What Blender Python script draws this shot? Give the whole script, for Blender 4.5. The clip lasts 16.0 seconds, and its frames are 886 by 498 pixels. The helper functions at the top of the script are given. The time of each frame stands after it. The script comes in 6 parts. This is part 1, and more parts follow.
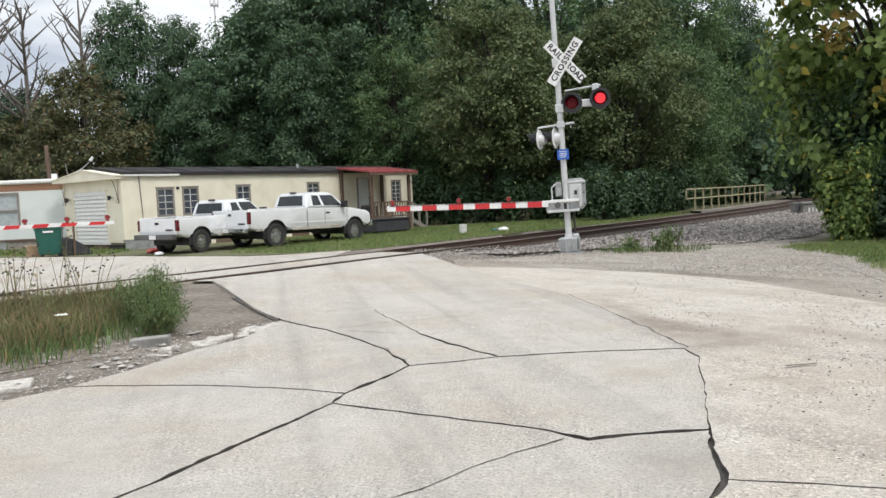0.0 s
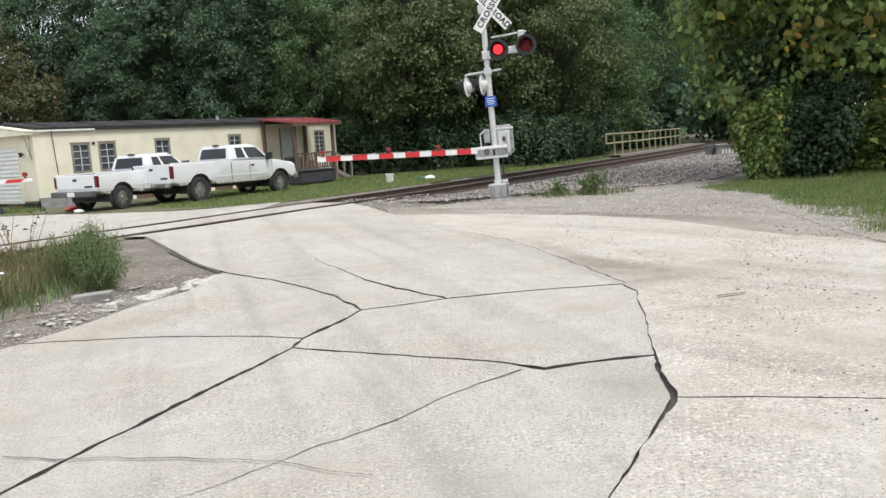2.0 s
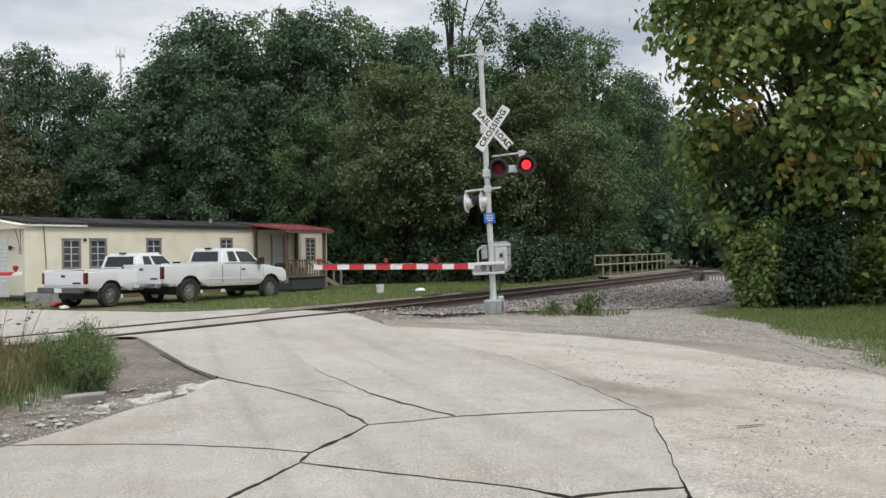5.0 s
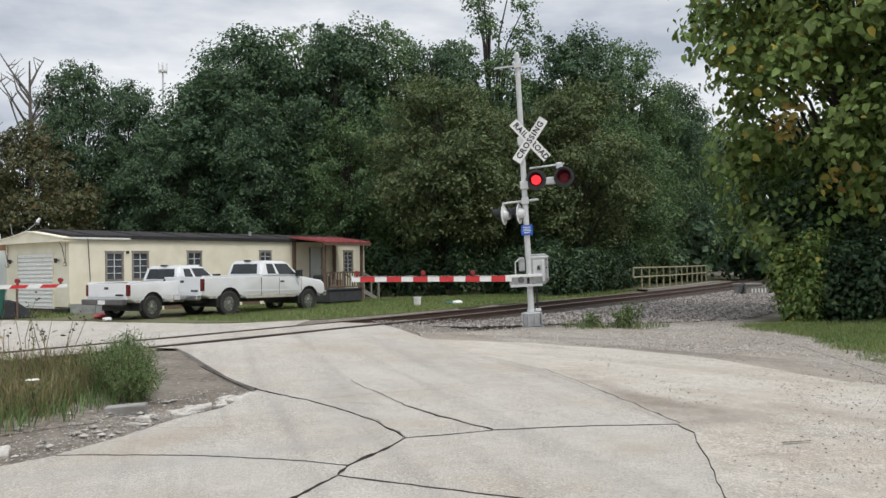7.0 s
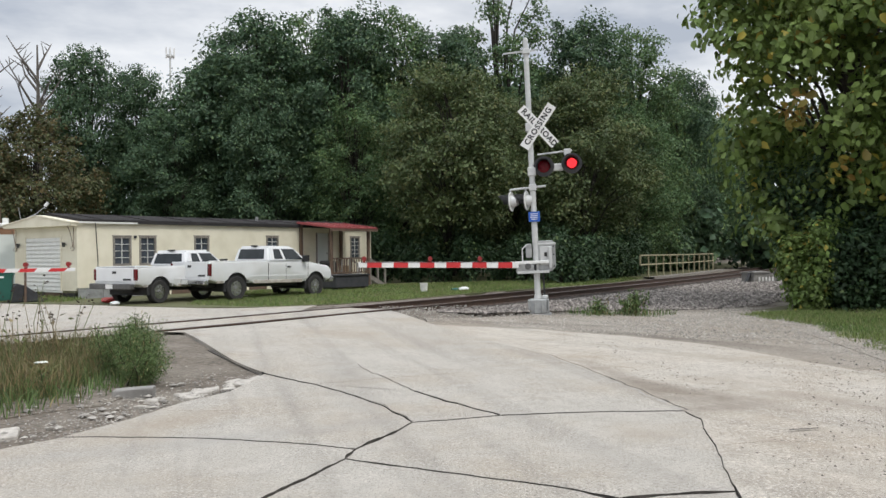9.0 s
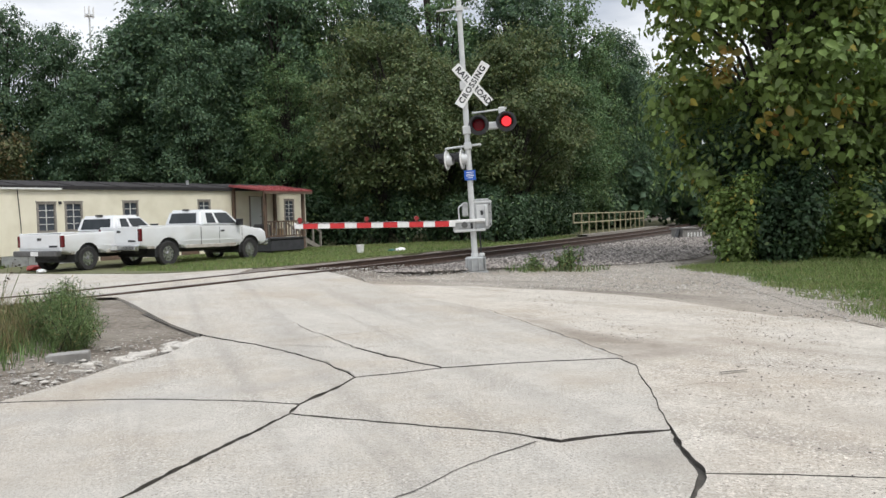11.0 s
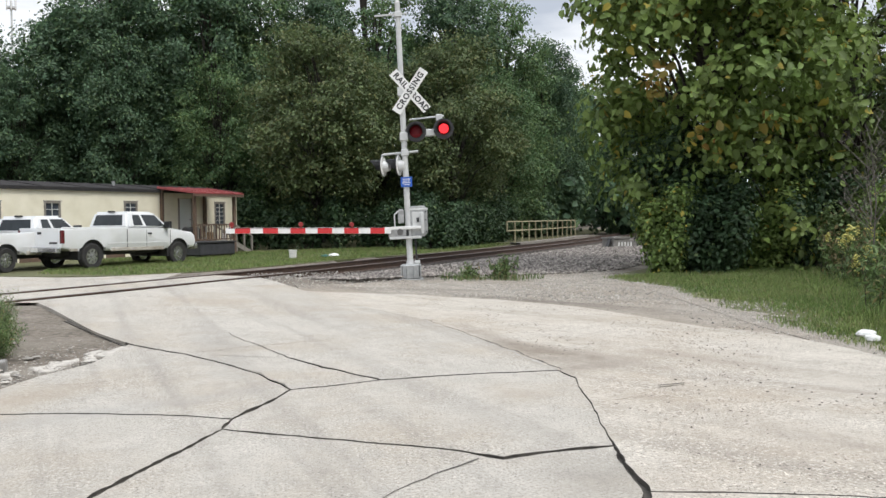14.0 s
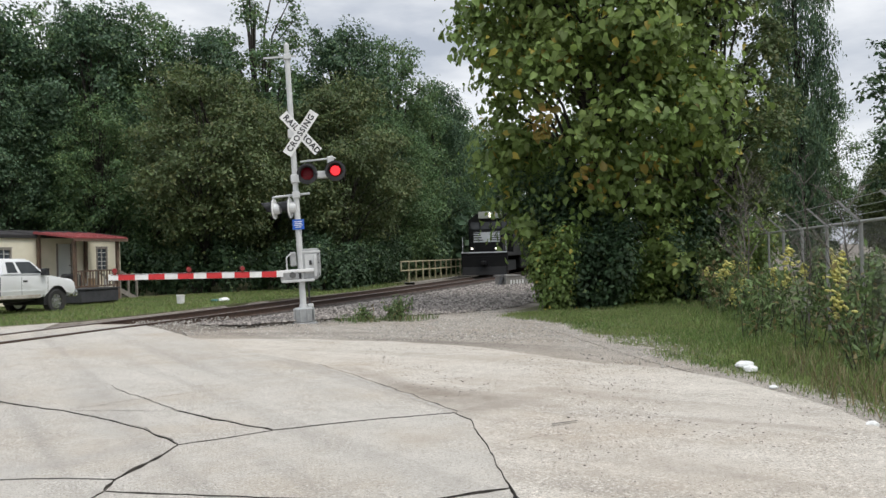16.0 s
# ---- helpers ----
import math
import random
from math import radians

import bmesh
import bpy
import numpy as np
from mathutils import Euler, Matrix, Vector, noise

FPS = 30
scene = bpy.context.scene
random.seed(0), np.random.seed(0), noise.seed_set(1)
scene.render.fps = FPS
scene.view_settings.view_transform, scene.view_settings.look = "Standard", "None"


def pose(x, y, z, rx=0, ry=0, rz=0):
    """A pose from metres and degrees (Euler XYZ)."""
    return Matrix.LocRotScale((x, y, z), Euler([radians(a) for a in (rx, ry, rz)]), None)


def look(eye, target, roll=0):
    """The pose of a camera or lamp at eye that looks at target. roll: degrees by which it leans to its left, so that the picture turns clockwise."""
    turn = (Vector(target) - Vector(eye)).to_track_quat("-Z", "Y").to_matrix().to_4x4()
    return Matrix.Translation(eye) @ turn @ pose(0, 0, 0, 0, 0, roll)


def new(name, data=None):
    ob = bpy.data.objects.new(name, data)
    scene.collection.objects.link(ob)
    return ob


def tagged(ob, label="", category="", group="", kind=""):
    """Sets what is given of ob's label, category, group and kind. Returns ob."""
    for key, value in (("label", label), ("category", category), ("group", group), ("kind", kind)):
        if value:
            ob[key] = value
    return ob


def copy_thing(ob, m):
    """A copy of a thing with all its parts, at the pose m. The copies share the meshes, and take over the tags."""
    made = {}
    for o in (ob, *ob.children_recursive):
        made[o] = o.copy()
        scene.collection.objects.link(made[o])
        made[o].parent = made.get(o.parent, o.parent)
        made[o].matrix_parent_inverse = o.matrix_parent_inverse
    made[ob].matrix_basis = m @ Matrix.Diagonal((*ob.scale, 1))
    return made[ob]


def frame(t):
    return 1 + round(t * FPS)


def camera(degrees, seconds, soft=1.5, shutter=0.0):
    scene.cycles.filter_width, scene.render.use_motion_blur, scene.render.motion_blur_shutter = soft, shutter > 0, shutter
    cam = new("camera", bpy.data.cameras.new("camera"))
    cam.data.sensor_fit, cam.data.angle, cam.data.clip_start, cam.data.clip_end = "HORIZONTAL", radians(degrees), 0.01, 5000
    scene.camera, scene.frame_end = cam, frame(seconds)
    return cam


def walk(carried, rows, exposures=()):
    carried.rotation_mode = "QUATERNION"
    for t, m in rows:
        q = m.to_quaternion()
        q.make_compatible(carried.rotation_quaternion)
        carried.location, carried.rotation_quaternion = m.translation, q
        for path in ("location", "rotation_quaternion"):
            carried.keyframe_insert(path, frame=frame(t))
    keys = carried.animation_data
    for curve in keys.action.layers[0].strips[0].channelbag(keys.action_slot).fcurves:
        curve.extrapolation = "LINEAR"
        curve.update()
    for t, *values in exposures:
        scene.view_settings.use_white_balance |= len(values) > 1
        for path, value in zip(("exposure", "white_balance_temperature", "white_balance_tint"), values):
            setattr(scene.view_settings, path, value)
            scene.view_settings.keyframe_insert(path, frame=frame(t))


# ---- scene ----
cam = camera(55.1, 16.0)
PATH = [
    (0, (0.631, 0.785, 1.582), (0.562, 2.78, 1.452), -2.5),
    (0.5, (0.487, 0.724, 1.576), (0.566, 2.717, 1.425), -2.1),
    (1, (0.457, 0.787, 1.576), (0.512, 2.777, 1.391), -4.8),
    (1.5, (0.417, 0.699, 1.598), (0.477, 2.686, 1.379), -5.8),
    (2, (0.381, 0.57, 1.571), (0.489, 2.55, 1.314), -3.7),
    (2.5, (0.399, 0.547, 1.582), (0.561, 2.524, 1.327), -3.3),
    (3, (0.304, 0.544, 1.589), (0.58, 2.517, 1.405), -2.7),
    (3.5, (0.212, 0.508, 1.583), (0.501, 2.486, 1.522), -0.8),
    (4, (0.173, 0.627, 1.575), (0.4, 2.614, 1.565), -0.2),
    (4.5, (0.141, 0.722, 1.593), (0.333, 2.712, 1.613), -0.5),
    (5, (0.081, 0.721, 1.582), (0.243, 2.715, 1.589), -0.9),
    (5.2, (0.07, 0.731, 1.581), (0.21, 2.727, 1.577), -1.3),
    (7.3, (0.079, 0.745, 1.586), (0.153, 2.743, 1.636), -0.9),
    (7.5, (0.08, 0.732, 1.589), (0.162, 2.729, 1.645), -1.0),
    (8, (0.074, 0.745, 1.579), (0.151, 2.743, 1.617), -0.9),
    (8.5, (0.07, 0.744, 1.577), (0.127, 2.743, 1.591), -0.8),
    (9, (0.063, 0.759, 1.569), (0.123, 2.759, 1.575), -0.6),
    (9.5, (0.051, 0.745, 1.569), (0.118, 2.744, 1.547), -0.7),
    (10, (0.029, 0.75, 1.53), (0.141, 2.745, 1.466), -1.6),
    (10.2, (0.023, 0.724, 1.489), (0.171, 2.717, 1.397), -2.4),
    (12.3, (0.011, 0.885, 1.524), (0.297, 2.863, 1.455), 0.3),
    (12.5, (0.0, 0.919, 1.514), (0.254, 2.9, 1.396), 0.1),
    (13, (-0.011, 0.896, 1.529), (0.255, 2.874, 1.401), -1.8),
    (13.5, (-0.039, 0.874, 1.534), (0.303, 2.842, 1.433), -1.7),
    (14, (-0.035, 0.886, 1.535), (0.333, 2.85, 1.46), -0.6),
    (14.5, (-0.047, 0.878, 1.535), (0.344, 2.838, 1.466), -0.4),
    (15, (-0.059, 0.871, 1.554), (0.434, 2.808, 1.506), -0.9),
    (15.5, (-0.039, 0.883, 1.572), (0.564, 2.789, 1.559), -0.9),
    (16, (-0.023, 0.888, 1.577), (0.588, 2.792, 1.59), -1.6),
]
walk(cam, [(t, look(eye, target, roll)) for t, eye, target, roll in PATH],
     [(0.0, 0.06), (1.5, 0.12), (2.9, 0.2), (3.6, 0.05), (4.5, -0.2), (9.6, -0.15), (10.2, 0.0), (12.5, 0.0), (14.0, 0.06), (15.0, 0.01), (16.0, -0.09)])

# ---- world and light: an overcast late-summer day ----
SUN_EL, SUN_AZ = 54.0, 138.0
world = bpy.data.worlds.new("sky")
scene.world = world
world.use_nodes = True
wn, wl = world.node_tree.nodes, world.node_tree.links
wn.clear()
w_out = wn.new("ShaderNodeOutputWorld")
w_bg = wn.new("ShaderNodeBackground")
w_sky = wn.new("ShaderNodeTexSky")
w_sky.sky_type = "NISHITA"
w_sky.sun_disc = False
w_sky.sun_elevation = radians(SUN_EL)
w_sky.sun_rotation = radians(SUN_AZ)
w_tc = wn.new("ShaderNodeTexCoord")
w_map = wn.new("ShaderNodeMapping")
w_map.inputs["Scale"].default_value = (2.2, 2.2, 7.0)
w_noise = wn.new("ShaderNodeTexNoise")
w_noise.inputs["Scale"].default_value = 1.6
w_noise.inputs["Detail"].default_value = 6.0
w_noise.inputs["Roughness"].default_value = 0.55
w_ramp = wn.new("ShaderNodeValToRGB")
w_ramp.color_ramp.elements[0].position = 0.36
w_ramp.color_ramp.elements[0].color = (5.7, 6.2, 7.1, 1)
w_ramp.color_ramp.elements[1].position = 0.62
w_ramp.color_ramp.elements[1].color = (10.9, 11.1, 11.4, 1)
w_mix = wn.new("ShaderNodeMixRGB")
w_mix.inputs["Fac"].default_value = 0.88
wl.new(w_tc.outputs["Generated"], w_map.inputs["Vector"])
wl.new(w_map.outputs["Vector"], w_noise.inputs["Vector"])
wl.new(w_noise.outputs["Fac"], w_ramp.inputs["Fac"])
wl.new(w_sky.outputs["Color"], w_mix.inputs["Color1"])
wl.new(w_ramp.outputs["Color"], w_mix.inputs["Color2"])
w_sep = wn.new("ShaderNodeSeparateXYZ")
w_up = wn.new("ShaderNodeMapRange")
w_up.inputs["From Min"].default_value, w_up.inputs["From Max"].default_value = 0.3, 0.95
w_up.inputs["To Min"].default_value, w_up.inputs["To Max"].default_value = 1.0, 2.3
w_mul = wn.new("ShaderNodeVectorMath")
w_mul.operation = "SCALE"
wl.new(w_tc.outputs["Generated"], w_sep.inputs["Vector"])
wl.new(w_sep.outputs["Z"], w_up.inputs["Value"])
wl.new(w_mix.outputs["Color"], w_mul.inputs[0])
wl.new(w_up.outputs["Result"], w_mul.inputs["Scale"])
wl.new(w_mul.outputs["Vector"], w_bg.inputs["Color"])
w_bg.inputs["Strength"].default_value = 0.1
wl.new(w_bg.outputs["Background"], w_out.inputs["Surface"])

sun_data = bpy.data.lights.new("sun", "SUN")
sun_data.energy = 1.5
sun_data.angle = radians(14)
sun_data.color = (1.0, 0.96, 0.9)
sun = new("sun", sun_data)
sun.matrix_basis = look((0, 0, 30), (0 + 12 * math.sin(radians(SUN_AZ)) * -1, 12 * math.cos(radians(SUN_AZ)) * -1, 30 - 12 * math.tan(radians(SUN_EL))))
scene.view_settings.exposure = 0.0


# ---- materials ----
def mat(name, c1, c2=None, scale=8.0, rough=0.8, metal=0.0, bump=0.2, fine=60.0, stain=None, stain_scale=0.7, stain_amt=0.35, island=0.0, objvar=0.0, trans=0.0, emit=None, spec=0.5, coat=0.0):
    """A node material: two colours mixed by grain, a second larger stain colour, and fine relief."""
    m = bpy.data.materials.new(name)
    m.use_nodes = True
    n, l = m.node_tree.nodes, m.node_tree.links
    b = n["Principled BSDF"]
    c2 = c2 or tuple(v * 0.8 for v in c1)
    tc = n.new("ShaderNodeTexCoord")
    t1 = n.new("ShaderNodeTexNoise")
    t1.inputs["Scale"].default_value = scale
    t1.inputs["Detail"].default_value = 6
    l.new(tc.outputs["Object"], t1.inputs["Vector"])
    r1 = n.new("ShaderNodeMapRange")
    r1.inputs["From Min"].default_value, r1.inputs["From Max"].default_value = 0.32, 0.68
    l.new(t1.outputs["Fac"], r1.inputs["Value"])
    mix = n.new("ShaderNodeMixRGB")
    mix.inputs["Color1"].default_value, mix.inputs["Color2"].default_value = (*c1, 1), (*c2, 1)
    l.new(r1.outputs["Result"], mix.inputs["Fac"])
    col = mix.outputs["Color"]
    if stain:
        t2 = n.new("ShaderNodeTexNoise")
        t2.inputs["Scale"].default_value = stain_scale
        t2.inputs["Detail"].default_value = 4
        l.new(tc.outputs["Object"], t2.inputs["Vector"])
        r2 = n.new("ShaderNodeMapRange")
        r2.inputs["From Min"].default_value, r2.inputs["From Max"].default_value, r2.inputs["To Max"].default_value = 0.45, 0.72, stain_amt
        l.new(t2.outputs["Fac"], r2.inputs["Value"])
        m2 = n.new("ShaderNodeMixRGB")
        m2.inputs["Color2"].default_value = (*stain, 1)
        l.new(r2.outputs["Result"], m2.inputs["Fac"])
        l.new(col, m2.inputs["Color1"])
        col = m2.outputs["Color"]
    if island or objvar:
        if island:
            rnd = n.new("ShaderNodeNewGeometry").outputs["Random Per Island"]
        else:
            rnd = n.new("ShaderNodeObjectInfo").outputs["Random"]
        r3 = n.new("ShaderNodeMapRange")
        r3.inputs["To Min"].default_value, r3.inputs["To Max"].default_value = 1 - (island or objvar), 1 + (island or objvar)
        l.new(rnd, r3.inputs["Value"])
        h = n.new("ShaderNodeHueSaturation")
        l.new(r3.outputs["Result"], h.inputs["Value"])
        l.new(col, h.inputs["Color"])
        col = h.outputs["Color"]
    l.new(col, b.inputs["Base Color"])
    b.inputs["Roughness"].default_value, b.inputs["Metallic"].default_value = rough, metal
    b.inputs["Specular IOR Level"].default_value = spec
    b.inputs["Coat Weight"].default_value = coat
    if emit:
        b.inputs["Emission Color"].default_value = (*emit[:3], 1)
        b.inputs["Emission Strength"].default_value = emit[3]
    if bump:
        t4 = n.new("ShaderNodeTexNoise")
        t4.inputs["Scale"].default_value = fine
        t4.inputs["Detail"].default_value = 4
        l.new(tc.outputs["Object"], t4.inputs["Vector"])
        bp = n.new("ShaderNodeBump")
        bp.inputs["Strength"].default_value, bp.inputs["Distance"].default_value = bump, 0.02
        l.new(t4.outputs["Fac"], bp.inputs["Height"])
        l.new(bp.outputs["Normal"], b.inputs["Normal"])
    if trans:
        tr = n.new("ShaderNodeBsdfTranslucent")
        l.new(col, tr.inputs["Color"])
        ms = n.new("ShaderNodeMixShader")
        ms.inputs["Fac"].default_value = trans
        l.new(b.outputs["BSDF"], ms.inputs[1])
        l.new(tr.outputs["BSDF"], ms.inputs[2])
        l.new(ms.outputs["Shader"], n["Material Output"].inputs["Surface"])
    return m


def leaf_mat(name, c1, c2, yellow=None, amt=0.0, trans=0.3):
    """Foliage: each leaf its own tone, larger patches of a second green, a few turned yellow."""
    m = mat(name, c1, c2, scale=0.5, rough=0.55, bump=0, island=0.45, trans=trans, spec=0.35)
    if yellow:
        n, l = m.node_tree.nodes, m.node_tree.links
        hue = [x for x in n if x.type == "HUE_SAT"][0]
        geo = [x for x in n if x.type == "NEW_GEOMETRY"][0]
        mul = n.new("ShaderNodeMath")
        mul.operation = "MULTIPLY"
        mul.inputs[1].default_value = 37.0
        fr = n.new("ShaderNodeMath")
        fr.operation = "FRACT"
        lt = n.new("ShaderNodeMath")
        lt.operation = "LESS_THAN"
        lt.inputs[1].default_value = amt
        mx = n.new("ShaderNodeMixRGB")
        mx.inputs["Color2"].default_value = (*yellow, 1)
        l.new(geo.outputs["Random Per Island"], mul.inputs[0])
        l.new(mul.outputs[0], fr.inputs[0])
        l.new(fr.outputs[0], lt.inputs[0])
        l.new(lt.outputs[0], mx.inputs["Fac"])
        src = hue.inputs["Color"].links[0].from_socket
        l.new(src, mx.inputs["Color1"])
        l.new(mx.outputs["Color"], hue.inputs["Color"])
    return m


def paving_mat(name, pale, mid_, dark_, warm, speck, streak_turn, streak_amt, spots=()):
    """Worn concrete: mottling, a brown stain, exposed dark and pale aggregate, and long tyre-worn streaks."""
    m = bpy.data.materials.new(name)
    m.use_nodes = True
    n, l = m.node_tree.nodes, m.node_tree.links
    b = n["Principled BSDF"]
    tc = n.new("ShaderNodeTexCoord")

    def tex(scale, detail, rough=0.6, vec=None):
        t = n.new("ShaderNodeTexNoise")
        t.inputs["Scale"].default_value, t.inputs["Detail"].default_value, t.inputs["Roughness"].default_value = scale, detail, rough
        l.new(vec or tc.outputs["Object"], t.inputs["Vector"])
        return t.outputs["Fac"]

    def span(src, a, c, lo=0.0, hi=1.0):
        r = n.new("ShaderNodeMapRange")
        r.inputs["From Min"].default_value, r.inputs["From Max"].default_value = a, c
        r.inputs["To Min"].default_value, r.inputs["To Max"].default_value = lo, hi
        l.new(src, r.inputs["Value"])
        return r.outputs["Result"]

    def mixc(fac, a, c):
        x = n.new("ShaderNodeMixRGB")
        l.new(fac, x.inputs["Fac"])
        for sock, v in ((x.inputs["Color1"], a), (x.inputs["Color2"], c)):
            if isinstance(v, tuple):
                sock.default_value = (*v, 1)
            else:
                l.new(v, sock)
        return x.outputs["Color"]

    def mul(a, c):
        x = n.new("ShaderNodeMath")
        x.operation = "MULTIPLY"
        l.new(a, x.inputs[0])
        l.new(c, x.inputs[1])
        return x.outputs[0]

    col = mixc(span(tex(1.3, 8, 0.7), 0.3, 0.7), pale, mid_)
    col = mixc(span(tex(0.42, 6, 0.65), 0.45, 0.66, 0, 0.8), col, warm)
    mp = n.new("ShaderNodeMapping")
    mp.vector_type = "TEXTURE"
    mp.inputs["Rotation"].default_value = (0, 0, radians(streak_turn))
    mp.inputs["Scale"].default_value = (9.0, 0.42, 1)
    l.new(tc.outputs["Object"], mp.inputs["Vector"])
    col = mixc(span(tex(1.0, 3, 0.5, mp.outputs["Vector"]), 0.5, 0.72, 0, streak_amt), col, dark_)
    patch = span(tex(0.9, 4), 0.35, 0.65, 0.25, 1.0)
    grain = tex(48, 5, 0.8)
    col = mixc(mul(span(grain, 0.52, 0.62, 0, speck), patch), col, tuple(v * 0.5 for v in dark_))
    col = mixc(mul(span(tex(40, 3, 0.7), 0.55, 0.64, 0, speck), patch), col, tuple(min(1, v * 1.35) for v in pale))
    col = mixc(span(tex(95, 2, 0.6), 0.60, 0.68, 0, speck * 0.8), col, tuple(v * 0.35 for v in dark_))
    col = mixc(span(tex(4.2, 7, 0.75), 0.5, 0.7, 0, 0.45), col, dark_)
    for x, y, rx, ry, turn, amt, tone in spots:
        ms = n.new("ShaderNodeMapping")
        ms.vector_type = "TEXTURE"
        ms.inputs["Location"].default_value = (x, y, 0)
        ms.inputs["Rotation"].default_value = (0, 0, radians(turn))
        ms.inputs["Scale"].default_value = (rx, ry, 50)
        l.new(tc.outputs["Object"], ms.inputs["Vector"])
        ln = n.new("ShaderNodeVectorMath")
        ln.operation = "LENGTH"
        l.new(ms.outputs["Vector"], ln.inputs[0])
        ragged = span(tex(2.6, 6, 0.7), 0.3, 0.7, 0.35, 1.0)
        col = mixc(mul(span(ln.outputs["Value"], 1.0, 0.15, 0, amt), ragged), col, tone)
    blot = span(tex(7, 4, 0.65), 0.62, 0.75, 0, 0.35)
    col = mixc(blot, col, dark_)
    l.new(col, b.inputs["Base Color"])
    b.inputs["Roughness"].default_value = 0.9
    b.inputs["Specular IOR Level"].default_value = 0.25
    bp = n.new("ShaderNodeBump")
    bp.inputs["Strength"].default_value, bp.inputs["Distance"].default_value = 0.8, 0.012
    l.new(grain, bp.inputs["Height"])
    l.new(bp.outputs["Normal"], b.inputs["Normal"])
    return m


CONCRETE = paving_mat("concrete", (0.50, 0.467, 0.415), (0.42, 0.392, 0.345), (0.27, 0.25, 0.222), (0.39, 0.335, 0.265), 0.95, 104, 0.55,
                      [(-2.3, 8.6, 1.2, 0.5, 60, 0.7, (0.33, 0.27, 0.20)), (1.7, 5.6, 0.5, 0.7, 20, 0.6, (0.24, 0.22, 0.19)), (-1.6, 8.0, 3.0, 0.35, 25, 0.45, (0.30, 0.29, 0.275)), (-0.9, 11.5, 4.5, 0.4, 100, 0.45, (0.29, 0.275, 0.25)), (0.8, 14.0, 4.5, 0.5, 104, 0.4, (0.29, 0.27, 0.24)), (1.9, 8.0, 0.7, 0.4, 80, 0.5, (0.35, 0.29, 0.22))])
JOINT = mat("joint_dark", (0.085, 0.075, 0.063), (0.045, 0.04, 0.034), 9, 0.95, bump=0.5)
GRAVEL_ROAD = paving_mat("worn_concrete", (0.56, 0.52, 0.455), (0.46, 0.42, 0.365), (0.27, 0.24, 0.205), (0.40, 0.34, 0.27), 1.0, 127, 0.5,
                         [(2.62, 11.0, 2.6, 0.34, 98, 0.9, (0.21, 0.175, 0.14)), (3.1, 9.9, 1.7, 0.45, 115, 0.9, (0.20, 0.165, 0.13)), (2.9, 9.0, 0.7, 0.35, 20, 0.8, (0.21, 0.175, 0.14)), (4.4, 9.0, 2.6, 0.4, 118, 0.5, (0.28, 0.24, 0.195)), (3.6, 14.2, 3.5, 0.4, 128, 0.5, (0.27, 0.235, 0.19)), (3.4, 6.2, 2.2, 0.3, 110, 0.45, (0.29, 0.25, 0.205))])
GRAVEL = paving_mat("grey_gravel", (0.40, 0.365, 0.315), (0.29, 0.26, 0.222), (0.17, 0.148, 0.124), (0.28, 0.235, 0.185), 1.0, 127, 0.6,
                    [(4.6, 15.6, 4.5, 0.5, 122, 0.9, (0.16, 0.138, 0.115)), (2.5, 18.6, 3.5, 0.4, 170, 0.8, (0.17, 0.15, 0.125)), (4.5, 21.4, 3.5, 0.6, 10, 0.8, (0.16, 0.145, 0.13))])
DIRT = mat("dirt", (0.215, 0.182, 0.145), (0.085, 0.071, 0.056), 14, 0.95, bump=0.8, fine=40, stain=(0.33, 0.30, 0.25), stain_scale=1.1, stain_amt=0.5)
SOIL = mat("soil", (0.125, 0.135, 0.055), (0.085, 0.085, 0.042), 4, 0.95, bump=0.8, fine=25, stain=(0.13, 0.105, 0.065), stain_scale=0.6)
BALLAST = mat("ballast_bed", (0.085, 0.073, 0.064), (0.042, 0.036, 0.032), 22, 0.95, bump=1.0, fine=45, stain=(0.085, 0.07, 0.06), stain_scale=0.9)
STONE_DARK = mat("oiled_ballast_stone", (0.085, 0.07, 0.06), (0.05, 0.042, 0.037), 12, 0.9, bump=0.3, island=0.6)
STONE = mat("ballast_stone", (0.30, 0.272, 0.245), (0.15, 0.132, 0.118), 12, 0.9, bump=0.3, island=0.65)
PALE_STONE = mat("limestone", (0.42, 0.395, 0.355), (0.27, 0.25, 0.222), 14, 0.9, bump=0.4, island=0.4)
GRASS = leaf_mat("grass_blade", (0.130, 0.205, 0.056), (0.185, 0.235, 0.075), (0.28, 0.25, 0.13), 0.12, 0.3)
WEED = leaf_mat("weed_leaf", (0.098, 0.160, 0.050), (0.140, 0.190, 0.075), (0.252, 0.207, 0.095), 0.1, 0.25)
STRAW = leaf_mat("dry_stalk", (0.25, 0.195, 0.10), (0.17, 0.14, 0.07), (0.12, 0.14, 0.05), 0.35, 0.2)
SEED = mat("seed_head", (0.06, 0.042, 0.03), (0.04, 0.03, 0.02), 20, 0.9, bump=0)
GOLD = mat("goldenrod_flower", (0.50, 0.46, 0.13), (0.38, 0.37, 0.12), 8, 0.7, bump=0, island=0.3)
PETAL = mat("white_petal", (0.75, 0.76, 0.70), (0.66, 0.68, 0.6), 30, 0.6, bump=0)
LEAF_DARK = leaf_mat("leaf_dark", (0.060, 0.113, 0.064), (0.085, 0.145, 0.073), (0.112, 0.172, 0.074), 0.2)
LEAF_MID = leaf_mat("leaf_mid", (0.086, 0.156, 0.066), (0.112, 0.186, 0.073), (0.158, 0.215, 0.078), 0.2)
LEAF_OLIVE = leaf_mat("leaf_olive", (0.092, 0.133, 0.054), (0.120, 0.158, 0.061), (0.160, 0.176, 0.068), 0.2)
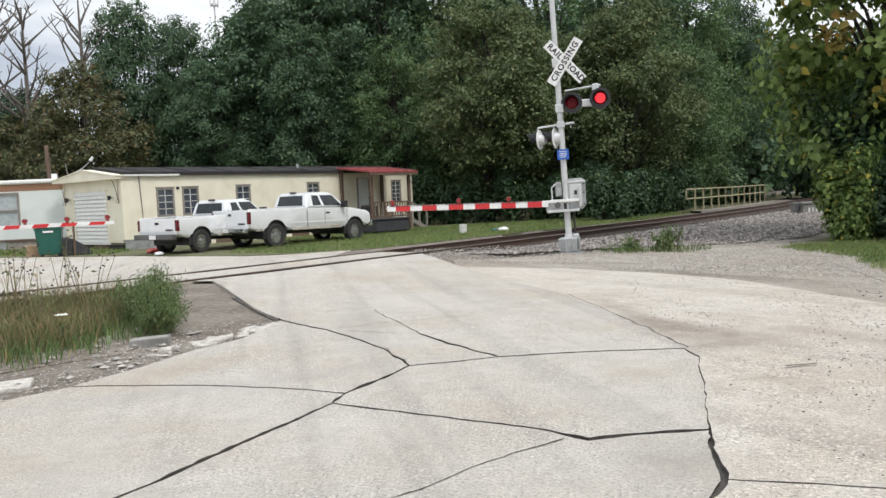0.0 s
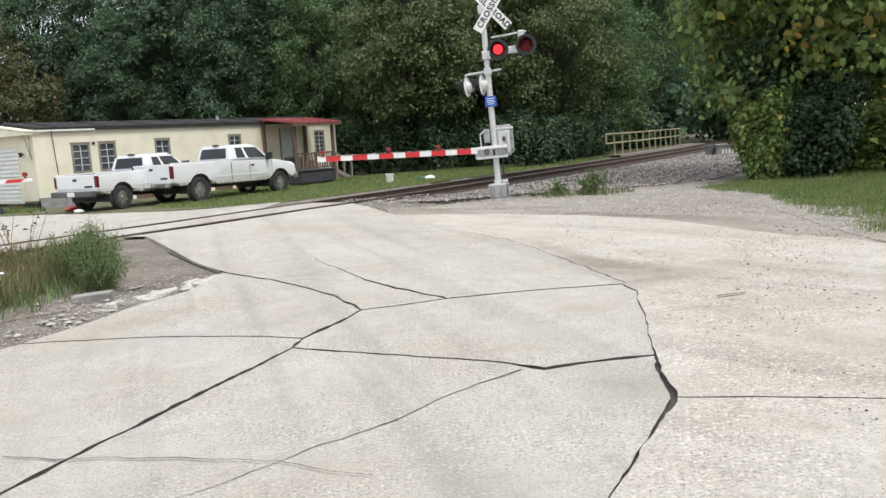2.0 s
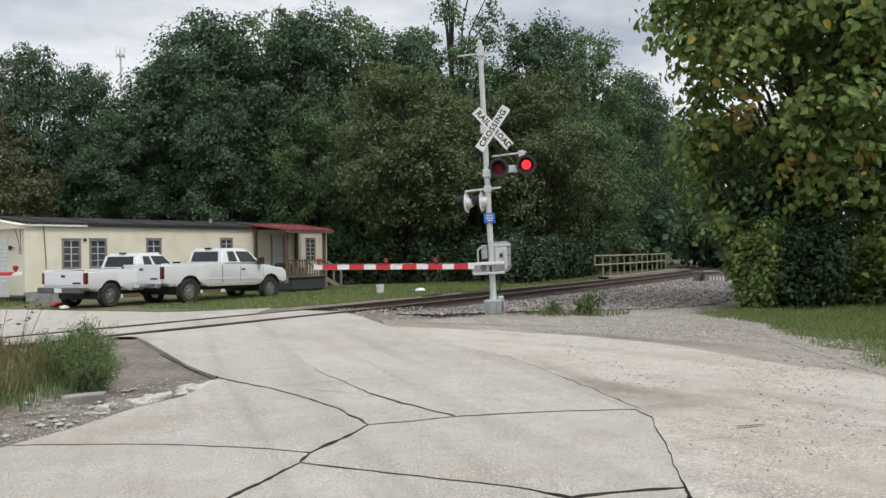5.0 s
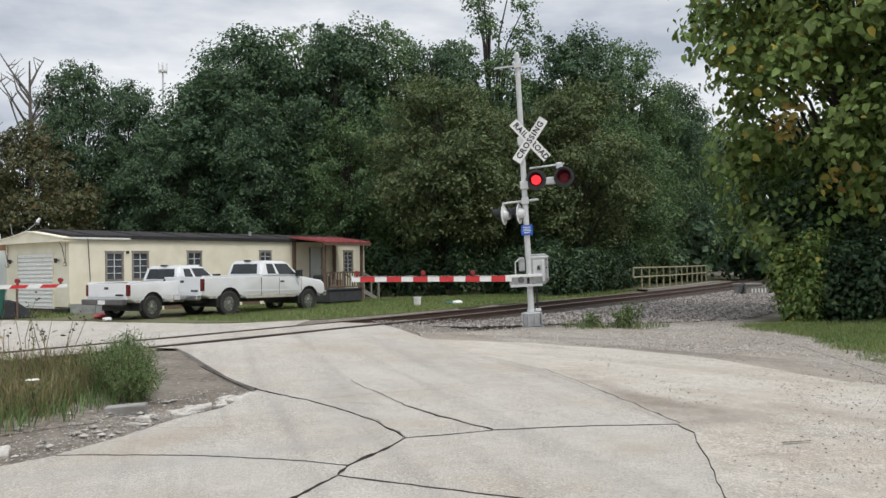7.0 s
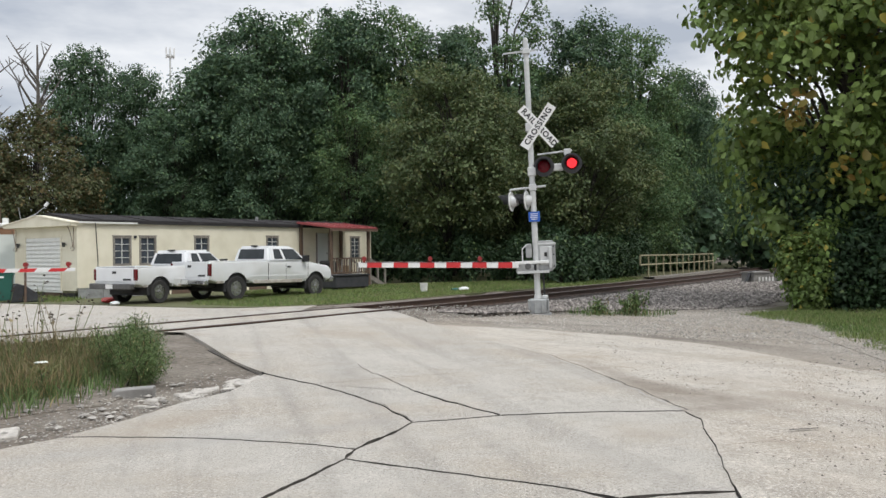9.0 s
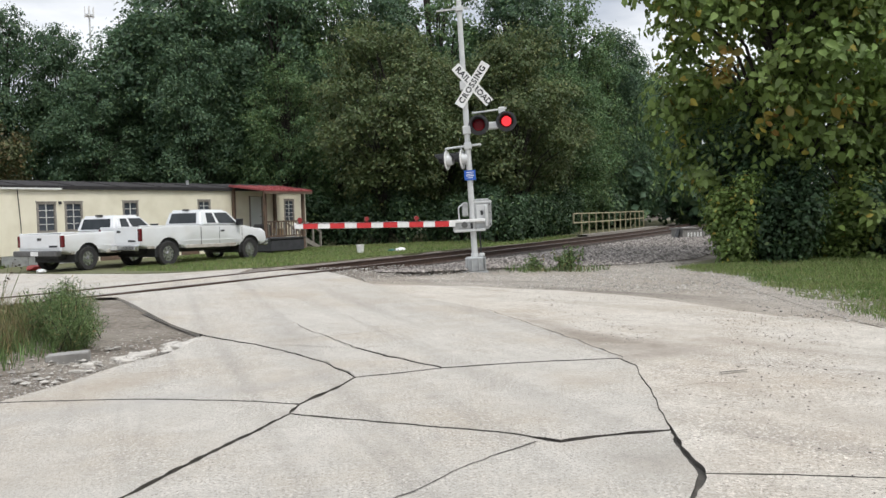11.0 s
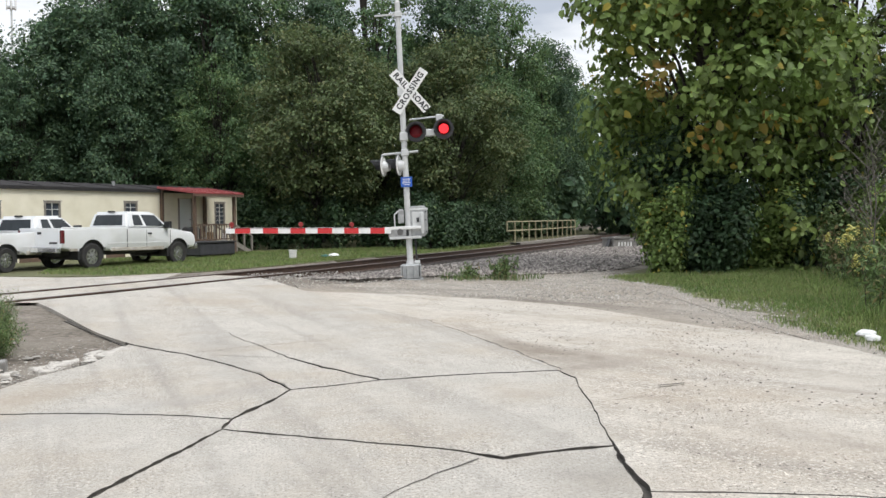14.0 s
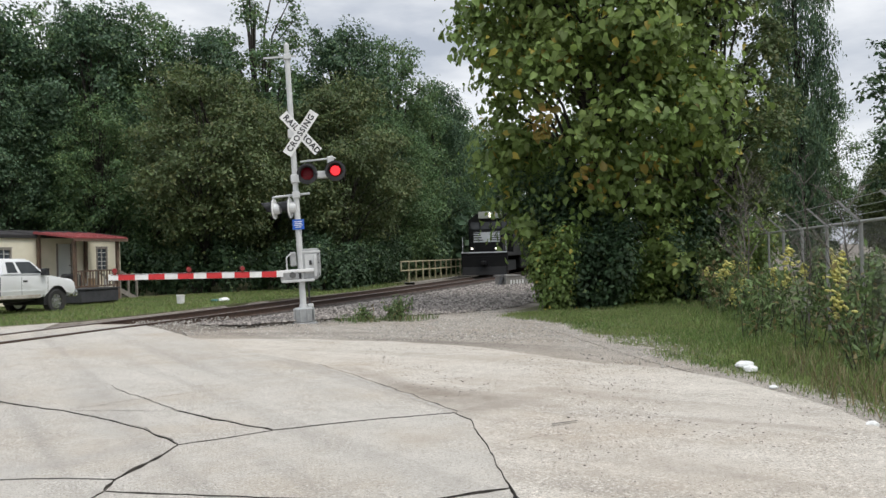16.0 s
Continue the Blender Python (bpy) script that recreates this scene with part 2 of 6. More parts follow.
LEAF_BROWN = leaf_mat("leaf_brown", (0.098, 0.104, 0.044), (0.082, 0.102, 0.042), (0.150, 0.115, 0.050), 0.25)
LEAF_BROAD = leaf_mat("leaf_broad", (0.140, 0.215, 0.056), (0.195, 0.262, 0.072), (0.40, 0.33, 0.066), 0.04, 0.35)
LEAF_YELLOW = leaf_mat("leaf_yellow", (0.288, 0.221, 0.040), (0.224, 0.187, 0.045), (0.272, 0.170, 0.040), 0.2)
LEAF_SHRUB = leaf_mat("leaf_shrub", (0.040, 0.078, 0.036), (0.056, 0.102, 0.043), (0.100, 0.148, 0.052), 0.08)
BARK = mat("bark", (0.045, 0.037, 0.03), (0.025, 0.021, 0.018), 14, 0.95, bump=0.8, fine=30)
DEADWOOD = mat("dead_wood", (0.15, 0.132, 0.115), (0.09, 0.08, 0.07), 10, 0.9, bump=0.3)
WHITE_PAINT = mat("white_vehicle_paint", (0.78, 0.79, 0.79), (0.72, 0.73, 0.73), 1.5, 0.3, bump=0, stain=(0.58, 0.56, 0.51), stain_scale=1.8, stain_amt=0.22, coat=0.3)
MUD_PAINT = mat("mud_splashed_paint", (0.62, 0.60, 0.56), (0.34, 0.29, 0.23), 5, 0.6, bump=0.1, stain=(0.22, 0.18, 0.14), stain_scale=2.2, stain_amt=0.7)
CHROME = mat("dull_chrome", (0.66, 0.66, 0.67), (0.48, 0.48, 0.48), 6, 0.25, 0.9, bump=0)
STEEL_DARK = mat("dull_dark_steel", (0.16, 0.16, 0.155), (0.10, 0.098, 0.095), 7, 0.5, 0.5, bump=0.1, stain=(0.07, 0.055, 0.045), stain_scale=3)
TYRE = mat("tyre_rubber", (0.025, 0.025, 0.025), (0.04, 0.038, 0.035), 12, 0.85, bump=0.3)
BLACK_PLASTIC = mat("black_plastic", (0.022, 0.022, 0.024), (0.035, 0.035, 0.035), 10, 0.6, bump=0.1)
VEHICLE_GLASS = mat("tinted_glass", (0.016, 0.02, 0.022), (0.03, 0.036, 0.038), 2, 0.06, bump=0, spec=0.5)
TAIL_RED = mat("tail_lamp_red", (0.13, 0.010, 0.012), (0.09, 0.008, 0.01), 10, 0.2, bump=0)
SIDING = mat("cream_siding", (0.80, 0.75, 0.60), (0.75, 0.70, 0.55), 1.8, 0.7, bump=0.05, stain=(0.54, 0.48, 0.34), stain_scale=0.9, stain_amt=0.32)
WHITE_SIDING = mat("white_siding", (0.68, 0.72, 0.69), (0.62, 0.66, 0.63), 1.2, 0.65, bump=0.05, stain=(0.50, 0.53, 0.5), stain_scale=1.0)
WHITE_TRIM = mat("white_trim", (0.74, 0.74, 0.70), (0.66, 0.66, 0.62), 5, 0.6, bump=0.05)
ROOFING = mat("dark_roofing", (0.030, 0.029, 0.03), (0.045, 0.042, 0.042), 5, 0.95, bump=0.4, stain=(0.06, 0.055, 0.052), spec=0.15)
RED_ROOF = mat("red_metal_roof", (0.30, 0.055, 0.055), (0.23, 0.045, 0.045), 3, 0.5, bump=0.1, stain=(0.34, 0.13, 0.11))
BROWN_WOOD = mat("weathered_wood", (0.16, 0.10, 0.07), (0.10, 0.07, 0.05), 6, 0.85, bump=0.4, stain=(0.22, 0.17, 0.13))
GREY_WOOD = mat("grey_wood", (0.30, 0.275, 0.24), (0.20, 0.18, 0.155), 6, 0.9, bump=0.4)
BROWN_BAND = mat("brown_band", (0.30, 0.16, 0.09), (0.24, 0.13, 0.075), 4, 0.7, bump=0.05)
DARK_VOID = mat("dark_void_shade", (0.018, 0.018, 0.017), (0.03, 0.028, 0.026), 4, 0.9, bump=0.2)
PANE = mat("window_pane", (0.05, 0.06, 0.075), (0.08, 0.09, 0.105), 2, 0.08, bump=0, spec=0.6)
CURTAIN_PANE = mat("curtained_pane", (0.42, 0.46, 0.46), (0.33, 0.36, 0.37), 6, 0.2, bump=0)
BIN_GREEN = mat("green_plastic", (0.010, 0.10, 0.072), (0.008, 0.08, 0.06), 4, 0.45, bump=0.05)
GALV = mat("galvanised_steel", (0.44, 0.45, 0.445), (0.33, 0.34, 0.34), 9, 0.5, 0.4, bump=0.1, stain=(0.24, 0.235, 0.22), stain_scale=3.5, stain_amt=0.6)
SILVER = mat("aluminium_paint", (0.62, 0.63, 0.62), (0.54, 0.55, 0.545), 7, 0.5, 0.2, bump=0.05, stain=(0.42, 0.40, 0.37), stain_scale=2)
SIGN_WHITE = mat("reflective_white", (0.80, 0.80, 0.78), (0.73, 0.73, 0.71), 6, 0.45, bump=0, stain=(0.6, 0.58, 0.53), stain_scale=3)
SIGN_BLACK = mat("sign_black", (0.012, 0.012, 0.012), (0.02, 0.02, 0.02), 6, 0.5, bump=0)
SIGN_BLUE = mat("sign_blue", (0.02, 0.11, 0.46), (0.02, 0.09, 0.40), 6, 0.4, bump=0)
STRIPE_RED = mat("stripe_red", (0.58, 0.028, 0.03), (0.50, 0.025, 0.028), 6, 0.45, bump=0)
ARM_RED = mat("dull_red_lamp", (0.30, 0.022, 0.02), (0.16, 0.015, 0.015), 14, 0.4, bump=0)
LENS_RED = mat("red_lens", (0.16, 0.004, 0.010), (0.10, 0.003, 0.007), 40, 0.25, bump=0.4, fine=90, spec=0.25)
LENS_LIT = mat("lit_red_lens", (0.6, 0.02, 0.03), (0.5, 0.02, 0.02), 40, 0.2, bump=0, emit=(1.0, 0.025, 0.035, 1.3))
RAIL_STEEL = mat("rail_steel", (0.11, 0.066, 0.047), (0.06, 0.042, 0.034), 10, 0.7, 0.2, bump=0.2)
RAIL_HEAD = mat("polished_rail", (0.22, 0.19, 0.175), (0.15, 0.125, 0.11), 6, 0.4, 0.7, bump=0)
TIE_WOOD = mat("creosoted_tie", (0.045, 0.037, 0.031), (0.08, 0.067, 0.057), 8, 0.95, bump=0.6, objvar=0.3)
YELLOW_RAIL = mat("faded_yellow_paint", (0.42, 0.385, 0.235), (0.33, 0.30, 0.19), 8, 0.7, bump=0.1, stain=(0.24, 0.17, 0.10), stain_scale=3)
OLD_CONCRETE = mat("old_concrete", (0.30, 0.29, 0.27), (0.21, 0.20, 0.185), 6, 0.9, bump=0.4, stain=(0.13, 0.125, 0.115), stain_scale=1.5)
LOCO_BLACK = mat("locomotive_black", (0.006, 0.006, 0.007), (0.010, 0.010, 0.010), 2, 0.55, bump=0.05, stain=(0.022, 0.020, 0.018), stain_scale=0.8, spec=0.2)
LOCO_WHITE = mat("locomotive_white", (0.62, 0.64, 0.65), (0.54, 0.56, 0.57), 3, 0.5, bump=0)
LOCO_GREY = mat("number_board_grey", (0.42, 0.43, 0.38), (0.36, 0.37, 0.33), 6, 0.5, bump=0)
HEADLIGHT = mat("headlight", (1, 0.95, 0.85), (1, 0.95, 0.85), 5, 0.2, bump=0, emit=(1.0, 0.90, 0.74, 4.5))
PLASTIC_WHITE = mat("white_plastic", (0.75, 0.75, 0.73), (0.66, 0.66, 0.64), 9, 0.5, bump=0.1)
TRASH_RED = mat("red_plastic", (0.5, 0.05, 0.04), (0.4, 0.04, 0.03), 8, 0.5, bump=0.1)
TARP = mat("dark_tarp", (0.03, 0.032, 0.036), (0.05, 0.05, 0.055), 5, 0.7, bump=0.3)
CARDBOARD = mat("cardboard", (0.36, 0.25, 0.15), (0.29, 0.20, 0.12), 5, 0.9, bump=0.1)
CHAIN = mat("chain_link_wire", (0.30, 0.30, 0.285), (0.23, 0.23, 0.22), 8, 0.6, 0.4, bump=0)


# ---- mesh helpers ----
def mesh_from(name, verts, faces, material, smooth=False):
    me = bpy.data.meshes.new(name)
    me.from_pydata([tuple(v) for v in verts], [], faces)
    me.materials.append(material)
    if smooth:
        me.polygons.foreach_set("use_smooth", [True] * len(me.polygons))
    me.update()
    return me


def part(name, bm, material, parent=None, label=""):
    """Links a bmesh as one mesh object, under a thing or a part if given."""
    me = bpy.data.meshes.new(name)
    bmesh.ops.recalc_face_normals(bm, faces=bm.faces)
    bm.to_mesh(me)
    bm.free()
    me.materials.append(material)
    ob = new(name, me)
    if parent:
        ob.parent = parent
    if label:
        tagged(ob, label)
    return ob


def thing(name, m, label, category, group="", kind=""):
    ob = new(name)
    ob.matrix_basis = m
    return tagged(ob, label, category, group, kind)


def box(bm, x0, y0, z0, x1, y1, z1, bevel=0.0, seg=1):
    r = bmesh.ops.create_cube(bm, size=1.0)
    vs = r["verts"]
    for v in vs:
        v.co = Vector(((x0 + x1) / 2 + v.co.x * (x1 - x0), (y0 + y1) / 2 + v.co.y * (y1 - y0), (z0 + z1) / 2 + v.co.z * (z1 - z0)))
    if bevel:
        es = list({e for v in vs for e in v.link_edges})
        bmesh.ops.bevel(bm, geom=es, offset=bevel, segments=seg, affect="EDGES", profile=0.5)
    return bm


def bx(*a, **k):
    return box(bmesh.new(), *a, **k)


def rod(bm, a, b, r0, r1=None, n=8, caps=True):
    """A tapered round bar from a to b."""
    a, b = Vector(a), Vector(b)
    d = b - a
    m = Matrix.Translation((a + b) / 2) @ d.to_track_quat("Z", "Y").to_matrix().to_4x4()
    bmesh.ops.create_cone(bm, cap_ends=caps, segments=n, radius1=r0, radius2=r0 if r1 is None else r1, depth=d.length, matrix=m)
    return bm


def rd(*a, **k):
    return rod(bmesh.new(), *a, **k)


def bar(bm, a, b, w, h):
    """A square bar from a to b, w wide and h high."""
    a, b = Vector(a), Vector(b)
    d = b - a
    r = bmesh.ops.create_cube(bm, size=1.0)
    m = Matrix.Translation((a + b) / 2) @ d.to_track_quat("Y", "Z").to_matrix().to_4x4() @ Matrix.Diagonal((w, d.length, h, 1))
    bmesh.ops.transform(bm, matrix=m, verts=r["verts"])
    return bm


def prism(bm, outline, axis, lo, hi, bevel=0.0, seg=2):
    """A flat outline of (a, b) points, pushed from lo to hi along axis 0, 1 or 2."""
    def put(a, b, c):
        return {0: (c, a, b), 1: (a, c, b), 2: (a, b, c)}[axis]
    v0 = [bm.verts.new(put(a, b, lo)) for a, b in outline]
    v1 = [bm.verts.new(put(a, b, hi)) for a, b in outline]
    n = len(outline)
    fs = [bm.faces.new(v0[::-1]), bm.faces.new(v1)]
    fs += [bm.faces.new((v0[i], v0[(i + 1) % n], v1[(i + 1) % n], v1[i])) for i in range(n)]
    if bevel:
        es = {e for f in fs[:2] for e in f.edges}
        bmesh.ops.bevel(bm, geom=list(es), offset=bevel, segments=seg, affect="EDGES", profile=0.5)
    return bm


def pr(*a, **k):
    return prism(bmesh.new(), *a, **k)


def smooth(ob, angle=40):
    me = ob.data
    me.polygons.foreach_set("use_smooth", [True] * len(me.polygons))
    me.set_sharp_from_angle(angle=radians(angle))
    return ob


def letters(text, size, m, material, parent, depth=0.002, spacing=1.0):
    """Raised writing in the built-in font, as a mesh."""
    cu = bpy.data.curves.new("lettering", "FONT")
    cu.body, cu.size, cu.extrude = text, size, depth
    cu.align_x, cu.align_y = "CENTER", "CENTER"
    cu.space_character = spacing
    cu.resolution_u = 3
    cu.offset = 0.006
    tmp = bpy.data.objects.new("lettering", cu)
    me = bpy.data.meshes.new_from_object(tmp)
    bpy.data.objects.remove(tmp)
    me.materials.clear()
    me.materials.append(material)
    ob = new("lettering", me)
    ob.parent = parent
    ob.matrix_basis = m
    return ob


# ---- the lie of the land ----
def track_y(x):
    """The middle of the track: nearly straight, bending away at the bridge."""
    if x > 24:
        return track_y(24) + (x - 24) * 1.742
    if x < -12:
        return track_y(-12) + (x + 12) * 1.094
    return 23.4 + 1.31 * x + 0.009 * x * x


def track_dir(x):
    s = (track_y(x + 0.05) - track_y(x - 0.05)) / 0.1
    return Vector((1, s, 0)).normalized()


def track_at(x, off=0.0, z=0.0):
    """A point beside the track: off metres to the near (road) side of its middle."""
    u = track_dir(x)
    return Vector((x + u.y * off, track_y(x) - u.x * off, z))


def rail_z(x):
    """The top of the rails."""
    return 0.2 - 0.1 * min(max((x - 5) / 15, 0), 1)


def ease(a):
    a = min(max(a, 0.0), 1.0)
    return a * a * (3 - 2 * a)


def land(x, y):
    """Height of the ground: level, swelling to the rails at the crossing."""
    s = track_dir(x)
    d = abs((track_y(x) - y) * s.x)
    return 0.17 * (1 - ease((d - 1.2) / 5.0)) * (1 if x < 3 else max(0.0, 1 - (x - 3) / 6)) if d < 6.5 else 0.0


def toe(x):
    """How far the crushed stone reaches to the near side of the track."""
    return float(np.interp(x, [-40, -0.8, 0.3, 1.4, 2.2, 3.5, 20, 60], [2.6, 2.5, 3.4, 4.6, 5.6, 6.6, 6.3, 5.0]))


def dip(x, y):
    """The ground is dug out under the ballast on either side of the crossing."""
    d = (track_y(x) - y) * track_dir(x).x
    along = x - track_dir(x).y * d
    if along > -0.4:
        return 0.4 * (-1.9 < d < 2.0)
    return 0.4 * (abs(d) < 2.0) * (along < -7.8)


def sheet(name, xs, ys, dz, material, rough=0.0):
    verts = [(x, y, land(x, y) - dip(x, y) + dz + rough * noise.noise(Vector((x * 0.7, y * 0.7, 0)))) for y in ys for x in xs]
    w = len(xs)
    faces = [(j * w + i, j * w + i + 1, (j + 1) * w + i + 1, (j + 1) * w + i) for j in range(len(ys) - 1) for i in range(w - 1)]
    return new(name, mesh_from(name, verts, faces, material, True))


far_axis = [60, 90, 140, 220, 350, 600, 1200]
xs = [-v for v in reversed(far_axis)] + [-48 + 0.8 * i for i in range(121)] + far_axis
ys = [-v for v in reversed(far_axis)] + [-24 + 0.8 * i for i in range(131)] + [v + 32 for v in far_axis]
tagged(sheet("ground", xs, ys, -0.04, DIRT, 0.02), "bare brown dirt ground with pale gravel patches", "ground", kind="structure")


def resample(line, step, jitter):
    out = []
    for (x0, y0), (x1, y1) in zip(line, line[1:]):
        n = max(1, int(math.hypot(x1 - x0, y1 - y0) / step))
        for i in range(n):
            out.append(Vector((x0 + (x1 - x0) * i / n, y0 + (y1 - y0) * i / n, 0)))
    out.append(Vector((*line[-1], 0)))
    if jitter:
        for i, p in enumerate(out[1:-1]):
            q = noise.noise_vector(p * 3.1) * jitter * 2.0 + noise.noise_vector(p * 11.0) * jitter
            out[i + 1] = p + Vector((q.x, q.y, 0))
    return out


def slab(name, sides, material, parent, dz=0.0, thick=0.055, grid=1.5, label=""):
    """A paving piece: sides are (polyline, joint width), end to end round it; each edge is drawn back by half its joint."""
    pts, half = [], []
    for line, w in sides:
        r = resample(line, 0.07 if w else 0.5, 0.010 if w else 0.0)
        pts += r[:-1]
        half += [w / 2] * (len(r) - 1)
    n = len(pts)
    area = sum(pts[i].x * pts[(i + 1) % n].y - pts[(i + 1) % n].x * pts[i].y for i in range(n))
    if area < 0:
        pts, half = pts[::-1], half[::-1]
    moved = []
    for i in range(n):
        d = pts[(i + 1) % n] - pts[i - 1]
        if d.length < 1e-6:
            d = Vector((1, 0, 0))
        d.normalize()
        wob = 0.35 + 1.5 * abs(noise.noise(pts[i] * 4.0))
        moved.append(pts[i] + Vector((-d.y, d.x, 0)) * half[i] * wob)
    bm = bmesh.new()
    bm.faces.new([bm.verts.new(p) for p in moved])
    bmesh.ops.triangulate(bm, faces=bm.faces[:])
    x0, x1 = min(p.x for p in moved), max(p.x for p in moved)
    y0, y1 = min(p.y for p in moved), max(p.y for p in moved)
    for axis, lo, hi in ((0, x0, x1), (1, y0, y1)):
        k = math.floor(lo / grid) * grid + grid
        while k < hi:
            co, no = [0, 0, 0], [0, 0, 0]
            co[axis], no[axis] = k, 1
            bmesh.ops.bisect_plane(bm, geom=bm.verts[:] + bm.edges[:] + bm.faces[:], plane_co=co, plane_no=no)
            k += grid
    edges = [e for e in bm.edges if e.is_boundary]
    ext = bmesh.ops.extrude_edge_only(bm, edges=edges)
    low = {v for v in ext["geom"] if isinstance(v, bmesh.types.BMVert)}
    rim, joint = np.array([p[:2] for p in moved]), np.array(half) > 0
    for f in ext["geom"]:
        if isinstance(f, bmesh.types.BMFace):
            c = f.calc_center_median()
            f.material_index = int(joint[np.argmin(((rim - (c.x, c.y)) ** 2).sum(1))])
    for v in bm.verts:
        v.co.z = land(v.co.x, v.co.y) + dz + 0.012 * noise.noise(v.co * 0.4) - (thick if v in low else 0.0)
    ob = part(name, bm, material, parent, label)
    ob.data.materials.append(JOINT)
    return ob


# ---- the road: broken concrete slabs ----
j1, j2, j2b, j3, k1, k4 = (0.0, 8.57), (-0.45, 7.55), (-0.5, 7.25), (0.83, 8.82), (1.17, 6.2), (2.1, 6.18)
A_LOW = [j2b, (-0.76, 6.67), (-1.0, 6.1), (-1.36, 5.29), (-2.2, 3.3), (-3.2, 1.0), (-4.5, -2.0)]
A_MID = [j2, j2b]
A_UP = [j2, (-0.14, 8.21), j1]
B1, B2 = [j1, (0.4, 8.68), j3], [j3, (1.48, 8.89), (2.02, 8.9), (2.62, 8.88)]
C_LOW, C_UP = [j1, (-0.24, 9.23), (-0.63, 10.03), (-1.17, 10.92)], [(-1.17, 10.92), (-1.6, 11.42), (-1.93, 11.85)]
D_LOW = [j3, (0.32, 9.66), (-0.03, 10.42), (-0.34, 11.31)]
D_IN = [(-0.34, 11.31), (-1.17, 10.92)]
E_L = [(-3.0, 8.17), (-2.34, 8.12), (-1.71, 8.04), (-1.17, 7.87), (-0.81, 7.75), j2]
F1, F2 = [j2b, (0.1, 6.88), (0.6, 6.6), (0.94, 6.4), k1], [k1, (1.31, 6.08), (1.57, 6.14), (1.9, 6.17), k4]
H_UP = [(2.62, 8.88), (2.64, 8.5), (2.36, 7.25), k4]
H_LOW = [k4, (1.98, 5.63), (1.9, 5.25), (1.62, 4.72), (1.37, 4.29), (0.9, 3.4), (0.0, 1.0), (-0.6, -2.0)]
J_LINE = [(2.62, 8.88), (2.46, 10.3), (2.23, 11.75), (1.98, 13.4)]
LEFT = [(-3.0, 8.17), (-2.67, 8.95), (-2.44, 9.8), (-2.08, 10.5), (-1.93, 11.85)]


def rev(line):
    return line[::-1]


road = thing("road", pose(0, 0, 0), "pale worn concrete road with broken, cracked slabs", "road", kind="structure")
slab("slab", [(E_L, 0.012), (A_MID, 0.042), (A_LOW, 0.042), ([(-4.5, -2.0), (-9.5, -2.0), (-9.0, 0.5), (-7.0, 3.4), (-4.5, 6.3), (-3.4, 7.6), (-3.0, 8.17)], 0.0)], CONCRETE, road)
slab("slab", [(E_L, 0.012), (A_UP, 0.044), (C_LOW, 0.04), (C_UP, 0.045), (rev(LEFT), 0.0)], CONCRETE, road, 0.006)
slab("slab", [(A_UP, 0.044), (B1, 0.022), (B2, 0.014), (H_UP, 0.008), (rev(F2), 0.045), (rev(F1), 0.024), (rev(A_MID), 0.042)], CONCRETE, road, 0.002)
slab("slab", [(F1, 0.024), (F2, 0.045), (H_LOW, 0.035), ([(-0.6, -2.0), (-4.5, -2.0)], 0.0), (rev(A_LOW), 0.042)], CONCRETE, road, -0.004)
slab("slab", [(B1, 0.022), (D_LOW, 0.04), (D_IN, 0.008), (rev(C_LOW), 0.04)], CONCRETE, road, 0.007)
RAIL_EDGE = [tuple(track_at(x, 1.0)[:2]) for x in (-1.4, -2.5, -4.0, -5.6)]
MID_RIGHT = [(1.98, 13.4), (1.2, 15.8), (0.3, 18.1)]
slab("slab", [(D_IN[::-1], 0.008), (D_LOW[::-1], 0.04), (B2, 0.014), (J_LINE, 0.012), (MID_RIGHT, 0.0), ([(0.3, 18.1), RAIL_EDGE[0]], 0.0), (RAIL_EDGE, 0.0),
              ([RAIL_EDGE[-1], (-4.3, 16.4), (-3.4, 14.6), (-2.54, 12.85), (-1.93, 11.85)], 0.0), (rev(C_UP), 0.045)], CONCRETE, road, 0.009)
R_EDGE = [(5.75, 11.4), (6.1, 10.6), (6.2, 9.3), (6.1, 8.3), (5.98, 7.5), (5.6, 6.5), (5.0, 4.2)]
SEAM = [(1.93, 5.23), (2.23, 5.15), (2.63, 5.03), (5.0, 4.2)]
H_A = [k4, (1.98, 5.63), (1.93, 5.23)]
H_B = [(1.93, 5.23), (1.62, 4.72), (1.37, 4.29), (0.9, 3.4), (0.0, 1.0), (-0.6, -2.0)]
slab("slab", [(rev(J_LINE), 0.034), ([(2.62, 8.88), (5.75, 11.4)], 0.0), ([(5.75, 11.4), (5.2, 13.4), (4.9, 14.6), (3.86, 16.3), (2.5, 17.6), (0.3, 18.1)], 0.0), (rev(MID_RIGHT), 0.012)], GRAVEL_ROAD, road, -0.013, label="pale concrete worn to gravel")
slab("slab", [(H_UP, 0.010), (H_A, 0.035), (SEAM, 0.01), (rev(R_EDGE), 0.0), ([(5.75, 11.4), (2.62, 8.88)], 0.0)], GRAVEL_ROAD, road, 0.012, label="pale concrete worn to gravel")
slab("slab", [(rev(H_B), 0.03), (SEAM, 0.01), ([(5.0, 4.2), (4.6, 2.0), (3.0, -2.0), (-0.6, -2.0)], 0.0)], GRAVEL_ROAD, road, 0.008, label="pale concrete worn to gravel")
FAR_EDGE = [tuple(track_at(x, -1.0)[:2]) for x in (-12.0, -9.0, -6.0, -3.5, -2.0)]
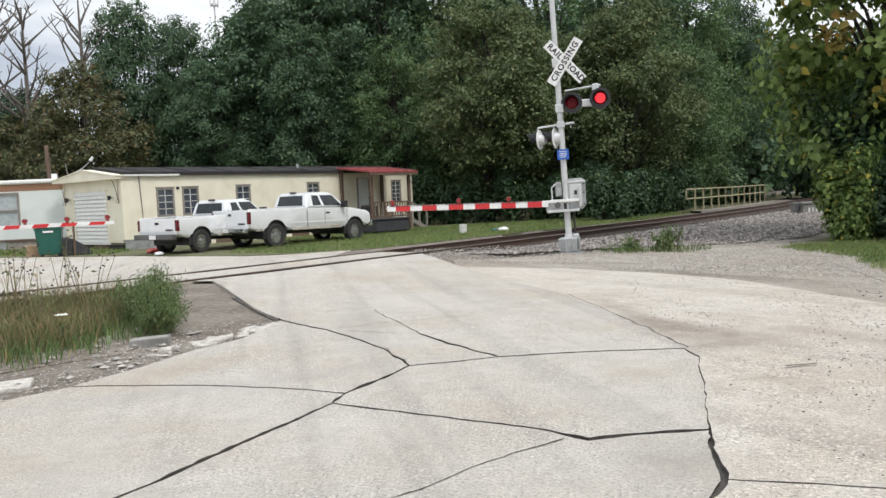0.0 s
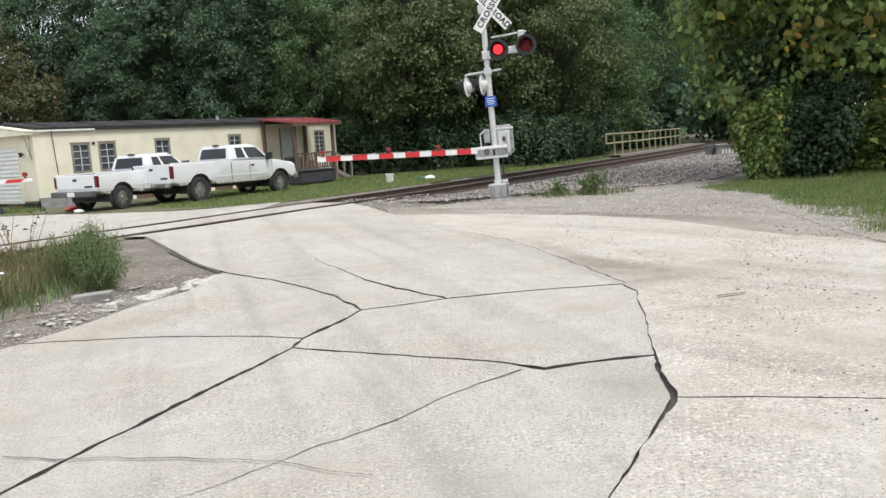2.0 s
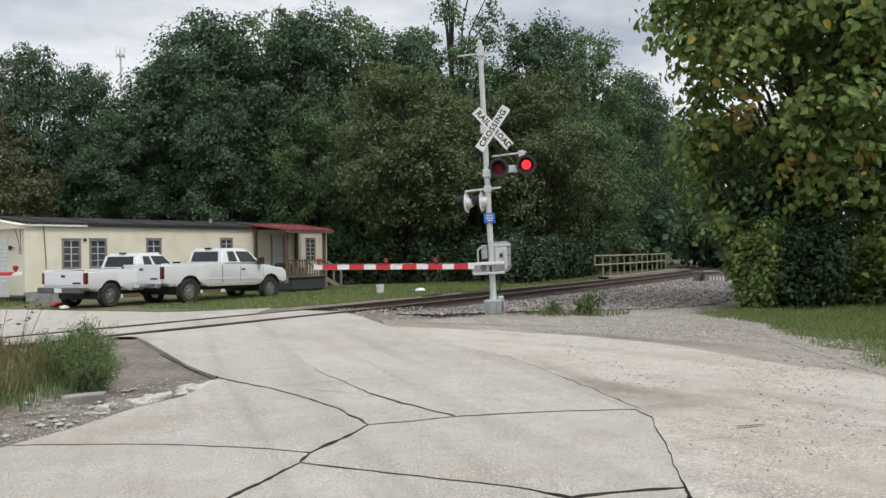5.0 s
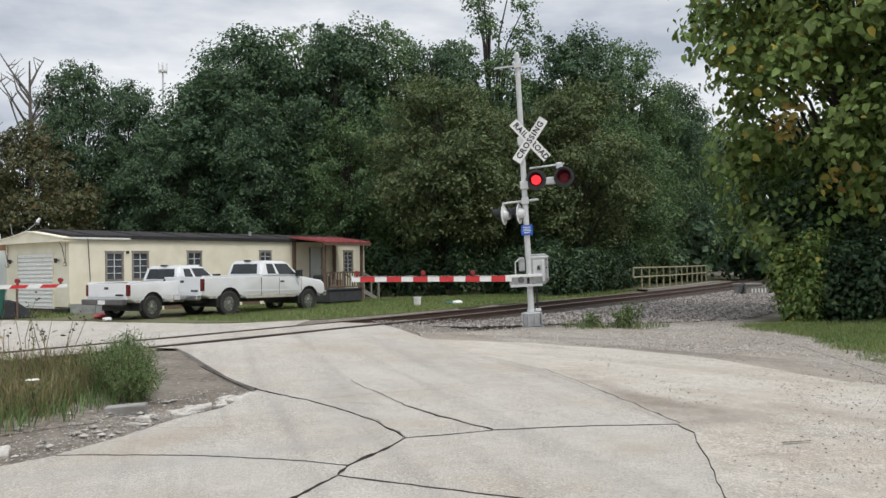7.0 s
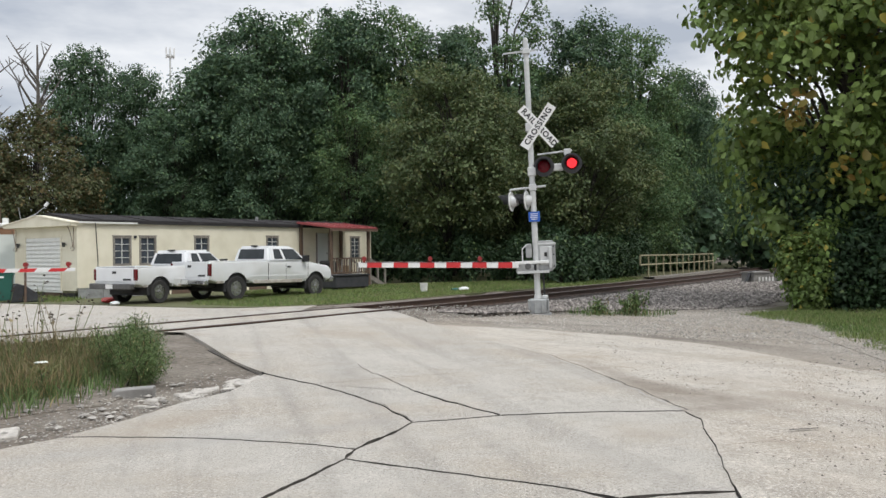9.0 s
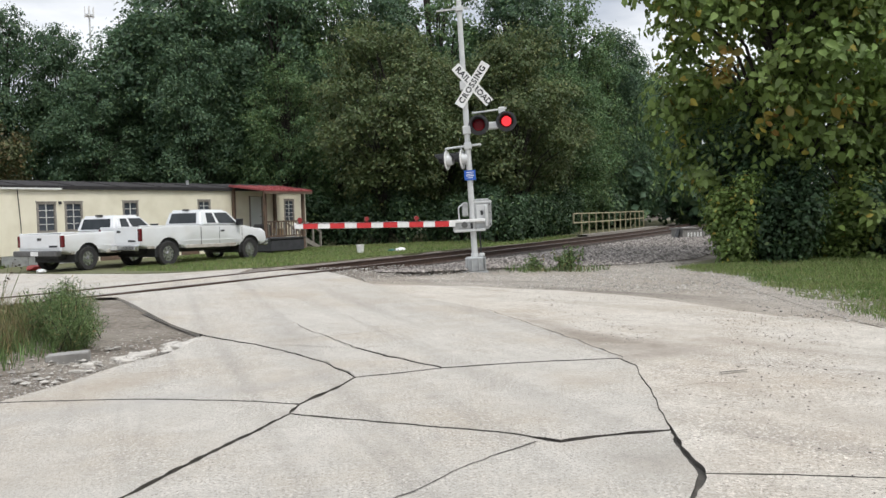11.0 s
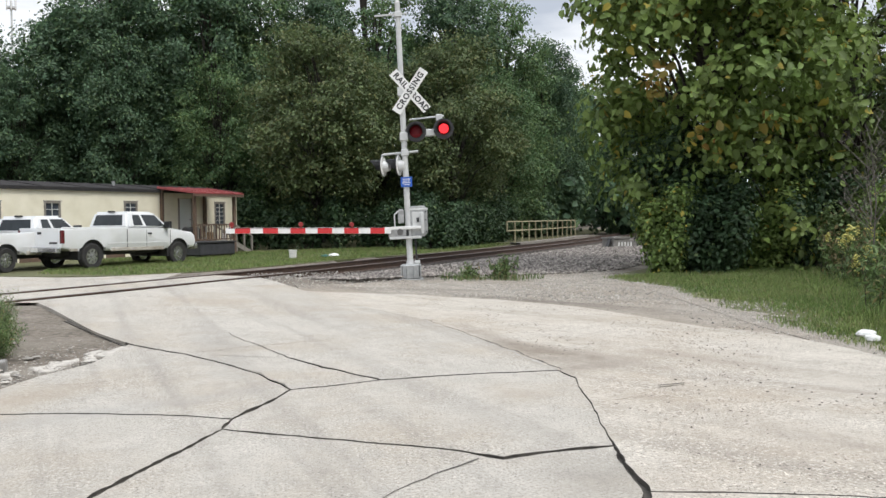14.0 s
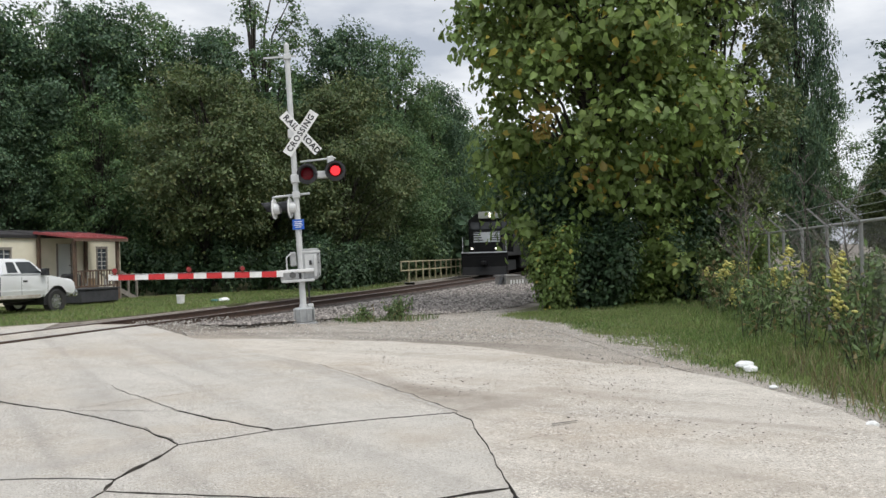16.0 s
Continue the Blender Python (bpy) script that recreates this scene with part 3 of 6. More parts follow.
slab("slab", [(FAR_EDGE, 0.0), ([FAR_EDGE[-1], (-2.7, 24.0), (-6.8, 25.9), (-10.6, 28.0), (-16, 30.2), (-42, 42)], 0.0), ([(-42, 42), (-42, 20), (-22, 15), FAR_EDGE[0]], 0.0)], CONCRETE, road, 0.0)
slab("slab", [([tuple(track_at(x, 0.62)[:2]) for x in (-6.8, -5, -3, -1.2)], 0.0), ([tuple(track_at(-1.2, 0.62)[:2]), tuple(track_at(-1.2, -0.62)[:2])], 0.0), ([tuple(track_at(x, -0.62)[:2]) for x in (-1.2, -3, -5, -6.8)], 0.0), ([tuple(track_at(-6.8, -0.62)[:2]), tuple(track_at(-6.8, 0.62)[:2])], 0.0)], CONCRETE, road, 0.01, label="concrete panel between the rails")
slab("joint_bed", [([(-9, -2), (-9, 0.5), (-4.3, 6.3), (-2.9, 8.2), (-1.9, 11.7), (-3.2, 14), (-1.6, 18), (0.3, 17.8), (4.6, 14.4), (5.9, 9), (4.8, 4), (2.9, -2), (-9, -2)], 0.0)], JOINT, road, -0.021, 0.01, 1.2)


def crack(line, w, dz=0.004, material=JOINT, taper=0.7):
    """A narrow ragged line laid on the road: a dead-end crack, a joint or a step."""
    pts = resample(line, 0.09, 0.02)
    verts, faces = [], []
    for i, p in enumerate(pts):
        d = (pts[min(i + 1, len(pts) - 1)] - pts[max(i - 1, 0)]).normalized()
        ww = w * (0.4 + 1.1 * abs(noise.noise(p * 6.0))) * (1 - taper * i / len(pts))
        z = land(p.x, p.y) + dz + 0.012 * noise.noise(Vector((p.x, p.y, 0)) * 0.4)
        verts += [(p.x - d.y * ww, p.y + d.x * ww, z), (p.x + d.y * ww, p.y - d.x * ww, z)]
        if i:
            faces.append((2 * i - 2, 2 * i - 1, 2 * i + 1, 2 * i))
    ob = new("crack", mesh_from("crack", verts, faces, material))
    ob.parent = road
    return ob


crack([(-0.34, 11.31), (-0.6, 12.0), (-0.86, 12.82)], 0.012, 0.014)
crack([(-0.34, 11.31), (0.0, 11.45), (0.4, 11.58), (0.8, 11.75)], 0.010, 0.014)
crack([(1.16, 6.1), (0.9, 5.89), (0.62, 5.64), (0.29, 5.26), (-0.3, 4.78), (-0.9, 4.2)], 0.010, 0.0)
crack(D_LOW, 0.014, 0.0145, taper=0.2)
crack(C_LOW + C_UP[1:], 0.010, 0.0150, taper=0.2)
crack(D_IN, 0.007, 0.0155, taper=0.3)
crack([(x + 0.03, y) for x, y in J_LINE], 0.016, 0.0160, taper=0.3)
crack([(x - 0.02, y) for x, y in J_LINE], 0.030, 0.0125, PALE_STONE, 0.2)
crack([(-2.45, 9.3), (-1.9, 9.25), (-1.4, 9.5), (-0.95, 9.6)], 0.005, 0.012)
crack([(-1.84, 5.16), (-1.51, 5.06), (-1.16, 5.0), (-0.72, 4.85), (-0.33, 4.77), (-0.09, 4.62), (0.19, 4.45)], 0.009, 0.010, taper=0.4)
crack([(2.44, 7.36), (3.18, 7.47), (3.86, 7.61)], 0.005, 0.03)
crack([(3.2, 7.88), (3.34, 7.9), (3.48, 7.93)], 0.03, 0.03)

# ---- grass verges ----
def verge(name, outline, label, material=SOIL, dz=-0.02):
    ob = slab(name, [(outline + [outline[0]], 0.0)], material, None, dz, 0.12, 1.5)
    return tagged(ob, label, "ground", kind="structure")


EAST_GRASS = [(7.6, 20.9), (7.7, 17.6), (6.95, 13.6), (6.55, 11.0), (6.4, 9.35), (6.3, 8.3), (6.1, 7.5), (5.7, 6.5), (5.1, 4), (4.5, -3), (24, -3), (34, 40), (17, 32)]
NORTH_GRASS = [(-2.2, 24.9), (-5.5, 26.2), (-6.8, 26.4), (-10.6, 28.6), (-16, 30.8), (-42, 43), (-42, 70), (40, 95), (10.0, 42.0), (5.0, 34.0), (1.0, 28.4)]
WEST_GRASS = [(-4.2, 9.0), (-3.75, 9.5), (-3.3, 9.85), (-3.15, 11.3), (-3.7, 13.2), (-4.9, 15.4), (-7.0, 12.8), (-12, 7.5), (-20, 1), (-16, -3), (-10, 1.5), (-6, 6)]
verge("verge", EAST_GRASS, "green grass verge beside the gravel road")
rng = np.random.default_rng(88)
EDGE_LINE = resample(EAST_GRASS[1:10], 0.35, 0.0)
strip = [(p.x - 0.22, p.y) for p in EDGE_LINE if p.y > 3.5]
strip += [(x + 0.27 + rng.uniform(0.05, 0.5), y) for x, y in reversed(strip)]
verge("gravel_edge", strip, "gritty grey gravel between the road and the grass", GRAVEL, -0.008)
verge("verge", NORTH_GRASS, "mown green grass beyond the tracks")
verge("verge", WEST_GRASS, "weedy soil beside the road", DIRT, -0.025)
verge("gravel_apron", [(0.3, 18.0), (2.5, 17.5), (3.86, 16.2), (4.9, 14.5), (5.2, 13.3), (5.7, 11.3), (6.1, 10.0), (6.6, 10.6), (7.1, 13.6), (8.1, 17.6), (8.3, 21.5), (9.5, 25), (4.0, 22.0), (2.2, 20.2), (1.2, 19.6), (0.2, 19.2)], "grey gravel apron between road and tracks", GRAVEL, -0.016)

# ---- the railway ----
track = thing("railway_track", pose(0, 0, 0), "rusty single railway track on dark wooden ties", "railway track", kind="structure")
TX = [-40 + 1.0 * i for i in range(100)]


def sweep(profile, off, name, material, parent, zfun=rail_z, xs=TX, label=""):
    verts, faces = [], []
    k = len(profile)
    for x in xs:
        for a, z in profile:
            p = track_at(x, off + a, zfun(x) + z)
            verts.append(p)
    for i in range(len(xs) - 1):
        for j in range(k):
            faces.append((i * k + j, i * k + (j + 1) % k, (i + 1) * k + (j + 1) % k, (i + 1) * k + j))
    ob = new(name, mesh_from(name, verts, faces, material))
    ob.parent = parent
    if label:
        tagged(ob, label)
    return ob


for off in (0.7525, -0.7525):
    r = sweep([(-0.07, -0.17), (0.07, -0.17), (0.07, -0.155), (0.012, -0.135), (0.012, -0.045), (0.034, -0.03), (0.034, -0.006), (-0.034, -0.006), (-0.034, -0.03), (-0.012, -0.045), (-0.012, -0.135), (-0.07, -0.155)], off, "rail", RAIL_STEEL, track)
    sweep([(-0.034, -0.006), (0.034, -0.006), (0.028, 0.0), (-0.028, 0.0)], off, "rail_head", RAIL_HEAD, r, label="polished rail head")

tie_me = bpy.data.meshes.new("tie")
bm = bx(-1.3, -0.11, -0.16, 1.3, 0.11, 0.0, bevel=0.022)
bm.to_mesh(tie_me)
bm.free()
tie_me.materials.append(TIE_WOOD)


# the bank of crushed stone
def bank_z(x, d):
    top = rail_z(x) - (0.15 if x < -7 else 0.20)
    if d < -1.6:
        return top - ease((-1.6 - d) / 1.2) * 0.3
    if d < 1.5:
        return top
    p = track_at(x, d)
    return top + (land(p.x, p.y) - 0.012 - top) * ease((d - 1.5) / 1.0)


def bank(name, x0, x1, label):
    n = max(2, int((x1 - x0) / 0.35))
    offs = [-2.9, -2.4, -1.9, -1.6, -0.8, 0, 0.8, 1.6] + [None] * 8
    verts, faces = [], []
    k = len(offs)
    for i in range(n + 1):
        x = x0 + (x1 - x0) * i / n
        t = toe(x)
        for j, o in enumerate(offs):
            d = o if o is not None else 1.6 + (t - 1.6) * (j - 7) / 8
            p = track_at(x, d, bank_z(x, d))
            p.z += 0.03 * noise.noise(Vector((p.x * 2.2, p.y * 2.2, 3)))
            verts.append(p)
    for i in range(n):
        for j in range(k - 1):
            faces.append((i * k + j, i * k + j + 1, (i + 1) * k + j + 1, (i + 1) * k + j))
    return tagged(new(name, mesh_from(name, verts, faces, BALLAST, True)), label, "railway ballast", kind="structure")


bank("ballast_bank", -1.0, 55, "grey crushed stone ballast bank under the track")
bank("ballast_bank", -40, -7.0, "dark gravelly ballast along the track")


def blobs(name, places, sizes, material, label, category, flat=0.7):
    """Many small angular stones in one mesh."""
    rng = np.random.default_rng(len(places))
    base = np.array([(1, 0, 0), (-0.9, 0.2, 0), (0, 1, 0.1), (0.1, -0.9, 0), (0, 0.1, 0.8), (0, 0, -0.7)], float)
    tris = [(0, 2, 4), (2, 1, 4), (1, 3, 4), (3, 0, 4), (2, 0, 5), (1, 2, 5), (3, 1, 5), (0, 3, 5)]
    verts, faces = [], []
    for p, s in zip(places, sizes):
        a = rng.uniform(0, 6.28)
        c, sn = math.cos(a), math.sin(a)
        v = base * rng.uniform(0.6, 1.2, (6, 1)) * s * np.array([1, rng.uniform(0.6, 1), flat])
        v = np.stack([v[:, 0] * c - v[:, 1] * sn, v[:, 0] * sn + v[:, 1] * c, v[:, 2]], 1) + np.array(p)
        k = len(verts)
        verts += v.tolist()
        faces += [(a0 + k, b0 + k, c0 + k) for a0, b0, c0 in tris]
    return tagged(new(name, mesh_from(name, verts, faces, material)), label, category, kind="stuff")


rng = np.random.default_rng(5)
bed = {True: ([], []), False: ([], [])}
for k in range(34000):
    x = -1 + 21 * rng.random() ** 1.5
    t = toe(x)
    d = rng.uniform(-2.3, t + 0.8)
    if 0.66 < abs(d) < 0.84:
        continue
    p = track_at(x, d)
    inner = d < 1.3 + 0.4 * rng.random()
    z = bank_z(x, min(d, t)) + 0.018
    if d > t - 0.6:
        z = max(z, land(p.x, p.y) - 0.004)
    bed[inner][0].append((p.x, p.y, z))
    bed[inner][1].append(rng.uniform(0.025, 0.082))
blobs("ballast_stones", *bed[False], STONE, "loose grey crushed stones", "ballast")
blobs("ballast_stones", *bed[True], STONE_DARK, "dark oily crushed stones between the rails", "ballast")
places, sizes = [], []
while len(places) < 8000:
    x, y = rng.uniform(-1, 10), rng.uniform(7, 23)
    on_apron = y > 19 - abs(x - 1) * 0.9 and x < 9
    edge = abs(x - 6.6 - 0.1 * (y - 10)) < rng.uniform(0, 1.2)
    if not (on_apron or edge):
        continue
    places.append((x, y, land(x, y) - 0.012))
    sizes.append(rng.uniform(0.010, 0.036))
blobs("gravel", places, sizes, PALE_STONE, "scattered pale gravel at the road edge", "gravel")
places, sizes = [], []
while len(places) < 1700:
    t = rng.random()
    i = rng.integers(0, 4)
    a, b = LEFT[i], LEFT[i + 1]
    x, y = a[0] + (b[0] - a[0]) * t - abs(rng.normal(0, 0.9)), a[1] + (b[1] - a[1]) * t + rng.normal(0, 0.3)
    places.append((x, y, land(x, y) - 0.015))
    sizes.append(rng.uniform(0.005, 0.022) if rng.random() < 0.97 else rng.uniform(0.03, 0.07))
blobs("rubble", places, sizes, PALE_STONE, "broken pale concrete rubble beside the road", "rubble", 0.45)
places, sizes = [], []
while len(places) < 900:
    x, y = rng.uniform(2.4, 6.0), rng.uniform(4.5, 15.0)
    if x > 2.2 + 0.05 * y and noise.noise(Vector((x * 0.9, y * 0.5, 9))) > -0.1:
        places.append((x, y, land(x, y) + 0.014))
        sizes.append(rng.uniform(0.005, 0.017))
blobs("grit", places, sizes, STONE_DARK, "loose dark grit on the worn concrete", "gravel", 0.5)

rng = np.random.default_rng(41)
places, sizes = [], []
for p in EDGE_LINE:
    if 4 < p.y < 18:
        for _ in range(70):
            x, y = p.x + rng.normal(0.12, 0.28), p.y + rng.uniform(-0.25, 0.25)
            places.append((x, y, land(x, y) + 0.002))
            sizes.append(rng.uniform(0.005, 0.02))
blobs("edge_gravel", places, sizes, PALE_STONE, "loose gravel strewn between the road and the grass", "gravel", 0.6)


# ---- trees and plants ----
def leaves_mesh(name, centers, normals, size, material, rng, long=1.5, fold=0.25, heart=False):
    """Folded leaf blades at the given places, facing the given ways; heart-shaped ones are wide at the stalk and hang."""
    c, nrm = np.asarray(centers, float), np.asarray(normals, float)
    n = len(c)
    nrm = nrm / (np.linalg.norm(nrm, axis=1, keepdims=True) + 1e-9)
    r = rng.normal(size=(n, 3))
    r[:, 2] -= 0.8 if heart else 0.5
    t = r - (r * nrm).sum(1, keepdims=True) * nrm
    t /= np.linalg.norm(t, axis=1, keepdims=True) + 1e-9
    b = np.cross(nrm, t)
    s = (size * rng.uniform(0.6, 1.35, (n, 1)))
    if heart:
        shape = [(-0.5, 0.0, 0.0), (-0.42, 0.42, 0.16), (0.05, 0.5, 0.2), (0.62, 0.0, -0.16), (0.05, -0.5, 0.2), (-0.42, -0.42, 0.16)]
        tris = [(0, 1, 2), (0, 2, 3), (0, 3, 4), (0, 4, 5)]
    else:
        shape = [(-0.5, 0.0, 0.0), (-0.1 / long, 0.5, fold), (0.5, 0.0, -0.1), (-0.1 / long, -0.5, fold)]
        tris = [(0, 1, 2), (0, 2, 3)]
    k, q = len(shape), len(tris)
    v = np.empty((n, k, 3))
    for i, (u, w, h) in enumerate(shape):
        v[:, i] = c + t * s * long * u + b * s * w + nrm * s * h
    me = bpy.data.meshes.new(name)
    me.vertices.add(k * n)
    me.vertices.foreach_set("co", v.ravel())
    idx = (np.arange(n)[:, None] * k + np.array(tris).ravel()).ravel()
    me.loops.add(3 * q * n)
    me.loops.foreach_set("vertex_index", idx)
    me.polygons.add(q * n)
    me.polygons.foreach_set("loop_start", np.arange(q * n) * 3)
    me.materials.append(material)
    me.update(calc_edges=True)
    return me


def limb(bm, pts, r0, r1, n=7):
    """A bent tapering limb through the points."""
    rings = []
    for i, p in enumerate(pts):
        d = (Vector(pts[min(i + 1, len(pts) - 1)]) - Vector(pts[max(i - 1, 0)])).normalized()
        q = d.to_track_quat("Z", "Y")
        r = r0 + (r1 - r0) * i / (len(pts) - 1)
        rings.append([bm.verts.new(Vector(p) + q @ Vector((r * math.cos(6.283 * k / n), r * math.sin(6.283 * k / n), 0))) for k in range(n)])
    for a, b in zip(rings, rings[1:]):
        for k in range(n):
            bm.faces.new((a[k], a[(k + 1) % n], b[(k + 1) % n], b[k]))
    bm.faces.new(rings[-1])


def tree(name, m, height, radius, leaf, count, material, seed, label, low=0.25, puffs=26, group="", shape=1.0, inner=0.2, sprays=15, boughs=(), heart=False, least=0.5):
    """A trunk with limbs; each limb ends in a puff of twig sprays, and each spray carries drooping leaves, with gaps between."""
    rng = np.random.default_rng(seed)
    t = thing(name, m, label, "tree", group)
    bm = bmesh.new()
    sway = [Vector((rng.normal(0, 0.03 * height) * f, rng.normal(0, 0.03 * height) * f, height * 0.9 * f)) for f in (0, 0.25, 0.5, 0.75, 1.0)]
    limb(bm, sway, 0.018 * height, 0.004 * height, 9)
    cs, rs = [], []
    for i in range(puffs):
        f = low + (1 - low) * (i + rng.random()) / puffs
        a = 2.4 * i + rng.normal(0, 0.5)
        prof = math.sin(math.pi * min(0.97, 0.12 + 0.83 * ((f - low) / (1 - low)) ** shape)) ** 0.7
        rad = radius * prof * rng.uniform(least, 1.0)
        pr_ = radius * rng.uniform(0.22, 0.44) * (0.6 + 0.5 * prof)
        cs.append(Vector((math.cos(a) * rad, math.sin(a) * rad, height * f - pr_ * 0.5)))
        rs.append(pr_)
    for x, y, z, r in boughs:
        cs.append(Vector((x, y, z)))
        rs.append(r)
    for c in cs:
        s = sway[min(4, max(1, int(c.z / height * 4)))] * 0.85
        mid = (s + c) / 2 + Vector((0, 0, 0.05 * height))
        limb(bm, [s * 0.75, mid, c], 0.0045 * height, 0.0015 * height, 5)
    part("trunk", bm, BARK, t)
    n = len(cs)
    w = np.array(rs) ** 2
    d = rng.normal(size=(n, sprays, 3))
    d[:, :, 2] = d[:, :, 2] * 0.9 + 0.2
    d /= np.linalg.norm(d, axis=2, keepdims=True)
    hub = np.array([tuple(c) for c in cs])[:, None, :] + d * (np.array(rs)[:, None] * rng.uniform(0.5, 1.12, (n, sprays)))[:, :, None] * np.array([1.08, 1.08, 0.85])
    pick, sub = rng.choice(n, count, p=w / w.sum()), rng.integers(0, sprays, count)
    size = (np.array(rs)[:, None] * rng.uniform(0.16, 0.36, (n, sprays)))[pick, sub]
    off = rng.normal(size=(count, 3)) * size[:, None]
    off[:, 2] = off[:, 2] * 0.5 - 0.22 * (off[:, 0] ** 2 + off[:, 1] ** 2) / size
    pos = hub[pick, sub] + off
    deep = rng.random(count) < inner
    pos[deep] += (np.array([tuple(c) for c in cs])[pick[deep]] - pos[deep]) * rng.random((deep.sum(), 1)) * 0.8
    out = d[pick, sub] * np.array([1, 1, 0.4])
    nrm = out * (0.9 if heart else 0.45) + off / size[:, None] * 0.35 + rng.normal(size=off.shape) * 0.45 + np.array([0, 0, 0.55 if heart else 0.8])
    crown = new("crown", leaves_mesh("crown", pos, nrm, leaf, material, rng, 1.4 if heart else 1.5, heart=heart))
    crown.parent = t
    return t


def shrub(name, m, height, radius, leaf, count, material, seed, label, group="", stems=9, category="shrub"):
    rng = np.random.default_rng(seed)
    t = thing(name, m, label, category, group)
    bm = bmesh.new()
    cs = []
    for i in range(stems):
        a, rad = rng.uniform(0, 6.28), radius * rng.uniform(0.15, 0.9)
        top = Vector((math.cos(a) * rad, math.sin(a) * rad, height * rng.uniform(0.45, 1.0)))
        limb(bm, [Vector((top.x * 0.15, top.y * 0.15, 0)), Vector((top.x * 0.5, top.y * 0.5, top.z * 0.6)), top], 0.012 * height + 0.006, 0.004, 5)
        cs.append(top)
    tagged(part("stem_clump", bm, BARK, t), kind="stuff")
    pick = rng.integers(0, stems, count)
    d = rng.normal(size=(count, 3))
    d /= np.linalg.norm(d, axis=1, keepdims=True)
    f = rng.random((count, 1)) ** 0.5
    c = np.array([tuple(v) for v in cs])[pick]
    pos = c * np.array([1, 1, 0.0]) * (0.35 + 0.65 * f) + np.stack([0 * f[:, 0], 0 * f[:, 0], c[:, 2] * f[:, 0]], 1) + d * radius * rng.uniform(0.1, 0.42, (count, 1)) * np.array([1, 1, 0.7])
    pos[:, 2] = np.abs(pos[:, 2])
    fo = new("foliage", leaves_mesh("foliage", pos, d + np.array([0, 0, 0.7]), leaf, material, rng))
    fo.parent = t
    return t


def dist_z(x, y, z=-0.05):
    return pose(x, y, land(x, y) + z)


# the wood behind the home and along the track: a few crowns built, then set out many times
WOOD = "wood behind the tracks"
dark = tree("tree", pose(-10.2, 55, -0.1), 17.0, 4.4, 0.15, 40000, LEAF_DARK, 11, "tall dark green broadleaf tree", 0.16, 52, WOOD)
mid = tree("tree", pose(-6.6, 59, -0.1), 18.0, 4.6, 0.15, 40000, LEAF_MID, 12, "tall green broadleaf tree", 0.14, 52, WOOD)
olive = tree("tree", pose(1.7, 46.0, -0.1), 11.7, 3.5, 0.115, 42000, LEAF_OLIVE, 13, "rounded olive-green tree beside the track", 0.28, 50, WOOD, 1.0)
brown = tree("tree", pose(-20.3, 46.5, -0.1), 9.3, 3.2, 0.12, 30000, LEAF_BROWN, 14, "small tree with browning foliage", 0.10, 40, WOOD)
wispy = tree("tree", pose(6.1, 57, -0.1), 20.8, 3.3, 0.15, 9000, LEAF_MID, 15, "tall thin tree with sparse leaves", 0.45, 22, WOOD, inner=0.4)
back = tree("tree", pose(-2.0, 68, -0.1), 17.0, 5.2, 0.34, 7000, LEAF_DARK, 16, "tall dark tree deep in the wood", 0.06, 34, WOOD)
SPOTS = [
    (dark, -20.6, 54.5, 1.0, 0.62, 0.87), (dark, -17.4, 55, 2.0, 0.6, 0.80), (mid, -14.9, 60, 1.0, 0.62, 0.80), (dark, -12.9, 57, 4.0, 0.72, 0.86),
    (mid, -10.0, 61, 2.0, 0.85, 0.95), (dark, -4.2, 55, 5.0, 0.92, 1.02), (mid, -1.2, 58, 1.2, 0.92, 0.99), (dark, 2.4, 56, 2.4, 0.8, 0.95),
    (olive, 9.3, 47.5, 2.0, 0.95, 0.99), (olive, 5.6, 49.5, 4.2, 0.8, 0.9), (dark, 11.2, 58, 4.5, 0.9, 1.03), (mid, 15.6, 61, 0.4, 0.85, 0.97),
    (dark, 20.2, 65, 3.3, 0.7, 0.9), (mid, 13.8, 55, 3.3, 0.6, 0.62), (mid, 25, 76, 5.1, 0.8, 0.85), (brown, -25.5, 50, 2.6, 0.9, 0.78), (dark, -30, 58, 0.5, 0.7, 0.5),
    (mid, -38, 62, 3.1, 0.8, 0.5), (dark, -27, 54, 2.2, 0.7, 0.55), (dark, -14.6, 51.5, 0.7, 0.6, 0.6), (dark, -9.0, 51.5, 0.9, 0.6, 0.72), (mid, -3.6, 51, 3.9, 0.55, 0.6),
    (back, -8, 67, 2.0, 0.9, 0.95), (back, -14, 67, 1.0, 0.9, 0.75), (back, -21, 66, 4.0, 0.9, 0.7), (back, 4, 67, 3.0, 0.9, 0.95), (back, 10, 69, 5.0, 0.9, 1.0), (back, 16.5, 70, 5.5, 0.9, 0.98), (back, 22.5, 78, 0.5, 0.9, 0.9),
    (back, 28, 86, 2.2, 1.0, 0.95), (back, 31, 98, 5.0, 1.0, 1.0), (back, 37, 112, 2.0, 1.1, 1.1), (back, 44, 122, 1.0, 1.2, 1.2), (back, 51, 126, 4.0, 1.2, 1.2), (back, 35, 80, 3.7, 0.9, 0.9), (back, 33, 66, 2.9, 0.8, 0.8), (back, -44, 60, 1.1, 0.9, 0.5),
]
for src, x, y, a, s, sz in SPOTS:
    c = copy_thing(src, pose(x, y, -0.1, 0, 0, math.degrees(a)))
    c.scale = (s, s, sz)

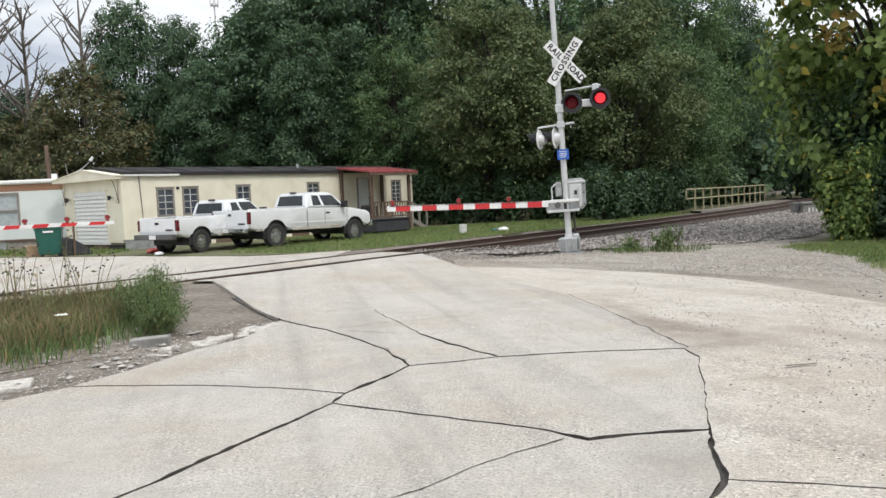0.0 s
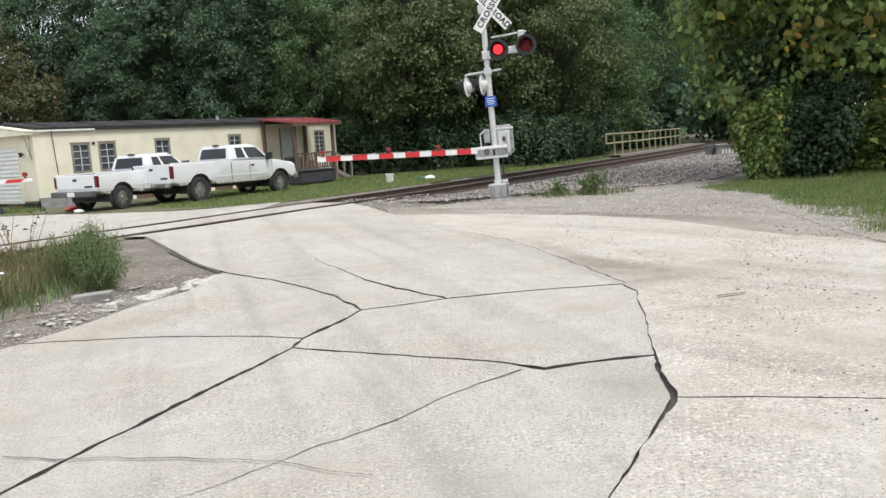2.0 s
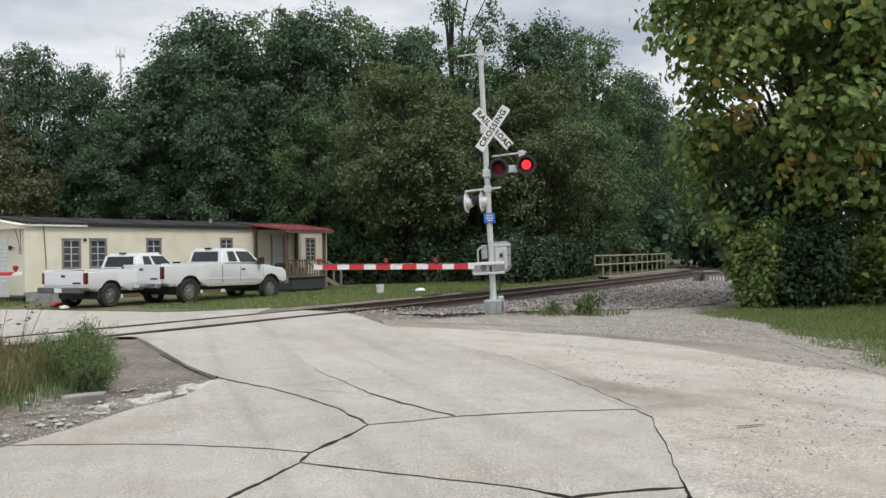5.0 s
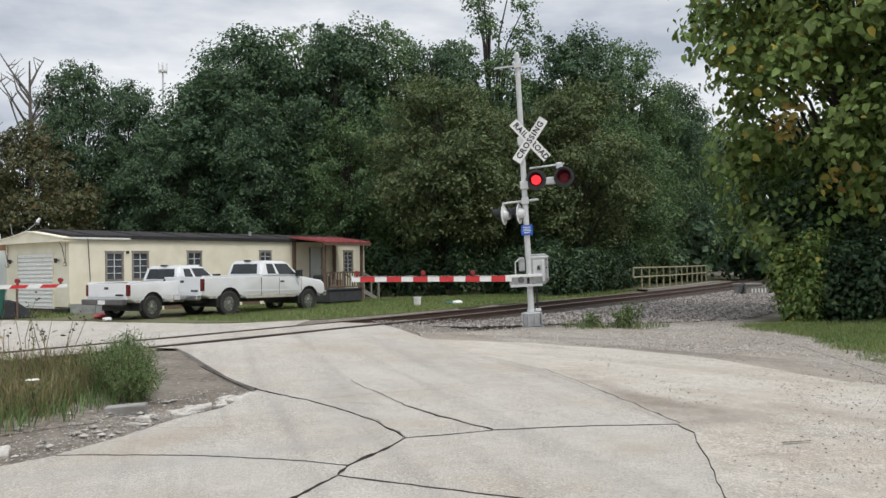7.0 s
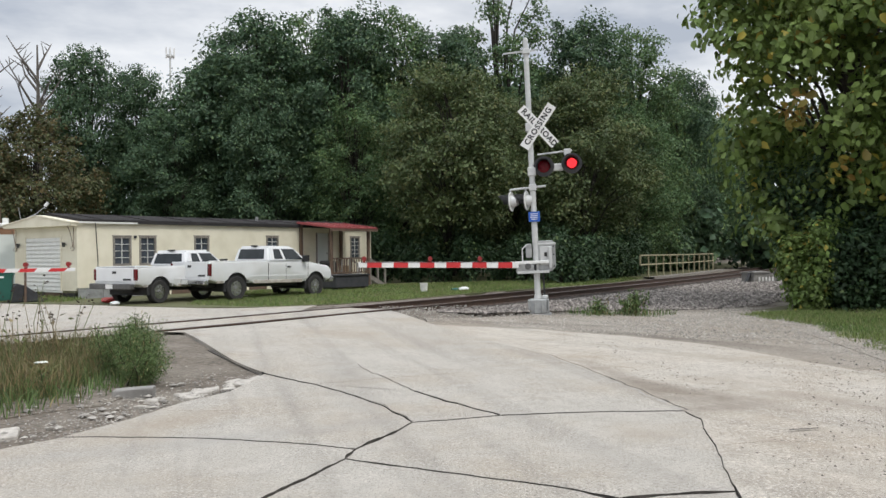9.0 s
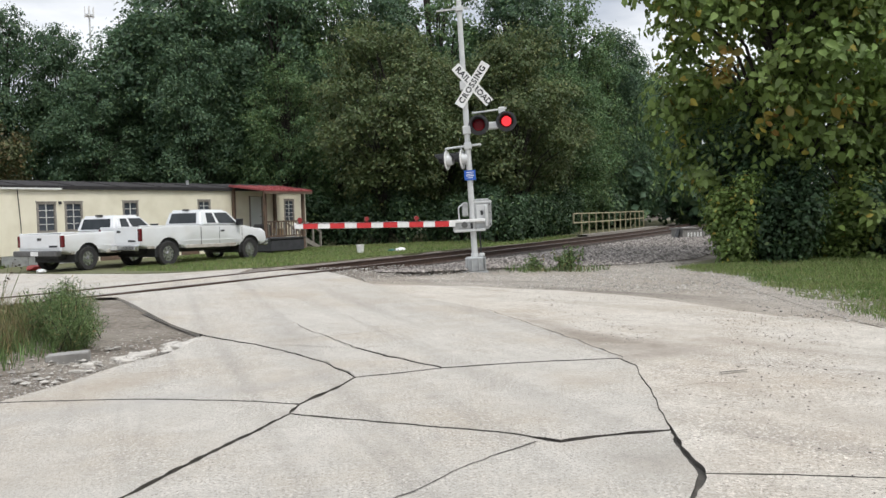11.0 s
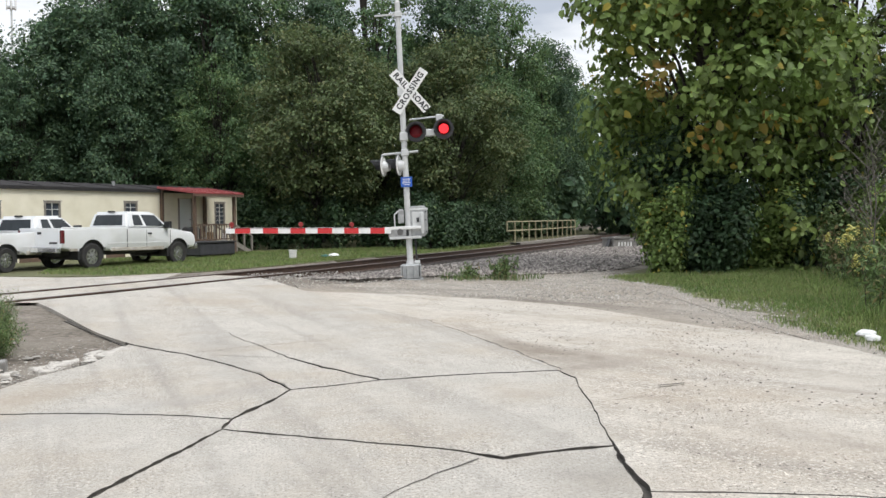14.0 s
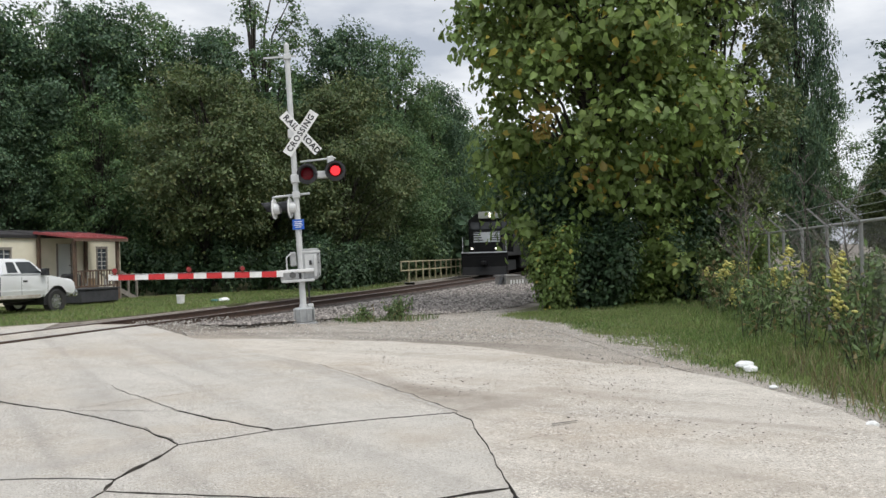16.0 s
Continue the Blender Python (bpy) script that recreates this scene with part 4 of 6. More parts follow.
# the broad-leaved tree by the track, and its neighbours
broad = tree("tree", pose(12.6, 23.8, -0.1), 15.5, 3.7, 0.145, 37000, LEAF_BROAD, 21, "large leafy tree with broad yellowing leaves by the track", 0.03, 74, "", 1.5, inner=0.3, heart=True, least=0.62,
             boughs=[(-4.3, -1.0, 8.0, 1.0), (-3.8, -1.4, 7.0, 1.1), (-3.9, -0.8, 9.3, 1.2), (-3.3, -2.0, 6.4, 1.0), (-1.2, -3.4, 5.0, 1.2), (-2.2, -2.2, 7.2, 1.3), (-2.6, -1.2, 9.0, 1.3), (-2.0, -2.6, 4.4, 1.0), (0.6, -3.6, 5.6, 1.3), (-1.0, -3.4, 7.4, 1.3)])
tree("tree", pose(16.5, 24.0, -0.1, 0, 0, 40), 13.5, 2.2, 0.10, 30000, LEAF_OLIVE, 22, "green tree with small leaves behind the verge", 0.05, 50, "")
rng = np.random.default_rng(321)
for cx, cy, cz, k in ((-3.2, -2.5, 5.0, 44), (-2.2, -3.2, 3.6, 14), (-0.6, -3.6, 3.9, 12), (-2.9, -2.6, 6.8, 12)):
    q = rng.normal(0, 0.22, (k, 3)) + np.array([cx, cy, cz])
    turned = new("turned_leaves", leaves_mesh("turned_leaves", q, rng.normal(0, 1, (k, 3)) + np.array([-0.3, -0.8, 0.5]), 0.17, LEAF_YELLOW, rng, 1.4, heart=True))
    turned.parent = broad
    tagged(turned, "spray of leaves turned yellow", kind="stuff")
tall = copy_thing(dark, pose(27.2, 32.5, -0.1, 0, 0, 50))
tall.scale = (0.36, 0.36, 1.05)
for x, y, s in ((33, 33, 0.5), (37, 37, 0.51), (34, 40, 0.6), (30, 42, 0.6), (24, 36, 0.55), (43, 41, 0.55), (20, 31, 0.5)):
    c = copy_thing(mid if s > 0.52 else olive, pose(x, y, -0.1, 0, 0, x * 77))
    c.scale = (s, s, s)
small = tree("tree", pose(24.6, 24.2, -0.1), 9.6, 1.8, 0.13, 2200, LEAF_SHRUB, 23, "slender young tree with thin leaves", 0.35, 16, "", inner=0.5)
for i, (x, y, h, r) in enumerate(((10.0, 21.9, 2.3, 1.1), (11.0, 22.0, 2.2, 1.2), (11.6, 22.4, 2.8, 1.5), (13.0, 22.6, 2.4, 1.5), (14.5, 22.6, 3.0, 1.6), (11.0, 23.6, 4.2, 1.6), (16.2, 22.2, 2.6, 1.5))):
    shrub("shrub", dist_z(x, y), h, r, 0.085, 6500, LEAF_SHRUB if i % 3 else LEAF_BROAD, 40 + i, "dense green shrub at the foot of the trees", "shrubs under the trees", 12)
for i, (x, y, h, r) in enumerate(((-27, 46, 3, 3), (-21, 47, 2.4, 2.5), (8.8, 48.0, 2.4, 2.0), (13.0, 54, 3.0, 2.0), (18.0, 62, 4.0, 2.4), (21.5, 68, 5.0, 3.0))):
    shrub("shrub", dist_z(x, y), h, r, 0.24, 2200, LEAF_DARK, 60 + i, "dark green undergrowth at the edge of the wood", "undergrowth", 12)


rng = np.random.default_rng(71)
for i, (x, y) in enumerate([(-4.6 + 1.45 * k, 44.6 + rng.uniform(0, 1.2)) for k in range(9)] + [(6.9, 40.6), (8.2, 42.6), (9.4, 44.6), (10.5, 46.8), (11.7, 49.0), (13.0, 51.4)]):
    shrub("shrub", dist_z(x, y), rng.uniform(1.9, 3.3), 1.35, 0.11, 3200, LEAF_SHRUB, 300 + i, "dark green undergrowth at the edge of the wood", "undergrowth", 11)
for i in range(9):
    shrub("shrub", pose(-22 + i * 6.2, 66 + (i % 3), -0.1), 5.5, 4.2, 0.5, 1500, LEAF_DARK, 80 + i, "dark undergrowth deep in the wood", "undergrowth", 12)


def bare_tree(m, height, seed, label, spread=0.5, n=26, thick=1.0):
    """A dead tree: bare forking limbs."""
    rng = np.random.default_rng(seed)
    t = thing("dead_tree", m, label, "tree", "dead trees")
    bm = bmesh.new()
    limb(bm, [Vector((0, 0, 0)), Vector((0.1, 0, height * 0.5)), Vector((0.0, 0.1, height * 0.95))], 0.02 * height * thick, 0.003 * height * thick, 6)
    for i in range(n):
        f = rng.uniform(0.3, 0.92)
        a = rng.uniform(0, 6.28)
        L = height * rng.uniform(0.14, 0.34) * (1.2 - f * 0.6)
        s = Vector((0.05, 0.05, height * f))
        e = s + Vector((math.cos(a) * L * spread, math.sin(a) * L * spread, L * 0.75))
        k = (s + e) / 2 + Vector(rng.normal(0, 0.05, 3)) * height * 0.1
        limb(bm, [s, k, e], 0.006 * height * thick, 0.0015 * height, 5)
        for _ in range(3):
            q = k + (e - k) * rng.random()
            limb(bm, [q, q + Vector((rng.normal(0, 0.4), rng.normal(0, 0.4), rng.uniform(0.2, 0.9))) * L * 0.35], 0.0025 * height, 0.001 * height, 4)
    part("trunk", bm, DEADWOOD, t)
    return t


bare_tree(pose(-25.5, 51, -0.1), 14.5, 3, "bare grey dead tree behind the home", 0.8)
bare_tree(pose(-28.5, 53, -0.1), 15, 4, "bare grey dead tree behind the home", 0.9, 32)
bare_tree(pose(-22.5, 52, -0.1), 15, 8, "bare grey dead tree behind the home", 0.5, 16)


# ---- grass and weeds ----
def inside(poly, x, y):
    c = False
    for (x0, y0), (x1, y1) in zip(poly, poly[1:] + poly[:1]):
        if (y0 > y) != (y1 > y) and x < (x1 - x0) * (y - y0) / (y1 - y0) + x0:
            c = not c
    return c


def blades(name, pts, height, width, material, seed, label, category="grass"):
    """Bent blades, each of two narrow leaves of face."""
    rng = np.random.default_rng(seed)
    p = np.array(pts, float)
    n = len(p)
    a = rng.uniform(0, 6.28, n)
    h = height * rng.uniform(0.45, 1.3, n)
    lean = rng.normal(0, 0.35, (n, 2)) * h[:, None]
    side = np.stack([np.cos(a), np.sin(a), 0 * a], 1) * (width * rng.uniform(0.6, 1.3, n))[:, None]
    v = np.empty((n, 5, 3))
    v[:, 0], v[:, 1] = p - side, p + side
    midp = p + np.stack([lean[:, 0] * 0.35, lean[:, 1] * 0.35, h * 0.6], 1)
    v[:, 2], v[:, 3] = midp - side * 0.7, midp + side * 0.7
    v[:, 4] = p + np.stack([lean[:, 0], lean[:, 1], h * rng.uniform(0.8, 1, n)], 1)
    idx = (np.arange(n)[:, None] * 5 + np.array([0, 1, 3, 0, 3, 2, 2, 3, 4])).ravel()
    me = bpy.data.meshes.new(name)
    me.vertices.add(5 * n)
    me.vertices.foreach_set("co", v.ravel())
    me.loops.add(9 * n)
    me.loops.foreach_set("vertex_index", idx)
    me.polygons.add(3 * n)
    me.polygons.foreach_set("loop_start", np.arange(3 * n) * 3)
    me.materials.append(material)
    me.update(calc_edges=True)
    return tagged(new(name, me), label, category, kind="stuff")


def scatter(poly, n, seed, keep=None, z=-0.03):
    rng = np.random.default_rng(seed)
    x0, x1 = min(p[0] for p in poly), max(p[0] for p in poly)
    y0, y1 = min(p[1] for p in poly), max(p[1] for p in poly)
    out = []
    while len(out) < n:
        x, y = rng.uniform(x0, x1), rng.uniform(y0, y1)
        if inside(poly, x, y) and (keep is None or keep(x, y, rng)):
            out.append((x, y, land(x, y) + z))
    return out


def patchy(x, y, r):
    return noise.noise(Vector((x * 0.6, y * 0.6, 1))) + 0.75 > r.random()


EAST_NEAR = [(7.7, 20.9), (7.9, 17.6), (7.0, 13.6), (6.5, 11.0), (6.35, 9.35), (6.25, 8.3), (6.05, 7.5), (5.7, 6.5), (5.2, 4.5), (8.0, 5), (11.5, 12.5), (14.5, 19), (14.5, 23)]
def fringe(x, y, r):
    """Weeds grow ragged towards the bare dirt by the road."""
    e = np.interp(y, [6.0, 8.9, 9.85, 11.0, 12.6, 14.4], [-5.6, -4.3, -3.6, -3.3, -3.6, -4.6])
    return r.random() < (e - x) / 0.8 + 0.1 + 0.9 * noise.noise(Vector((x * 2.4, y * 2.4, 2)))


def thinning(x, y, r):
    """Grass grows thin and patchy towards the gravel edge."""
    e = np.interp(y, [4.5, 6.5, 7.5, 9.35, 11.0, 13.6, 17.6, 20.9], [5.2, 5.7, 6.05, 6.35, 6.5, 7.0, 7.9, 7.7])
    return patchy(x, y, r) and r.random() < (x - e) / 0.9 + 0.06 + 0.5 * noise.noise(Vector((x * 2.2, y * 2.2, 4)))


blades("grass", scatter(EAST_NEAR, 110000, 1, thinning), 0.095, 0.006, GRASS, 2, "short green grass with dry blades on the verge")
blades("tall_grass", scatter([(6.9, 8.0), (7.3, 9.8), (8.4, 12.2), (11.0, 17.5), (14, 21.5), (13, 17), (9.5, 10.5), (7.0, 5)], 9000, 3), 0.2, 0.007, GRASS, 4, "long green grass before the fence")
blades("dry_grass", scatter([(5.7, 6.2), (6.3, 8), (7.3, 10), (8.6, 11), (8.6, 9), (7, 5)], 900, 5), 0.28, 0.006, STRAW, 6, "tall straw-coloured grass by the road")
NORTH_NEAR = [(-2.0, 25.0), (-5.3, 26.4), (-7.2, 27.6), (-7.4, 29.6), (-6.0, 32.0), (-7.5, 36.0), (-4, 41), (2, 44), (11.6, 48.5), (12.6, 47.5), (9.2, 41.0), (6.4, 36.6), (3.2, 31.5), (0.3, 27.4)]
blades("grass", scatter(NORTH_NEAR, 52000, 7), 0.10, 0.009, GRASS, 8, "green grass between the tracks and the home")
blades("grass", scatter([(-12, 29.8), (-16, 31.2), (-26, 36), (-26, 39), (-15, 34), (-12, 32)], 5000, 9), 0.15, 0.014, GRASS, 10, "ragged grass in front of the home")
WEST_NEAR = [(-4.3, 8.9), (-3.8, 9.4), (-3.4, 9.85), (-3.2, 11.0), (-3.6, 12.6), (-4.6, 14.4), (-6.4, 12.4), (-9, 9.6), (-12, 6.5), (-9, 4), (-6, 6.6)]
blades("weeds", scatter(WEST_NEAR, 22000, 11, fringe), 0.2, 0.007, WEED, 12, "green weeds and grass beside the road", "weeds")
blades("dry_weeds", scatter([(-4.6, 9.6), (-3.9, 10.4), (-3.9, 12.4), (-4.9, 14.2), (-7.2, 12), (-10, 9), (-7, 8)], 13000, 13, fringe), 0.36, 0.005, STRAW, 14, "tall dry brown weeds beside the road", "weeds")
blades("weeds", scatter([(3.3, 20.8), (3.9, 20.3), (4.8, 20.6), (5.5, 20.2), (6.3, 20.9), (5.9, 21.6), (4.9, 21.3), (4.2, 21.8)], 420, 15, patchy, 0.0), 0.15, 0.010, WEED, 16, "low green weeds at the edge of the ballast", "weeds")


def stalk_plant(name, m, h, n, material, head, seed, label, category, group, leafy=160, tip=0.05, leaf=0.06, spread=0.25, long=3.0):
    """A clump of upright stalks with narrow leaves and heads."""
    rng = np.random.default_rng(seed)
    t = thing(name, m, label, category, group)
    bm, bh = bmesh.new(), bmesh.new()
    pos, nr = [], []
    for i in range(n):
        b = Vector((rng.normal(0, spread * 0.5), rng.normal(0, spread * 0.5), 0))
        e = b + Vector((rng.normal(0, spread), rng.normal(0, spread), h * rng.uniform(0.65, 1.05)))
        limb(bm, [b, (b + e) / 2 + Vector((rng.normal(0, 0.03), rng.normal(0, 0.03), 0)), e], 0.007, 0.003, 4)
        for _ in range(leafy // n):
            q = b + (e - b) * rng.uniform(0.1, 0.95)
            pos.append(tuple(q + Vector(rng.normal(0, 0.06, 3))))
            nr.append(tuple(rng.normal(0, 1, 3)))
        if head and (head == SEED or i < 3):
            for _ in range(3 if head == SEED else 46):
                drop = rng.uniform(0, 2.6) * (head != SEED)
                q = e + Vector(rng.normal(0, tip * (1.1 if head == SEED else 0.1 + 0.24 * drop), 3)) - Vector((0, 0, tip * drop))
                bmesh.ops.create_icosphere(bh, subdivisions=1, radius=tip * rng.uniform(0.3, 0.6) * (1 if head == SEED else 0.95), matrix=Matrix.Translation(q) @ Matrix.Rotation(rng.uniform(0, 3), 4, (1, 0.4, 0)) @ Matrix.Diagonal((1, 0.5, 0.35 if head != SEED else 0.7, 1)))
    tagged(part("stem_clump", bm, STRAW if material == STRAW else BARK, t), kind="stuff")
    if pos:
        fo = new("foliage", leaves_mesh("foliage", pos, nr, leaf, material, rng, long))
        fo.parent = t
    if head:
        tagged(part("bloom", bh, head, t), kind="stuff")
    else:
        bh.free()
    return t


rng = np.random.default_rng(77)
for i in range(20):
    f = i / 19
    x, y = 14.0 - 5.6 * f + rng.normal(0, 0.45) - 0.5, 20.0 - 11.0 * f + rng.normal(0, 0.5)
    x += 0.55
    stalk_plant("goldenrod", dist_z(x, y), rng.uniform(1.0, 1.7), 7, STRAW if i % 4 == 2 else WEED, GOLD if i % 3 == 1 else None, 100 + i, "tall goldenrod with yellow flower heads", "wildflower", "goldenrod along the fence", 230, 0.10, 0.045, 0.26)
for i, (x, y, h) in enumerate(((-3.45, 11.4, 0.6), (-3.7, 11.7, 0.66), (-3.3, 11.1, 0.45), (-3.9, 12.3, 0.7), (-3.55, 12.0, 0.78))):
    stalk_plant("bushy_weed", dist_z(x, y), h, 14, WEED, None, 130 + i, "bushy green weed beside the road", "weed", "weeds by the road", 5200, 0.03, 0.0075, 0.17, 7.0)
for i, (x, y, h) in enumerate(((-4.6, 12.2, 1.0), (-5.0, 12.6, 1.1), (-5.5, 12.0, 1.0), (-4.9, 11.4, 0.9), (-5.9, 12.6, 0.95), (-6.6, 11.6, 0.8))):
    stalk_plant("wild_carrot", dist_z(x, y), h, 7, STRAW, SEED, 150 + i, "dried wild carrot with dark seed heads", "wildflower", "dry seed heads by the road", 21, 0.036, 0.03, 0.2)
for i, (x, y) in enumerate(((-4.2, 10.5), (-6.2, 11.9), (-5.1, 9.6))):
    t = stalk_plant("wild_carrot", dist_z(x, y), 0.4, 2, WEED, None, 170 + i, "white flat-topped wild carrot flower", "wildflower", "white flowers by the road", 40, 0.03, 0.03, 0.1)
    bm = bmesh.new()
    for k in range(14):
        bmesh.ops.create_icosphere(bm, subdivisions=1, radius=0.018, matrix=Matrix.Translation((math.cos(k * 2.4) * 0.018 * k ** 0.5, math.sin(k * 2.4) * 0.018 * k ** 0.5, 0.38)) @ Matrix.Diagonal((1, 1, 0.5, 1)))
    tagged(part("bloom", bm, PETAL, t), kind="stuff")
for i, (x, y, h) in enumerate(((5.4, 21.2, 0.6), (5.1, 21.0, 0.5), (4.4, 21.2, 0.3))):
    stalk_plant("bushy_weed", dist_z(x, y, 0), h, 10, WEED, None, 190 + i, "feathery green weed on the ballast", "weed", "weeds on the ballast", 300, 0.03, 0.035, 0.16)
for i, (x, y, h) in enumerate(((12.6, 17.4, 3.6), (11.0, 13.6, 3.0), (9.6, 11.2, 2.6), (13.4, 18.6, 3.4))):
    bare_tree(dist_z(x, y), h, 210 + i, "leafless grey sapling by the fence", 0.8, 22, 0.4)
for i, (x, y, h) in enumerate(((10.6, 10.2, 1.2), (12.4, 13.4, 1.4), (14.6, 17.0, 1.6), (14.6, 20.8, 2.0))):
    shrub("shrub", dist_z(x, y), h, 0.8, 0.09, 1500, WEED, 230 + i, "tangled green bush along the fence", "bushes along the fence", 10)


# ---- chain-link fence ----
def chain_fence(a, b, posts, h):
    a, b = Vector(a), Vector(b)
    t = thing("chain_link_fence", pose(0, 0, 0), "weathered chain-link fence with angled barbed-wire arms", "fence")
    d = b - a
    u = d.normalized()
    nrm = Vector((-u.y, u.x, 0))
    for i in range(posts + 1):
        p = a + d * i / posts
        post = part("post", rd(p, p + Vector((0, 0, h + 0.03)), 0.03, n=8), CHAIN, t)
        part("barb_arm", bar(bmesh.new(), p + Vector((0, 0, h)), p + Vector((0, 0, h + 0.32)) + nrm * 0.32, 0.04, 0.03), CHAIN, post)
    part("top_rail", rd(a + Vector((0, 0, h)), b + Vector((0, 0, h)), 0.021, n=6), GALV, t)
    for k in (0.3, 0.62, 0.95):
        off = Vector((0, 0, h + 0.32 * k)) + nrm * 0.32 * k
        part("barbed_wire", rd(a + off, b + off, 0.004, n=3), CHAIN, t)
    verts, faces = [], []
    L, step, w = d.length, 0.075, 0.0048
    for sgn in (1, -1):
        s = -h
        while s < L:
            s0, z0, s1, z1 = (s, 0.0, s + h, h) if sgn > 0 else (s + h, 0.0, s, h)
            if s < 0:
                if sgn > 0:
                    s0, z0 = 0.0, -s
                else:
                    s1, z1 = 0.0, s0
            if s + h > L:
                if sgn > 0:
                    s1, z1 = L, L - s
                else:
                    s0, z0 = L, s0 - L
            k = len(verts)
            for ss, zz in ((s0, z0), (s1, z1)):
                p = a + u * ss + Vector((0, 0, zz))
                verts += [p - u * w, p + u * w]
            faces.append((k, k + 1, k + 3, k + 2))
            s += step
    ob = new("mesh_wire", mesh_from("mesh_wire", verts, faces, CHAIN))
    ob.parent = t
    tagged(ob, kind="stuff")


chain_fence((7.3, 6.9, -0.05), (16.2, 21.6, -0.05), 7, 1.95)


# ---- crossing signal and gates ----
def tube_ring(bm, m, r, depth, n=20):
    bmesh.ops.create_cone(bm, cap_ends=True, segments=n, radius1=r, radius2=r, depth=depth, matrix=m)
    return bm


def flasher(parent, m, label):
    """One lamp: round black backing plate, red lens and hood; local -y is its front."""
    f = new("flasher")
    f.parent = parent
    f.matrix_basis = m
    tagged(f, label)
    part("backing_plate", tube_ring(bmesh.new(), pose(0, 0, 0, 90), 0.245, 0.02, 28), BLACK_PLASTIC, f)
    part("lamp_housing", rd((0, 0.01, 0), (0, 0.17, 0), 0.155, 0.11, n=16), SILVER, f)
    bm = bmesh.new()
    bmesh.ops.create_uvsphere(bm, u_segments=18, v_segments=8, radius=0.15, matrix=pose(0, -0.012, 0) @ Matrix.Diagonal((1, 0.22, 1, 1)))
    smooth(part("lens", bm, LENS_RED, f, "dark red glass lens"))
    bm = bmesh.new()
    n = 18
    rings = []
    for y, k in ((-0.01, 1.0), (-0.3, 0.98)):
        rings.append([bm.verts.new((0.172 * math.cos(a), y if k == 1.0 else y * (0.45 + 0.55 * max(0, math.sin(a))), 0.172 * math.sin(a) * k)) for a in [radians(-25 + 230 * i / n) for i in range(n + 1)]])
    for i in range(n):
        bm.faces.new((rings[0][i], rings[0][i + 1], rings[1][i + 1], rings[1][i]))
    bmesh.ops.solidify(bm, geom=bm.faces[:], thickness=0.006)
    part("hood", bm, BLACK_PLASTIC, f)
    return f


def gate_arm(parent, a, b, first, pitch, red, slant, lamps, h0=0.14, h1=0.10):
    """A striped arm from its pivot a to its tip b; stripe lengths counted back from the tip."""
    a, b = Vector(a), Vector(b)
    d = a - b
    L = d.length
    arm = new("gate_arm")
    arm.parent = parent
    q = d.to_track_quat("X", "Z")
    arm.matrix_basis = Matrix.LocRotScale(b, q, None)
    tagged(arm, "white gate arm with red stripes")
    part("blade", pr([(0, -h1 / 2), (L, -h0 / 2), (L, h0 / 2), (0, h1 / 2)], 1, -0.014, 0.014, 0.004, 1), SIGN_WHITE, arm)
    s = first
    while s + red < L - 0.1:
        e = s + red
        hs, he = (h1 + (h0 - h1) * s / L) / 2 - 0.002, (h1 + (h0 - h1) * e / L) / 2 - 0.002
        k = slant
        for side in (-0.018, 0.015):
            part("red_stripe", pr([(s + k, -hs), (e + k, -he), (e - k, he), (s - k, hs)], 1, side, side + 0.003), STRIPE_RED, arm)
        s += pitch
    for s in lamps:
        bm = bx(-0.03, -0.028, 0.045, 0.03, 0.028, 0.085, bevel=0.008)
        bmesh.ops.create_cone(bm, cap_ends=True, segments=14, radius1=0.058, radius2=0.05, depth=0.09, matrix=pose(0, 0, 0.14, 90))
        me = part("arm_lamp", bm, ARM_RED, arm, "small red warning lamp")
        me.matrix_basis = pose(s, 0, 0)
    part("cable", rd((0.05, -0.02, h1 * 0.4), (L * 0.95, -0.02, h0 * 0.45), 0.006, n=5), BLACK_PLASTIC, arm)
    return arm


signal = thing("railroad_crossing_signal", pose(2.95, 21.0, 0.0, 0, -2.2, -8), "leaning silver crossing signal mast with crossbuck, red flashers and lowered gate", "crossing signal")
mast = smooth(part("mast", rd((0, 0, 0.1), (0, 0, 6.62), 0.075, 0.06, n=16), SILVER, signal))
part("mast_cap", rd((0, 0, 6.62), (0, 0, 6.68), 0.066, 0.03, n=12), SILVER, mast)
top_arm = part("top_bracket", bar(bmesh.new(), (-0.55, 0.05, 6.34), (0.22, -0.02, 6.36), 0.05, 0.035), SILVER, signal)
part("clamp", bx(-0.09, -0.09, 6.28, 0.09, 0.09, 6.4, bevel=0.01), SILVER, top_arm)
# crossbuck
for name, text_a, text_b, ang, y, gap in (("crossbuck_blade", "RAIL", "ROAD", -50, -0.105, 0.30), ("crossbuck_blade", "CROS", "SING", 54, -0.115, 0.27)):
    blade = part(name, bx(-0.60, -0.003, -0.115, 0.60, 0.003, 0.115), SIGN_WHITE, signal, "white crossbuck blade lettered in black")
    blade.matrix_basis = pose(0.2, y, 4.52) @ Matrix.Rotation(radians(-ang), 4, "Y")
    if text_a == "RAIL":
        letters("RAIL", 0.19, pose(-0.33, -0.0045, 0, 90), SIGN_BLACK, blade, 0.001, 1.12)
        letters("ROAD", 0.19, pose(0.34, -0.0045, 0, 90), SIGN_BLACK, blade, 0.001, 1.05)
    else:
        letters("CROSSING", 0.19, pose(0, -0.0045, 0, 90), SIGN_BLACK, blade, 0.001, 1.16)
blade_clamp = part("sign_bracket", bx(-0.1, -0.1, 4.42, 0.26, 0.08, 4.62, bevel=0.01), SILVER, signal)
